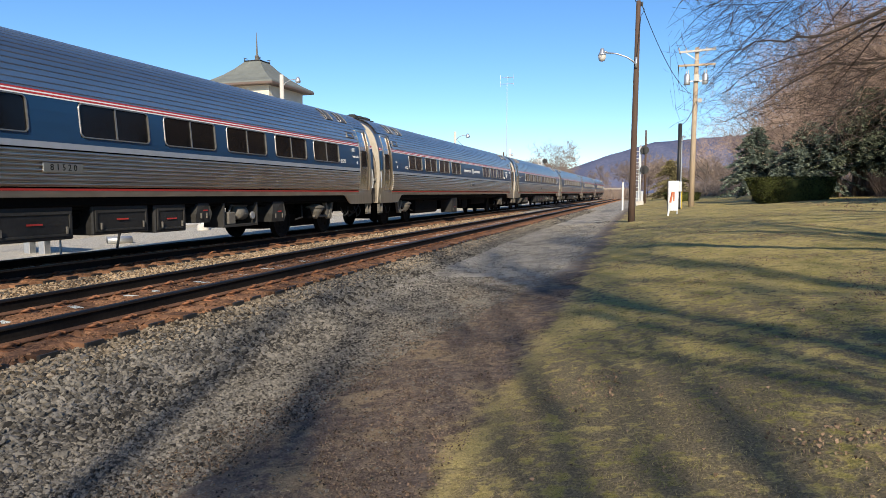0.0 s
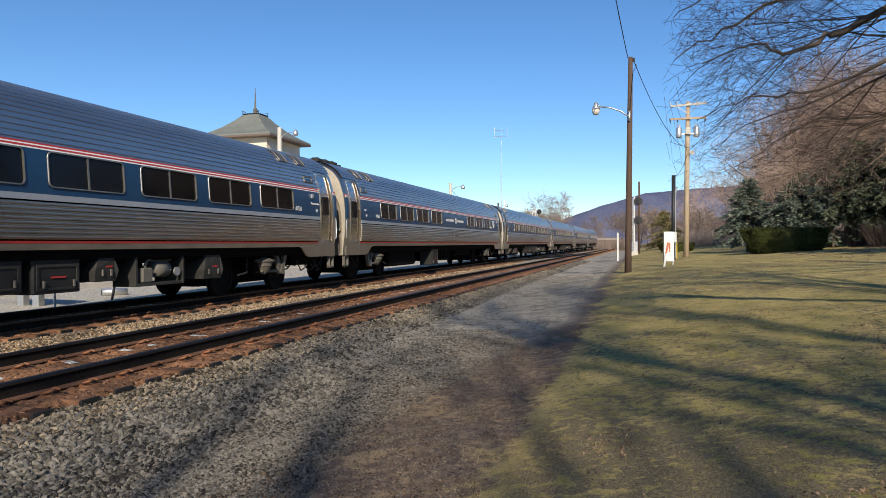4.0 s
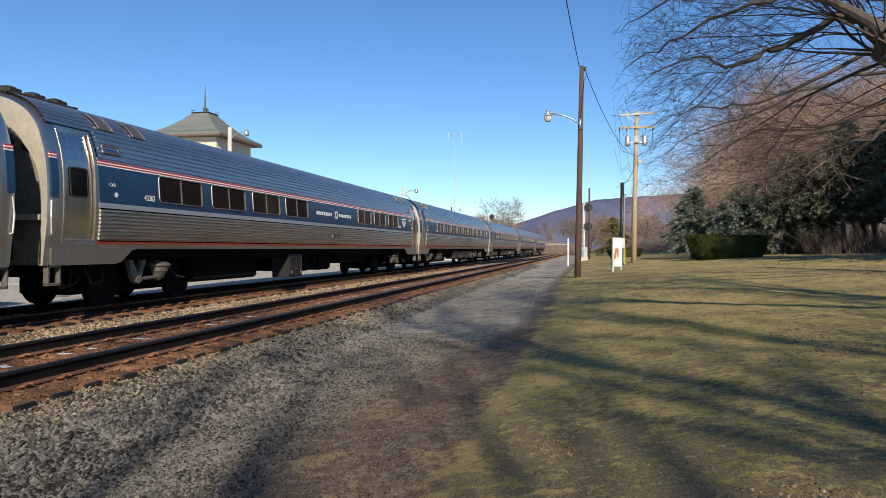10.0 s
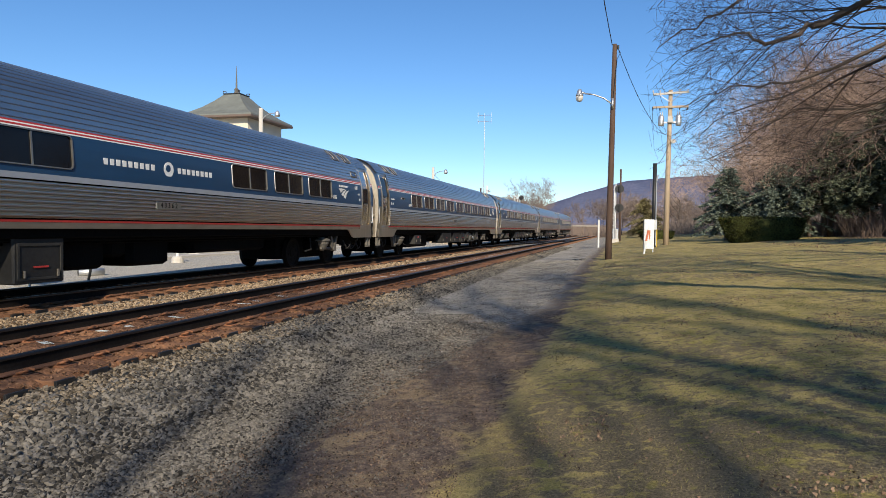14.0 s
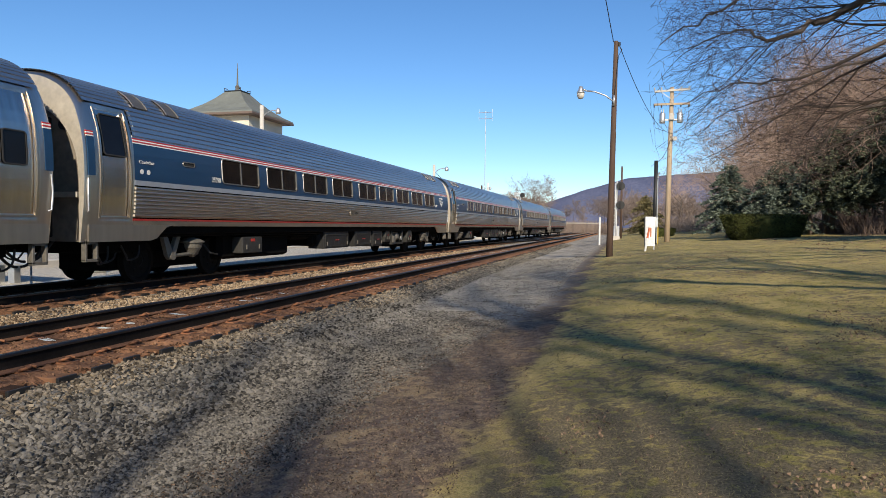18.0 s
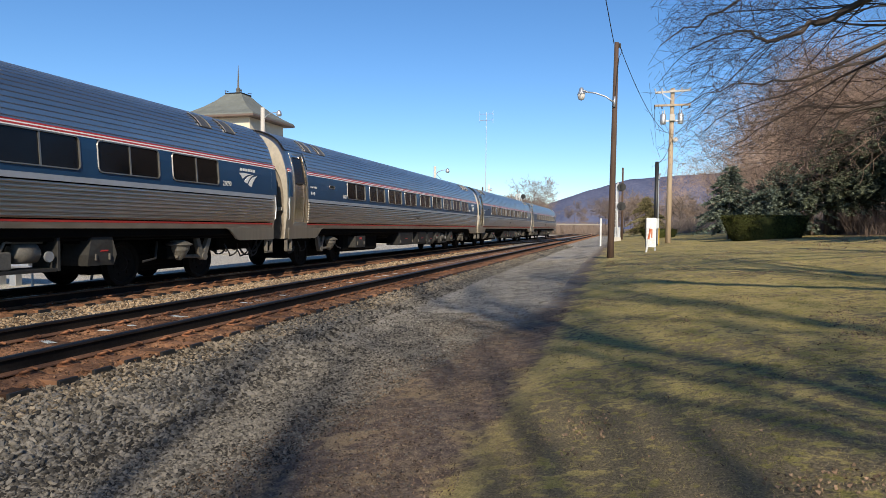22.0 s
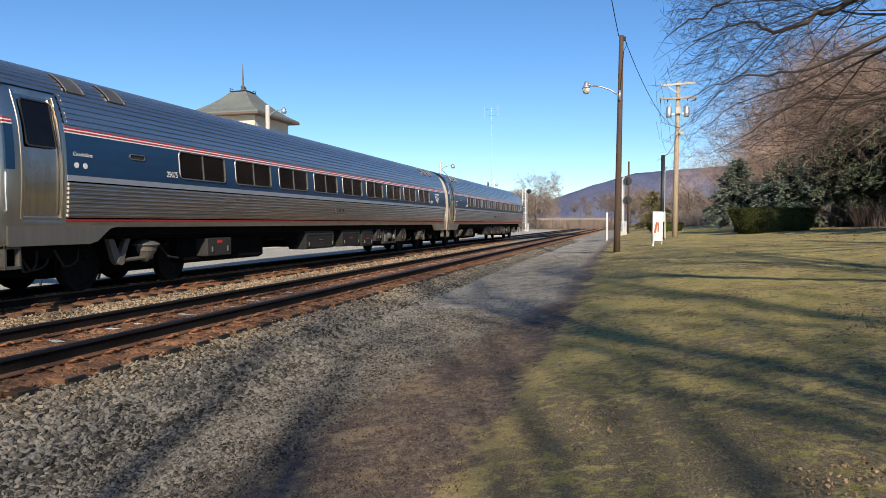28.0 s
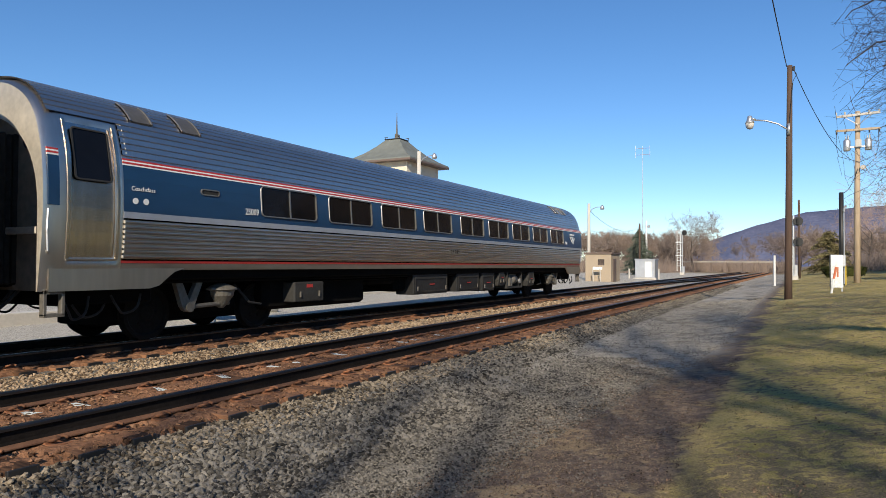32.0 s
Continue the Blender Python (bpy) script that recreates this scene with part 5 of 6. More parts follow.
def cabinet_sign():
    """White-grey metal cabinet with an orange-topped marker leaning before it."""
    x, y = 1.02, 31.0
    z = gz(x, y)
    p = thing("metal_cabinet", "weathered white metal cabinet with rust streaks on short legs", "cabinet", (x, y, z - 0.02))
    body = Build().box(-0.07, 0.36, -0.14, 0.14, 0.20, 1.50, 0.02)
    part("body", body, material("weathered_white_enamel", (0.62, 0.63, 0.62), 0.5, 0.1, 0.25, 6.0, second=(0.75, 0.76, 0.76)), p)
    part("edge", Build().box(-0.10, -0.072, -0.13, 0.13, 0.2, 1.48), black_paint, p, "dark side panel")
    for q in (-0.04, 0.32):
        part("leg", Build().box(q - 0.03, q + 0.03, -0.05, 0.05, -0.08, 0.22, 0.005), zinc, p)
    part("rust_streak", Build().box(0.14, 0.20, -0.146, -0.141, 0.62, 1.02), material("rust_streak_paint", (0.45, 0.16, 0.08), 0.8, 0, 0.3, 20), p, "orange rust streak")
    m = thing("marker_stake", "leaning white stake marker with an orange top", "marker post", (x - 0.10, y - 1.4, gz(x, y - 1.4) - 0.05))
    part("stake", Build().tube([(0, 0, 0), (0.09, 0.05, 0.6)], 0.04, 8), white_paint, m)
    part("stake_top", Build().tube([(0.09, 0.05, 0.6), (0.17, 0.1, 1.05)], 0.042, 8), material("faded_orange_paint", (0.60, 0.16, 0.07), 0.6), m, "faded orange top")


cabinet_sign()


def white_stake(x, y, h, r=0.055):
    m = thing("marker_stake", "slim white marker post beside the gravel", "marker post", (x, y, gz(x, y) - 0.05))
    part("stake", Build().tube([(0, 0, 0), (0, 0, h)], r, 8), white_paint, m)
    part("cap", Build().tube([(0, 0, h), (0, 0, h + 0.05)], [r * 1.1, r * 0.6], 8), concrete, m)


white_stake(-1.66, 51.0, 2.1, 0.07)


def signal_mast(x, y, h, lattice, label):
    z = gz(x, y)
    p = thing("railway_signal", label, "railway signal", (x, y, z))
    part("base", Build().box(-0.35, 0.35, -0.35, 0.35, -0.2, 0.35, 0.03), concrete, p)
    part("mast", Build().tube([(0, 0, 0.3), (0, 0, h)], 0.085, 10), zinc, p)
    if lattice:
        lad = Build()
        for q in (-0.75, -0.25):
            lad.tube([(q, -0.1, 0.6), (q, -0.1, h + 0.3)], 0.06, 6)
        for zz in np.arange(1.4, h + 0.3, 0.42):
            lad.tube([(-0.75, -0.1, zz), (-0.25, -0.1, zz)], 0.035, 5)
        for zz in (h * 0.45, h * 0.75, h + 0.1):
            lad.tube([(-0.9, -0.5, zz), (-0.9, 0.4, zz), (0.1, 0.4, zz), (0.1, -0.5, zz), (-0.9, -0.5, zz)], 0.045, 5)
        part("ladder", lad, white_paint, p, "white ladder with hoops")
    else:
        lad = Build()
        for q in (-0.55, -0.12):
            lad.tube([(q, -0.05, 0.3), (q, -0.05, h - 0.2)], 0.035, 6)
        for zz in np.arange(0.6, h - 0.3, 0.34):
            lad.tube([(-0.55, -0.05, zz), (-0.12, -0.05, zz)], 0.022, 5)
        part("ladder", lad, white_paint, p, "white ladder")
    for zz in ((h - 0.15,) if lattice else (h - 0.5, h - 2.3)):
        hd = part("signal_head", Build().tube([(0.35, -0.25, zz), (0.35, -0.1, zz)], [0.40, 0.40], 20), black_paint, p, "round black signal head")
        for k in range(3):
            part("hood", Build().tube([(0.35, -0.25, zz - 0.2 + 0.2 * k), (0.35, -0.45, zz - 0.2 + 0.2 * k)], [0.09, 0.10], 10), rubber, hd)
        part("hanger", Build().tube([(0, 0, zz), (0.35, -0.1, zz)], 0.04, 6), zinc, p)
    part("relay_case", Build().box(-0.35, 0.3, 0.3, 0.75, 0.0, 1.3, 0.02), zinc, p, "small grey relay case")


signal_mast(-16.4, 110.0, 6.7, True, "tall ladder signal with a round black head")
signal_mast(-0.62, 66.0, 5.6, False, "trackside signal with two round black heads")


def plain_pole(x, y, z_top, mat, r, label, arm=None):
    z = gz(x, y) - 0.2
    p = thing("utility_pole", label, "utility pole", (x, y, z))
    part("pole", Build().tube([(0, 0, 0), (0, 0, z_top - z)], [r, r * 0.75], 10), mat, p, smooth=True)
    if arm:
        h = z_top - z
        part("arm", Build().tube([(0, 0, h - 0.9), (0.3, 0, h - 0.55), (0.7, 0, h - 0.38), (1.15, 0, h - 0.35)], 0.035, 6), zinc, p)
        part("lamp_head", Build().tube([(1.25, 0, h - 0.2), (1.25, 0, h - 0.3), (1.25, 0, h - 0.5), (1.25, 0, h - 0.62)], [0.05, 0.14, 0.2, 0.15], 12), zinc, p, "galvanised lamp head", True)
    return (x, y, z_top)


plain_pole(-0.2, 72.0, 7.6, pole_wood, 0.12, "far thin wooden pole beside the signal")
lamp_b = plain_pole(-17.6, 62.0, 7.1, concrete, 0.17, "pale platform lamp pole with a bracket lamp", True)
plain_pole(-24.2, 41.6, 9.4, concrete, 0.19, "pale platform lamp pole with a bracket lamp", True)
lamp_c = plain_pole(-20.0, 96.0, 7.2, pole_wood, 0.16, "wooden pole beside the equipment yard", True)
hanging_wire((lamp_b[0], lamp_b[1], lamp_b[2] - 0.6), (lamp_c[0], lamp_c[1], lamp_c[2] - 0.5), 1.2, 0.02)


def radio_mast():
    x, y = -22.0, 108.0
    z = gz(x, y)
    p = thing("radio_mast", "tall slim white radio mast with side antennas", "radio mast", (x, y, z))
    part("mast", Build().tube([(0, 0, 0), (0, 0, 20.2)], [0.09, 0.03], 8), zinc, p)
    part("twin_tube", Build().tube([(0.55, 0, 0), (0.55, 0, 8.4)], [0.16, 0.14], 8), white_paint, p)
    for zz in (19.9, 18.9):
        part("antenna", Build().tube([(-1.1, 0, zz), (1.1, 0, zz)], 0.04, 5).tube([(-1.1, 0, zz - 0.4), (-1.1, 0, zz + 0.5)], 0.03, 5).tube([(1.1, 0, zz - 0.4), (1.1, 0, zz + 0.5)], 0.03, 5), zinc, p)


radio_mast()


# ================= buildings =================
def tower():
    """Square signal tower with a flared slate roof."""
    cx, cy, hw = -32.0, 51.0, 3.5
    z = gz(cx, cy)
    p = thing("signal_tower", "cream signal tower with flared grey slate roof and finial", "building", (cx, cy, z))
    w = 2.75
    zb = 10.30 - z
    wl = Build().box(-w, w, -w, w, 0, zb)
    part("wall", wl, stucco, p, "cream rendered wall")
    for s, a in ((0, 0), (1, 90)):
        for k in range(3):
            m = pose(0, 0, 0, 0, 0, a) @ pose(-1.4 + 1.4 * k, -w, zb - 3.0)
            win = part("window", Build().box(-0.55, 0.55, -0.05, 0.0, -0.95, 0.75, 0.01), trim_brown, p, "brown window frame", at=m)
            for q in (-0.26, 0.26):
                part("pane", Build().box(q - 0.22, q + 0.22, -0.07, -0.051, -0.85, 0.65), glass, win)
    part("frieze", Build().box(-w - 0.12, w + 0.12, -w - 0.12, w + 0.12, zb - 0.28, zb + 0.05, 0.03), trim_brown, p)
    prof = [(3.48, zb - 0.16), (3.45, zb - 0.02), (2.75, zb + 0.34), (2.0, zb + 0.85), (1.32, zb + 1.45), (0.76, zb + 2.05), (0.72, zb + 2.10)]
    v, f = [], []
    for r_, zz in prof:
        v += [(-r_, -r_, zz), (r_, -r_, zz), (r_, r_, zz), (-r_, r_, zz)]
    for k in range(len(prof) - 1):
        f += [(k * 4 + j, k * 4 + (j + 1) % 4, k * 4 + 4 + (j + 1) % 4, k * 4 + 4 + j) for j in range(4)]
    f.append(tuple(len(v) - 4 + j for j in range(4)))
    f.append((3, 2, 1, 0))
    part("roof", mesh_of("roof", v, f, slate), None, p, "flared slate roof")
    part("fascia", Build().box(-3.50, 3.50, -3.50, 3.50, zb - 0.30, zb - 0.13, 0.03), trim_brown, p, "brown eaves board")
    part("cap_board", Build().box(-0.80, 0.80, -0.80, 0.80, zb + 2.08, zb + 2.16, 0.02), black_paint, p)
    cr = Build()
    for a in range(4):
        for q in (-0.72, 0.72):
            c, s_ = math.cos(a * math.pi / 2), math.sin(a * math.pi / 2)
            x0, y0 = q * c + 0.72 * s_, q * s_ - 0.72 * c
            cr.tube([(x0, y0, zb + 2.1), (x0 * 1.08, y0 * 1.08, zb + 2.36), (x0 * 0.8, y0 * 0.8, zb + 2.30)], 0.04, 5)
    part("cresting", cr, bogie_grey, p, "small iron roof cresting")
    part("finial", Build().tube([(0, 0, zb + 2.1), (0, 0, zb + 2.4), (0, 0, zb + 2.6), (0, 0, zb + 2.75), (0, 0, zb + 2.95), (0, 0, zb + 4.6)], [0.40, 0.16, 0.20, 0.08, 0.08, 0.015], 10), bogie_grey, p, "tall finial with lightning rod")


tower()


def shed():
    x, y = -15.9, 60.5
    z = gz(x, y)
    p = thing("equipment_shed", "tan flat-roofed equipment shed with a louvre", "shed", pose(x, y, z, 0, 0, 0))
    part("wall", Build().box(-1.15, 1.15, -1.6, 1.6, -0.1, 2.42, 0.02), tan_paint, p)
    part("roof", Build().box(-1.25, 1.25, -1.70, 1.70, 2.42, 2.56, 0.02), trim_brown, p)
    v = part("louvre", Build().box(0.0, 0.55, -1.66, -1.60, 1.45, 1.95, 0.01), box_grey, p)
    for k in range(5):
        part("slat", Build().box(0.03, 0.52, -1.69, -1.66, 1.49 + 0.09 * k, 1.54 + 0.09 * k), trim_brown, v)
    part("door", Build().box(1.15, 1.18, -0.9, 0.2, 0, 2.0), trim_brown, p, "brown steel door")
    b = thing("notice_board", "pale sloping notice board on two posts", "notice board", (x + 0.15, y - 2.6, gz(x, y - 2.6)))
    part("board", Build().box(-0.42, 0.42, -0.05, 0.0, 1.05, 1.30, 0.02), white_paint, b, at=pose(0, 0, 0, -12))
    for q in (-0.32, 0.32):
        part("post", Build().tube([(q, 0.1, 0), (q, -0.15, 1.15)], 0.05, 6), concrete, b)


shed()


def cabinets():
    x, y = -14.9, 75.0
    z = gz(x, y)
    p = thing("signal_cabinet", "silver signal equipment cabinet on a concrete pad", "cabinet", (x, y, z))
    part("body", Build().box(-1.05, 1.05, -0.9, 0.9, 0.12, 2.05, 0.04), zinc, p)
    part("roof", Build().box(-1.12, 1.12, -1.0, 1.0, 2.05, 2.16, 0.03), zinc, p)
    part("pad", Build().box(-1.2, 1.2, -1.1, 1.1, -0.2, 0.12, 0.02), concrete, p)
    part("door", Build().box(0.0, 0.7, -0.93, -0.9, 0.2, 1.85, 0.01), white_paint, p, "pale cabinet door")
    part("label", Build().box(0.15, 0.45, -0.94, -0.93, 1.05, 1.3), white_paint, p)
    for q in (1.5, -1.6):
        b = solo("bollard", Build().tube([(0, 0, 0), (0, 0, 1.1)], 0.09, 8), concrete, "pale concrete bollard beside the cabinet", "bollard", (x + q, y - 1.2, z))


cabinets()


def yard():
    """Low concrete platform edge and small fittings across the tracks."""
    b = Build()
    b.box(-18.4, -17.9, -20, 52, -0.7, 0.0, 0.03)
    solo("platform_kerb", b, concrete, "long pale concrete platform edge beyond the tracks", "platform", kind="structure")
    for k, (x, y) in enumerate(((-15.2, 13.6),)):
        p = thing("track_box", "small silver trackside box on twin legs", "trackside box", (x, y, gz(x, y)))
        part("box", Build().box(-0.9, 0.9, -0.25, 0.25, 0.45, 0.75, 0.02), zinc, p)
        for q in (-0.25, 0.25):
            part("leg", Build().box(q - 0.1, q + 0.1, -0.1, 0.1, -0.1, 0.46, 0.01), zinc, p)
        part("guard_rail", Build().tube([(-1.1, -0.3, 0), (-1.1, -0.3, 0.5), (1.1, -0.3, 0.5), (1.1, -0.3, 0)], 0.03, 6), zinc, p)
    solo("track_stake", Build().tube([(0, 0, 0), (0.14, 0.1, 0.95)], 0.035, 6), black_paint, "thin dark leaning stake in the gravel yard", "stake", (-14.4, 15.5, gz(-14.4, 15.5) - 0.05))
    p = thing("low_block", "low round pale concrete stub in the gravel yard", "stone block", (-16.4, 22.1, gz(-16.4, 22.1)))
    part("block", Build().tube([(0, 0, -0.05), (0, 0, 0.16), (0, 0, 0.24)], [0.24, 0.22, 0.17], 14), concrete, p)
    part("post", Build().tube([(0, 0, 0.2), (0, 0, 0.72), (0, 0, 0.76)], [0.065, 0.06, 0.04], 10), white_paint, p, "short white post")
    d = thing("drain_pipe", "grey drain pipe lying open-ended in the gravel yard", "pipe", pose(-15.5, 16.3, gz(-15.5, 16.3) + 0.10, 0, 0, -35))
    part("pipe", Build().tube([(0, 0, 0), (0, 0.7, 0)], 0.11, 14), zinc, d, smooth=True)
    part("bore", Build().tube([(0, -0.004, 0), (0, 0.2, 0)], 0.09, 14), black_paint, d, "dark open bore")
    for k in range(4):
        y = 29.0 + 5.2 * k
        solo("concrete_barrier", Build().box(-0.3, 0.3, -1.6, 1.6, -0.05, 0.62, 0.08), concrete, "pale concrete barrier block along the yard", "barrier", (-19.5, y, gz(-19.5, y)), group="yard barriers")


yard()


weathered = material("weathered_grey_steel", (0.30, 0.265, 0.22), 0.7, 0.0, 0.3, 2.0)


def road_barrier():
    """Pale guard rail of the road beyond the railway bend."""
    x0, x1, y, z = -22.6, -4.6, 150.0, 1.65
    g = thing("guard_rail", "long pale guard rail along the far road", "guard rail", (0, y, z))
    part("rail_beam", Build().box(x0, x1, -0.08, 0.0, 0.35, 0.62, 0.03), weathered, g)
    n = int((x1 - x0) / 3)
    for k in range(n + 1):
        x = x0 + (x1 - x0) * k / n
        part("post", Build().box(x - 0.1, x + 0.1, 0.0, 0.2, -1.5, 0.6, 0.02), trim_brown, g)


road_barrier()

# ================= trees and hedges =================
def grow(r, base, heading, length, radius, depth, spread=0.6, up=0.15, steps=4, kids=(2, 4), shrink=0.62, wander=0.22, droop=0.0, out=None):
    """Limbs of a bare tree as (points, radii) in a list."""
    out = [] if out is None else out
    p, d = np.array(base, float), np.array(heading, float)
    d /= np.linalg.norm(d)
    pts, rad = [p.copy()], [radius]
    for k in range(steps):
        d = d + r.normal(size=3) * wander + np.array([0, 0, up - droop * (depth <= 1)])
        d /= np.linalg.norm(d)
        p = p + d * length / steps
        pts.append(p.copy())
        rad.append(radius * (1 - 0.62 * (k + 1) / steps))
        if depth > 0 and k >= (1 if depth > 2 else 0):
            for _ in range(r.integers(kids[0] - 1, kids[1]) if k < steps - 1 else kids[1]):
                side = r.normal(size=3)
                side -= d * side.dot(d)
                side /= np.linalg.norm(side) + 1e-9
                nd = d * (1 - spread * r.uniform(0.5, 1.0)) + side * spread * r.uniform(0.7, 1.3)
                grow(r, p, nd, length * shrink * r.uniform(0.7, 1.15), max(rad[-1] * r.uniform(0.5, 0.75), 0.003), depth - 1, spread, up, max(steps - 1, 2) if depth > 1 else 3, kids, shrink, wander, droop, out)
    out.append((pts, rad))
    return out


def limbs_mesh(name, limbs, mat, thick=0.0, lo=0.0, hi=9.0, min_r=0.0):
    """Tubes for limbs whose first radius lies between lo and hi; few sides for thin ones."""
    vs, fs, o = [], [], 0
    for pts, rad in limbs:
        if not lo <= rad[0] < hi:
            continue
        sides = 8 if rad[0] > 0.08 else 5 if rad[0] > 0.02 else 3
        P = np.array(pts)
        D = np.gradient(P, axis=0)
        D /= np.linalg.norm(D, axis=1)[:, None] + 1e-9
        ref = np.array([0.3, 0.9, 0.2]) if abs(D[0] @ np.array([0.3, 0.9, 0.2])) < 0.85 else np.array([1.0, 0, 0])
        A = np.cross(D, ref)
        A /= np.linalg.norm(A, axis=1)[:, None] + 1e-9
        B = np.cross(D, A)
        ang = np.arange(sides) * 2 * np.pi / sides
        R = np.maximum(np.array(rad), min_r)[:, None, None]
        ring = P[:, None, :] + R * (A[:, None, :] * np.cos(ang)[None, :, None] + B[:, None, :] * np.sin(ang)[None, :, None])
        vs.append(ring.reshape(-1, 3))
        n = len(P)
        i = np.arange(n - 1)[:, None] * sides
        k = np.arange(sides)[None]
        fs.append((np.stack([i + k, i + (k + 1) % sides, i + sides + (k + 1) % sides, i + sides + k], -1)).reshape(-1, 4) + o)
        o += n * sides
    if not vs:
        return None
    return big_mesh(name, np.concatenate(vs), np.concatenate(fs), mat)


def bare_tree(name, label, seed, height, radius, depth, at, mat_twig, group="", spread=0.55, up=0.12, min_r=0.004, kids=(2, 4), lean=(0, 0), shrink=0.62, droop=0.0):
    r = np.random.default_rng(seed)
    limbs = grow(r, (0, 0, -0.2), (lean[0], lean[1], 1), height * 0.55, radius, depth, spread, up, 5, kids, shrink, 0.12, droop)
    t = thing(name, label, "tree", at, group)
    a = limbs_mesh("trunk", limbs, bark, lo=0.045)
    if a:
        part("trunk", a, None, t, "grey-brown trunk and limbs")
    b = limbs_mesh("crown", limbs, mat_twig, hi=0.045, min_r=min_r)
    if b:
        part("crown", b, None, t, "bare twigs")
    return t


# great old trees beside and behind the viewer: trunks out of sight, limbs over the lawn
def old_tree(seed, tx, ty, radius, height, main, twigs, every=2, bushy=2, slope=0.0, floor=0.10):
    """main: limbs as (start height, points in the world, radius)."""
    r = np.random.default_rng(seed)
    z0 = gz(tx, ty) - 0.2
    t = thing("bare_tree", "large bare old tree with long limbs over the lawn", "tree", (tx, ty, z0), "old trees by the lawn")
    o = np.array([tx, ty, z0])
    n = 7
    trunk = ([np.array([0.12 * math.sin(k * 1.3), 0.12 * math.cos(k * 1.7) - 0.12, height * k / n]) for k in range(n + 1)], [radius * (1.25 if k == 0 else 1 - 0.8 * k / n) for k in range(n + 1)])
    limbs = []
    for z, pts_w, rad in main:
        ctrl = [np.array([0, 0, z])] + [np.array(p) - o for p in pts_w]
        pts = []
        for i in range(len(ctrl) - 1):
            p0, p1, p2, p3 = ctrl[max(i - 1, 0)], ctrl[i], ctrl[i + 1], ctrl[min(i + 2, len(ctrl) - 1)]
            for u in np.linspace(0, 1, 5)[:-1]:
                pts.append(0.5 * (2 * p1 + (p2 - p0) * u + (2 * p0 - 5 * p1 + 4 * p2 - p3) * u * u + (3 * p1 - p0 - 3 * p2 + p3) * u ** 3) + r.normal(size=3) * 0.03)
        pts.append(ctrl[-1])
        m = len(pts)
        rad_ = [rad * (1 - k / (m - 1)) ** 1.15 * 0.85 + 0.006 for k in range(m)]
        limbs.append((pts, rad_))
        for k in range(4, m):
            d = pts[k] - pts[k - 1]
            d = d / np.linalg.norm(d)
            for q in range(1 if k % every else 2):
                side = r.normal(size=3)
                side -= d * side.dot(d)
                side /= np.linalg.norm(side)
                grow(r, pts[k], d * 0.9 + side * 0.55 + np.array([-0.12, 0, 0.03]), r.uniform(0.9, 2.1), max(rad_[k] * 0.24, 0.0065), bushy if q else bushy - 1, 0.42, 0.0, 6, (1, 2), 0.60, 0.085, 0.0, limbs)

    def clear(pts):                       # the side towards the railway and the ground below are kept clear
        k, f = slope * r.uniform(0.6, 1.8) + 0.12 * r.uniform() ** 3, floor * r.uniform(0.7, 1.8)
        return all(p[0] + tx > k * (p[1] + ty) and p[2] + z0 > 1.26 + f * (p[1] + ty) for p in pts)
    limbs = [l for l in limbs if l[1][0] > 0.045 or clear(l[0])]
    part("trunk", limbs_mesh("trunk", [trunk] + limbs, bark, lo=0.04), None, t, "dark furrowed trunk and limbs")
    part("crown", limbs_mesh("crown", limbs, twigs, hi=0.04, min_r=0.0024), None, t, "fine bare twigs")


old_tree(11, 8.2, 6.0, 0.24, 10.0, (
    (2.6, ((3.92, 8.9, 3.5), (3.49, 9.0, 3.87), (3.07, 9.0, 4.2), (2.6, 9.1, 4.45), (1.9, 9.4, 4.95), (1.3, 10.0, 5.6)), 0.15),
    (2.6, ((4.0, 8.95, 3.5), (3.2, 9.2, 4.25), (2.57, 9.5, 4.0), (2.09, 9.5, 3.80), (1.67, 9.5, 3.76), (1.35, 9.6, 3.88), (0.8, 9.9, 3.75)), 0.085),
    (3.4, ((4.9, 11.0, 4.5), (3.5, 11.8, 4.0), (2.6, 12.4, 3.75), (1.8, 12.8, 3.80), (1.0, 13.2, 3.55)), 0.055),
    (3.6, ((4.2, 10.4, 5.2), (2.7, 11.0, 5.1), (1.8, 11.2, 4.85), (1.05, 11.3, 4.5), (0.5, 11.4, 4.2)), 0.06),
    (4.0, ((4.2, 10.4, 6.1), (2.4, 11.0, 5.7), (1.2, 11.3, 5.3), (0.5, 11.6, 4.95)), 0.06),
    (4.4, ((5.2, 9.5, 6.6), (4.0, 11.0, 7.2), (2.6, 12.6, 7.6), (1.4, 13.6, 7.4)), 0.07),
    (3.4, ((6.4, 9.8, 4.4), (5.0, 12.0, 4.8), (3.9, 13.6, 5.2), (2.7, 14.8, 5.2)), 0.05),
    (5.5, ((8.5, 7.5, 8.5), (8.5, 9.0, 11.0)), 0.09),
    (6.0, ((6.5, 4.5, 8.5), (5.5, 3.0, 10.5)), 0.09)), twig, 2, 3, 0.032, 0.10)
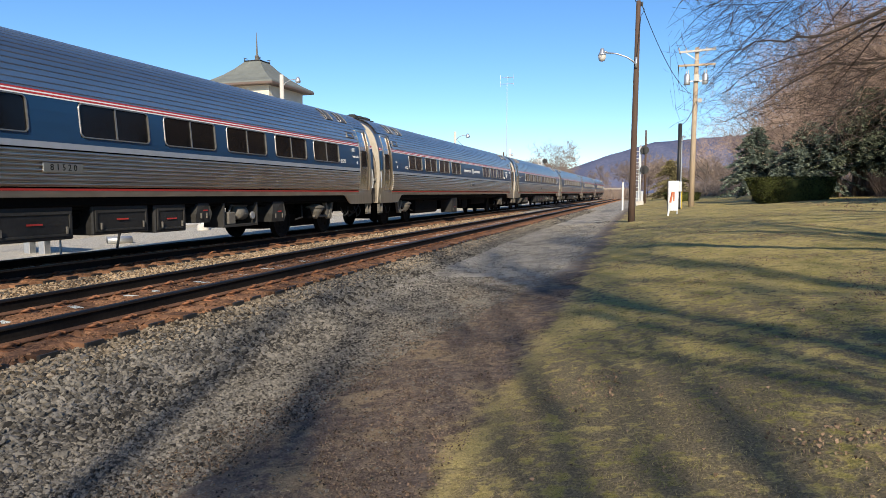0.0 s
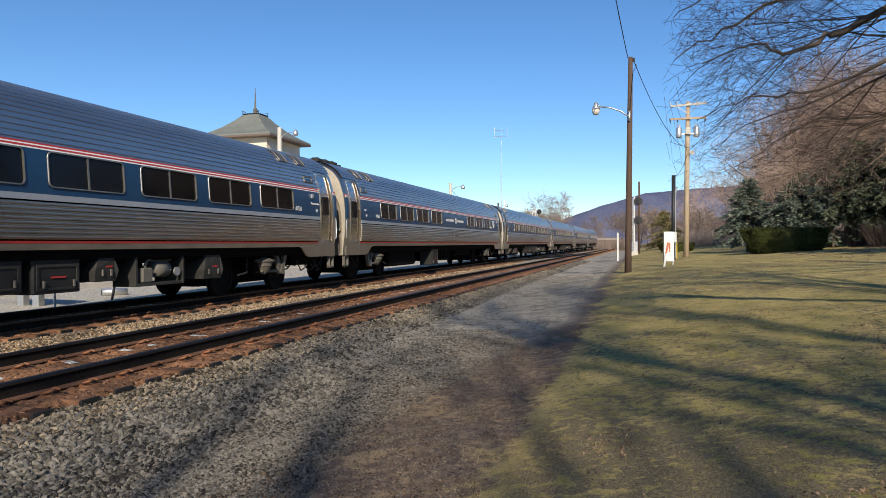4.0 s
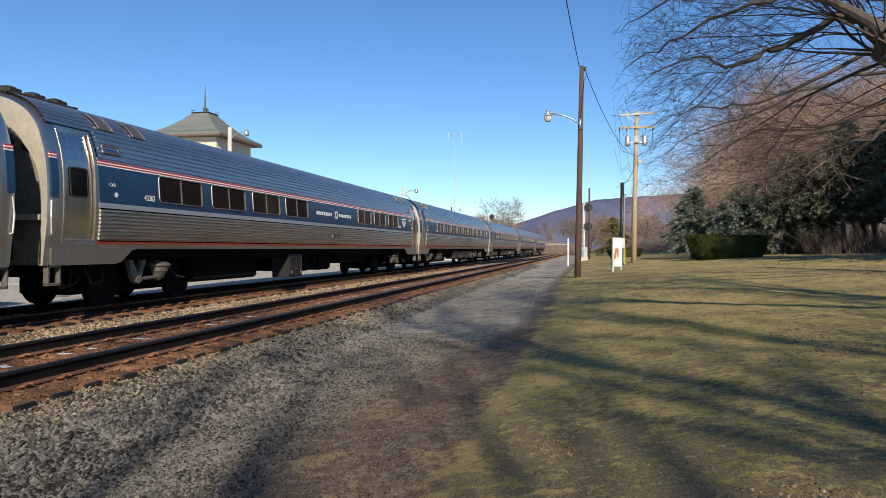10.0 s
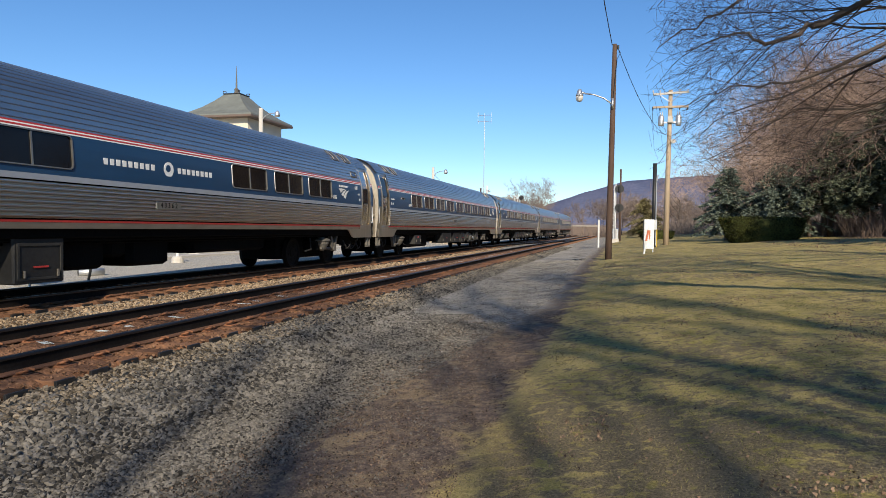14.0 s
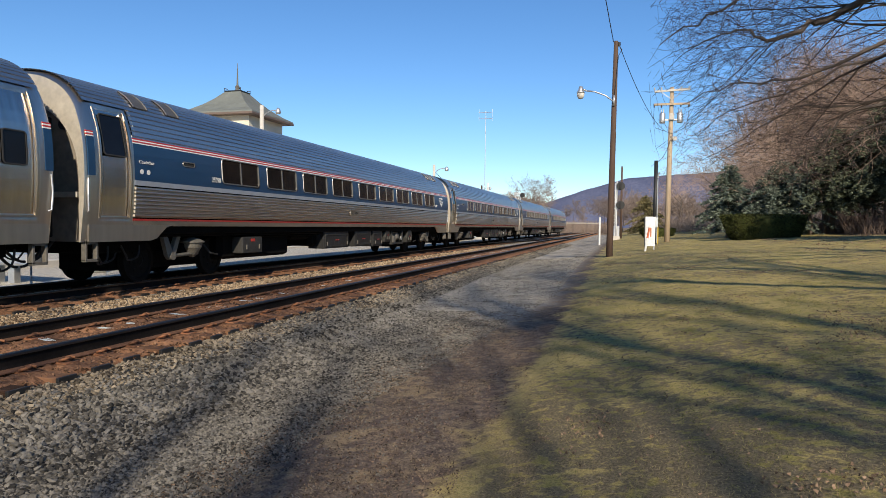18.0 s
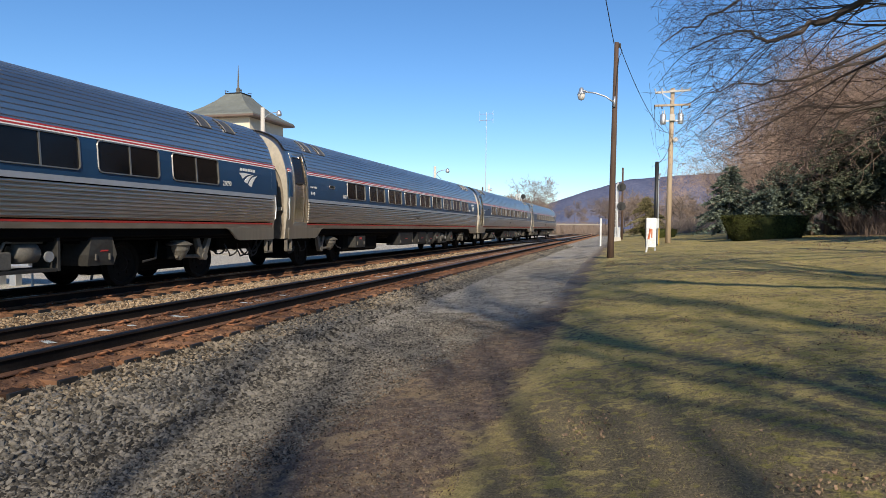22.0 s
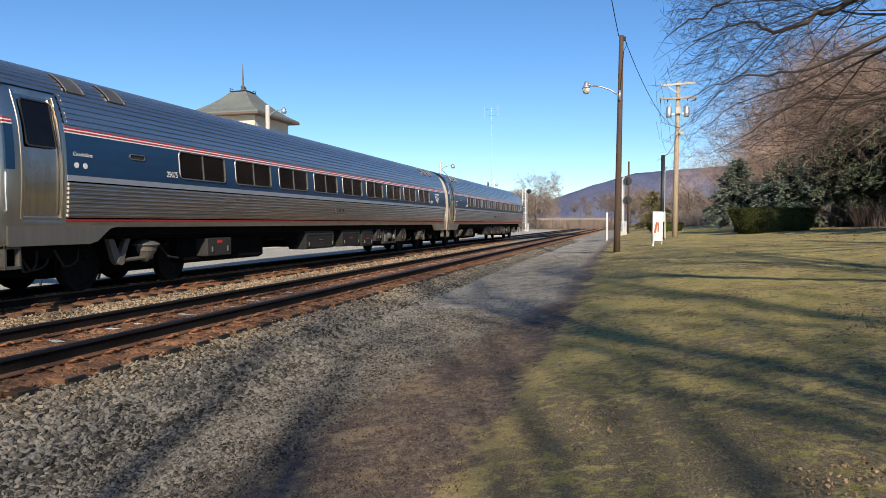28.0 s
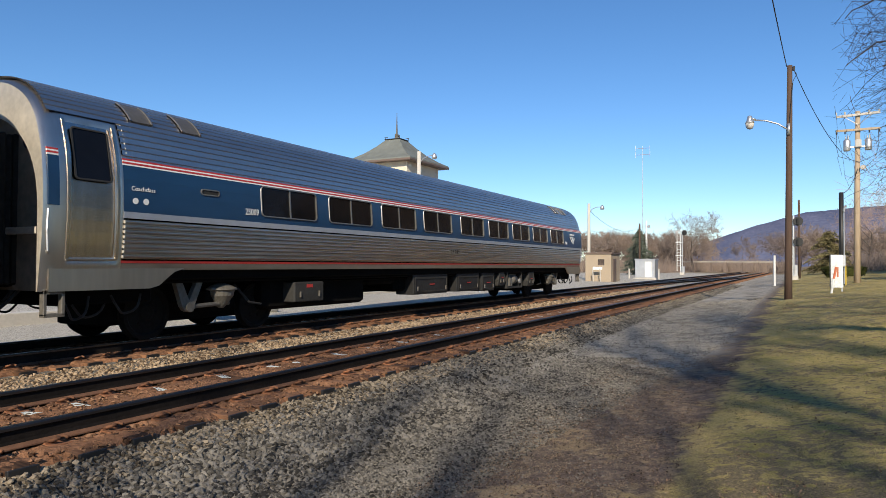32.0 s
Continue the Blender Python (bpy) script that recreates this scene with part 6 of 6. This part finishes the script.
old_tree(12, 9.9, 15.5, 0.2, 10.0, (
    (3.0, ((6.2, 15.1, 4.30), (5.11, 15.0, 3.86), (4.28, 15.0, 3.60), (3.96, 15.0, 3.26), (3.69, 15.0, 2.57)), 0.085),
    (2.7, ((6.2, 14.8, 3.80), (5.4, 14.8, 3.50), (4.6, 14.9, 3.27), (4.07, 15.0, 2.91), (3.6, 15.1, 2.74)), 0.07),
    (3.6, ((6.6, 16.5, 5.2), (5.0, 16.8, 5.0), (3.8, 17.2, 4.5), (2.7, 17.6, 4.2), (1.8, 18.0, 3.7)), 0.06),
    (3.2, ((6.6, 17.2, 4.4), (5.2, 17.8, 4.2), (4.1, 18.4, 4.3), (3.0, 18.8, 3.6), (2.0, 19.2, 3.1)), 0.055),
    (4.0, ((8.0, 15.5, 5.8), (6.4, 17.0, 6.6), (4.8, 18.5, 6.6)), 0.06),
    (4.5, ((8.4, 18.0, 7.0), (7.0, 20.5, 8.2), (5.6, 22.0, 8.6)), 0.06)), twig, 3, 3, 0.05, 0.06)


def shade_tree(seed, x, y, height, radius, lean=(0.0, 0.0), kids=(1, 3)):
    """A tall bare tree well behind the viewer, whose shadow falls over the lawn."""
    r = np.random.default_rng(seed)
    limbs = grow(r, (0, 0, -0.2), (lean[0], lean[1], 1), height * 0.62, radius, 3, 0.5, 0.12, 7, kids, 0.42, 0.06)
    t = thing("bare_tree", "tall bare tree standing back from the lawn", "tree", (x, y, gz(x, y) - 0.1), "old trees by the lawn")
    part("trunk", limbs_mesh("trunk", limbs, bark, lo=0.045), None, t, "grey-brown trunk and limbs")
    part("crown", limbs_mesh("crown", limbs, twig, hi=0.045, min_r=0.005), None, t, "bare twigs")


shade_tree(31, 9.3, -8.0, 25, 0.18, kids=(2, 3))
shade_tree(38, 10.4, -9.5, 24, 0.20)
shade_tree(32, 7.1, -8.0, 21, 0.20, (-0.05, 0.0), (2, 3))
shade_tree(34, 4.4, -10.5, 20, 0.15)
shade_tree(33, 2.35, -12.0, 19, 0.21)
shade_tree(35, 1.1, -13.5, 18, 0.20)
shade_tree(37, 2.95, -12.5, 19, 0.13)

# woodland along the right
_wood = [bare_tree("woodland_tree", "slender bare woodland tree with a brown crown", 60 + k, 13 + k, 0.22, 4, (18 + 4 * k, 62, gz(18 + 4 * k, 62)), twig_far, "woodland trees", 0.72, 0.07, 0.010, (2, 3)) for k in range(3)]
r_ = np.random.default_rng(5)
for k in range(56):
    y = 46 + 46 * r_.uniform()
    q = 0.125 + 0.36 * r_.uniform() ** 1.2               # the wood rises away from the railway
    if y < 55:
        q += 0.07
    tall = float(np.interp(q, [0.12, 0.17, 0.25, 0.40], [0.42, 0.72, 0.95, 1.15])) * y / 62 * r_.uniform(0.85, 1.1)
    x = q * y
    copy_thing(_wood[k % 3], pose(x, y, gz(x, y), 0, 0, r_.uniform(0, 360)) @ Matrix.Scale(tall, 4))
for k in range(26):
    y = 105 + 90 * r_.uniform()
    x = r_.uniform(7, 60)
    copy_thing(_wood[k % 3], pose(x, y, gz(x, 100) * 0.8, 0, 0, r_.uniform(0, 360)))
_thicket = [bare_tree("thicket_tree", "low bare brown tree in the far thicket", 90 + k, 8.5 + k, 0.10, 4, (-14 + 9 * k, 190 + 4 * k, 0.2), twig_grey, "far thicket", 0.6, 0.05, 0.022, (2, 3)) for k in range(3)]
for k in range(95):
    y = 150 + 95 * r_.uniform()
    x = bend(y) - 6.42 + (r_.uniform(6, 70) if k % 5 > 2 else -r_.uniform(14, 46))
    copy_thing(_thicket[k % 3], pose(x, y, 0.1, 0, 0, r_.uniform(0, 360)))
bare_tree("meadow_tree", "round-headed bare tree beyond the railway", 77, 12.5, 0.26, 5, (-20.1, 149.0, -0.3), twig_grey, "", 0.62, 0.02, 0.013, (2, 3))


def conifer(seed, at, height, width, group="conifers by the wood", bare=1.0, shape=0.8, leaf=None, dense=1.0, label="blue-green spruce with drooping layered branches"):
    r = np.random.default_rng(seed)
    t = thing("conifer", label, "tree", at, group)
    part("trunk", Build().tube([(0, 0, -0.2), (0, 0, height * 0.5), (0, 0, height * 0.97)], [0.16, 0.10, 0.02], 8), bark, t)
    nb = int(height * 30 * dense)
    cs, ds = [], []
    for k in range(nb):
        u = (k + r.uniform()) / nb
        z = bare + (height - bare) * u
        reach = width * min(1.0, 0.55 + 2.4 * u) * (1 - u) ** shape * r.uniform(0.62, 1.15) + 0.15
        a = r.uniform(0, 2 * np.pi)
        dirn, side = np.array([math.cos(a), math.sin(a), 0]), np.array([-math.sin(a), math.cos(a), 0])
        m = max(int(reach * 17), 4)
        w = ((np.arange(m) + r.uniform(size=m)) / m)[:, None]
        c = dirn * reach * w + np.array([0, 0, z]) + np.array([0, 0, 1]) * (0.05 * r.normal(size=(m, 1)) - 0.30 * reach * w * w) + side * r.normal(size=(m, 1)) * 0.22 * (1.15 - w)
        c = np.repeat(c, 4, 0)
        cs.append(c)
        ds.append(dirn * r.uniform(0.4, 1.2, (len(c), 1)) + side * r.normal(size=(len(c), 1)) * 0.8 + np.array([0, 0, 1]) * (r.normal(size=(len(c), 1)) * 0.35 - 0.1))
    c, d_ = np.concatenate(cs), np.concatenate(ds)
    d_ *= (r.uniform(0.14, 0.28, len(c)) / np.linalg.norm(d_, axis=1))[:, None]
    n_ = np.cross(d_, r.normal(size=c.shape))
    n_ *= (r.uniform(0.035, 0.07, len(c)) / (np.linalg.norm(n_, axis=1) + 1e-9))[:, None]
    vs = np.stack([c - n_, c + n_, c + d_], 1).reshape(-1, 3)
    fs = np.arange(len(vs)).reshape(-1, 3)
    part("crown", big_mesh("crown", vs, fs, leaf or needle), None, t, "layered needles")


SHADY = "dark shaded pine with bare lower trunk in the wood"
conifer(1, (6.7, 47.5, gz(6.7, 47.5) - 0.1), 4.9, 2.6, bare=0.6, shape=0.7)
conifer(2, (9.6, 46.3, gz(9.9, 46) - 0.1), 4.8, 3.4, bare=0.6, shape=0.6)
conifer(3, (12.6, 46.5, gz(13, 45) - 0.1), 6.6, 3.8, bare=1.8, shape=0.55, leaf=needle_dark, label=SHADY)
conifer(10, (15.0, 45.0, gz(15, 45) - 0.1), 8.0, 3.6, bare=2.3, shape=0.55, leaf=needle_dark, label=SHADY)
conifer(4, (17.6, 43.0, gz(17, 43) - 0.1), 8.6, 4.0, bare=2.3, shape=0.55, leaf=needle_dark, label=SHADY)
conifer(6, (3.0, 92.0, gz(3, 80)), 5.0, 3.0, bare=0.2, shape=0.45, leaf=olive_leaf, label="rounded olive-brown evergreen beyond the posts")
# the next three stand out of view, added to shade hedge, pines and undergrowth
conifer(8, (14.8, 25.0, gz(14.8, 25.0) - 0.1), 12.6, 4.4, bare=1.0, shape=0.45, dense=0.8)
conifer(9, (20.6, 29.5, gz(20.6, 29.5) - 0.1), 16.0, 4.6, bare=1.0, shape=0.5, dense=0.7)
conifer(5, (23.5, 27.5, gz(23.5, 27.5) - 0.1), 17.5, 4.6, bare=1.0, shape=0.5, dense=0.7)
conifer(7, (-21.4, 102.5, -0.1), 6.8, 3.0, bare=0.2, shape=0.75)


def hedge(x0, x1, y0, y1, h, label, seed, leaves):
    r = np.random.default_rng(seed)
    z0 = min(gz(x0, y0), gz(x1, y0)) - 0.05
    t = thing("hedge", label, "hedge", ((x0 + x1) / 2, (y0 + y1) / 2, z0))
    w, d = (x1 - x0) / 2, (y1 - y0) / 2
    rows = []                             # rounded plan, undercut towards the ground
    for zz, k in ((0.04, 0.62), (0.25, 0.74), (0.6, 0.89), (0.9, 0.95), (0.97, 0.88)):
        rows.append([(w * k * np.sign(math.cos(a)) * abs(math.cos(a)) ** 0.5, d * k * np.sign(math.sin(a)) * abs(math.sin(a)) ** 0.5, h * zz) for a in np.linspace(0, 2 * np.pi, 33)[:-1]])
    core = Build().add([p for q in rows for p in q], [(a * 32 + b, a * 32 + (b + 1) % 32, a * 32 + 32 + (b + 1) % 32, a * 32 + 32 + b) for a in range(len(rows) - 1) for b in range(32)] + [tuple(range((len(rows) - 1) * 32, len(rows) * 32))])
    part("core", core, hedge_leaf, t, smooth=True)
    a = r.uniform(0, 2 * np.pi, leaves)
    top = r.uniform(size=leaves) < 0.38
    zz = np.where(top, 1.0, r.uniform(0.02, 1.0, leaves))
    rim = np.where(top, np.sqrt(r.uniform(size=leaves)), 1.0) * (0.64 + 0.36 * np.clip(zz, 0, 1) ** 0.6)
    lump = 1 + 0.03 * np.sin(a * 9 + seed) + 0.025 * np.sin(zz * 6 + a * 5)
    c = np.stack([w * rim * lump * np.sign(np.cos(a)) * abs(np.cos(a)) ** 0.5, d * rim * lump * np.sign(np.sin(a)) * abs(np.sin(a)) ** 0.5, h * zz * (1 - 0.05 * top * rim ** 6) * (1 + 0.02 * np.sin(a * 7 + rim * 9))], 1) + r.normal(size=(leaves, 3)) * 0.035
    dv = r.normal(size=(leaves, 3))
    dv *= (r.uniform(0.04, 0.09, leaves) / np.linalg.norm(dv, axis=1))[:, None]
    nv = np.cross(dv, r.normal(size=(leaves, 3)))
    nv *= (0.03 / (np.linalg.norm(nv, axis=1) + 1e-9))[:, None]
    v = np.stack([c - nv, c + nv, c + dv], 1).reshape(-1, 3)
    part("foliage", big_mesh("foliage", v, np.arange(leaves * 3).reshape(-1, 3), hedge_leaf), None, t, "dense dark clipped leaves")


hedge(5.5, 9.9, 40.6, 42.6, 1.50, "dark clipped box-shaped hedge on the lawn", 3, 26000)
hedge(1.5, 4.7, 64.5, 66.0, 0.95, "small green clipped hedge beyond the utility pole", 4, 9000)


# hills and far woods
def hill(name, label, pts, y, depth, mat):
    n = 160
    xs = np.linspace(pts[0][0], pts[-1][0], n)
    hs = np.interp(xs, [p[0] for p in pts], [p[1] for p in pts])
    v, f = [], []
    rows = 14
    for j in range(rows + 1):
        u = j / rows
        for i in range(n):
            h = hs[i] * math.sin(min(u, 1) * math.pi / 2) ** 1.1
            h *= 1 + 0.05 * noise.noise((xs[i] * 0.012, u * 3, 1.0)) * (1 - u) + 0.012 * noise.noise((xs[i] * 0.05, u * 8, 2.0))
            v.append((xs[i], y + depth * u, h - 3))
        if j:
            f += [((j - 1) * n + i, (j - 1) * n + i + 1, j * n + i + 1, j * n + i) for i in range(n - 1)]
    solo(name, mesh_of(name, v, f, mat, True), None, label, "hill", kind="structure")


# distance haze is mixed into the hillside colour as blue
hill_mat = material("hazy_far_hillside", (0.082, 0.103, 0.185), 1.0, 0.0, 0.25, 0.06, second=(0.125, 0.132, 0.195), spec=0.0)
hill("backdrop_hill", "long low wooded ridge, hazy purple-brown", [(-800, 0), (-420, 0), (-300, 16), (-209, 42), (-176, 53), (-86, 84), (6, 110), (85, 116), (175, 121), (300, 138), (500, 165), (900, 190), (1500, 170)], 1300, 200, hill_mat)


def brush(name, label, x0, x1, y0, y1, count, h, mat, seed):
    """A thicket of upright stems, joined."""
    r = np.random.default_rng(seed)
    vs, fs, o = [], [], 0
    x, y = r.uniform(x0, x1, count), r.uniform(y0, y1, count)
    z = ground_z(x, np.minimum(y, 150))
    hh = h * r.uniform(0.35, 1.0, count)
    w = 0.010 + 0.0002 * (y)
    lean = r.normal(size=(count, 2)) * 0.45
    base = np.stack([x, y, z], 1)
    top = base + np.stack([lean[:, 0] * hh, lean[:, 1] * hh, hh], 1)
    a = r.uniform(0, np.pi, count)
    s = np.stack([np.cos(a), np.sin(a), 0 * a], 1) * w[:, None]
    s2 = np.stack([-np.sin(a), np.cos(a), 0 * a], 1) * w[:, None]
    v = np.stack([base - s, base + s, base + s2, top], 1).reshape(-1, 3)
    i = np.arange(count)[:, None, None] * 4
    f = (np.array([[0, 1, 3], [1, 2, 3], [2, 0, 3]])[None] + i).reshape(-1, 3)
    solo(name, big_mesh(name, v, f, mat), None, label, "brush", kind="stuff")


brush("woodland_brush", "tangle of bare brown undergrowth below the trees", 12.5, 40, 40, 60, 9000, 2.0, brush_brown, 1)
brush("woodland_brush", "bare brown undergrowth beside the far meadow", 3, 60, 95, 190, 18000, 3.4, twig_grey, 2)
brush("trackside_brush", "pale brown brush beyond the railway bend", -90, -3, 165, 260, 24000, 3.8, twig_grey, 3)
brush("yard_brush", "bare brush beyond the equipment yard", -60, -22, 118, 165, 9000, 3.2, twig_grey, 4)


# fallen leaves, pebbles and grass tufts
def flakes(name, label, x0, x1, y0, y1, count, size, mat, seed, category, upright=0.3, narrow=0.5, power=1.5, lift=0.006, clump=None):
    r = np.random.default_rng(seed)
    x = r.uniform(x0, x1, count)
    y = y0 + (y1 - y0) * r.uniform(0, 1, count) ** power
    if clump is not None:                 # gathered in drifts
        keep = [i for i in range(count) if noise.noise((x[i] * 0.9, y[i] * 0.7, seed)) + 0.5 * noise.noise((x[i] * 3, y[i] * 3, seed)) > clump or r.uniform() < 0.06]
        x, y, count = x[keep], y[keep], len(keep)
    z = ground_top(x, y)
    c = np.stack([x, y, z + lift], 1)
    d = r.normal(size=(count, 3))
    d[:, 2] = abs(d[:, 2]) * upright + upright * 0.5
    d *= (size * r.uniform(0.6, 1.3, count) / np.linalg.norm(d, axis=1))[:, None]
    n_ = np.cross(d, r.normal(size=(count, 3)))
    n_ *= (np.linalg.norm(d, axis=1) * narrow * 0.5 / (np.linalg.norm(n_, axis=1) + 1e-9))[:, None]
    v = np.stack([c - n_, c + n_, c + d * 0.6 + n_ * 0.8, c + d], 1).reshape(-1, 3)
    f = np.arange(count * 4).reshape(-1, 4)
    return solo(name, big_mesh(name, v, f, mat), None, label, category, kind="stuff")


flakes("lawn_grass", "short winter lawn grass, green and straw mixed", -0.98, 8, 2.2, 16, 200000, 0.019, grass_blade, 1, "grass", 0.8, 0.10, 1.7, lift=0.002)
flakes("lawn_grass", "darker green tufts in the winter lawn", -1.0, 8, 2.2, 14, 90000, 0.026, grass_green, 12, "grass", 0.9, 0.12, 1.7, lift=0.002, clump=0.12)
flakes("lawn_thatch", "dead straw-coloured thatch lying in the lawn", -1.0, 7, 2.2, 11, 90000, 0.017, straw, 13, "grass", 0.3, 0.09, 1.6, lift=0.003, clump=0.02)
flakes("fallen_leaves", "dry brown leaves drifted together on the lawn", -0.6, 9, 2.3, 26, 70000, 0.021, leaf_litter, 2, "leaves", 0.45, 0.8, 1.4, clump=0.34)
flakes("fallen_leaves", "dry brown leaves at the edge of the wood", 7, 20, 14, 42, 20000, 0.05, leaf_litter, 6, "leaves", 0.3, 0.8, 1.0, clump=0.15)
flakes("fallen_leaves", "dry leaf crumbs on the bare earth", -3.0, -1.0, 2.0, 13, 26000, 0.016, earth_leaf, 3, "leaves", 0.35, 0.7, 1.5, clump=-0.1)
flakes("dead_grass", "dead grass stems trodden into the bare earth", -2.7, -0.5, 2.0, 9, 42000, 0.026, straw, 4, "grass", 0.4, 0.10, 1.6, clump=0.0)
ballast("earth_pebbles", "small pebbles lying on the bare earth", stone_mat, -3.0, -1.3, 2.0, 12, 3600, 0.011, 0.0, 8, 1.4, CRUMBS)


# ================= what moves =================
def coupling(t):
    """Place along the track of the coupling behind the first car."""
    return 21.822 - 0.149862 * t - 0.106447 * t * t - 0.000207 * t ** 3 + 0.46 * math.exp(-t / 1.6)


def motions():
    times = [0.5 * k for k in range(65)]
    spin = [0.0]
    t = 0.0
    while t < 32.0:                       # rows for the wheels: under a quarter turn apart
        v = 0.149862 + 0.2875 * math.exp(-t / 1.6) + 2 * 0.106447 * t + 3 * 0.000207 * t * t
        t = min(32.0, t + min(1.0, 0.20 * 2 * math.pi * WHEEL_R / max(v, 0.05)))
        spin.append(t)
    for k, (car, wheels) in enumerate(CARS):
        walk(car, [(t, pose(FAR_X, coupling(t) + (k - 1) * CAR, 0)) for t in times])
        for w in wheels:
            x, y, z = w.location
            walk(w, [(t, pose(x, y, z, math.degrees((22.282 - coupling(t)) / WHEEL_R))) for t in spin])


motions()
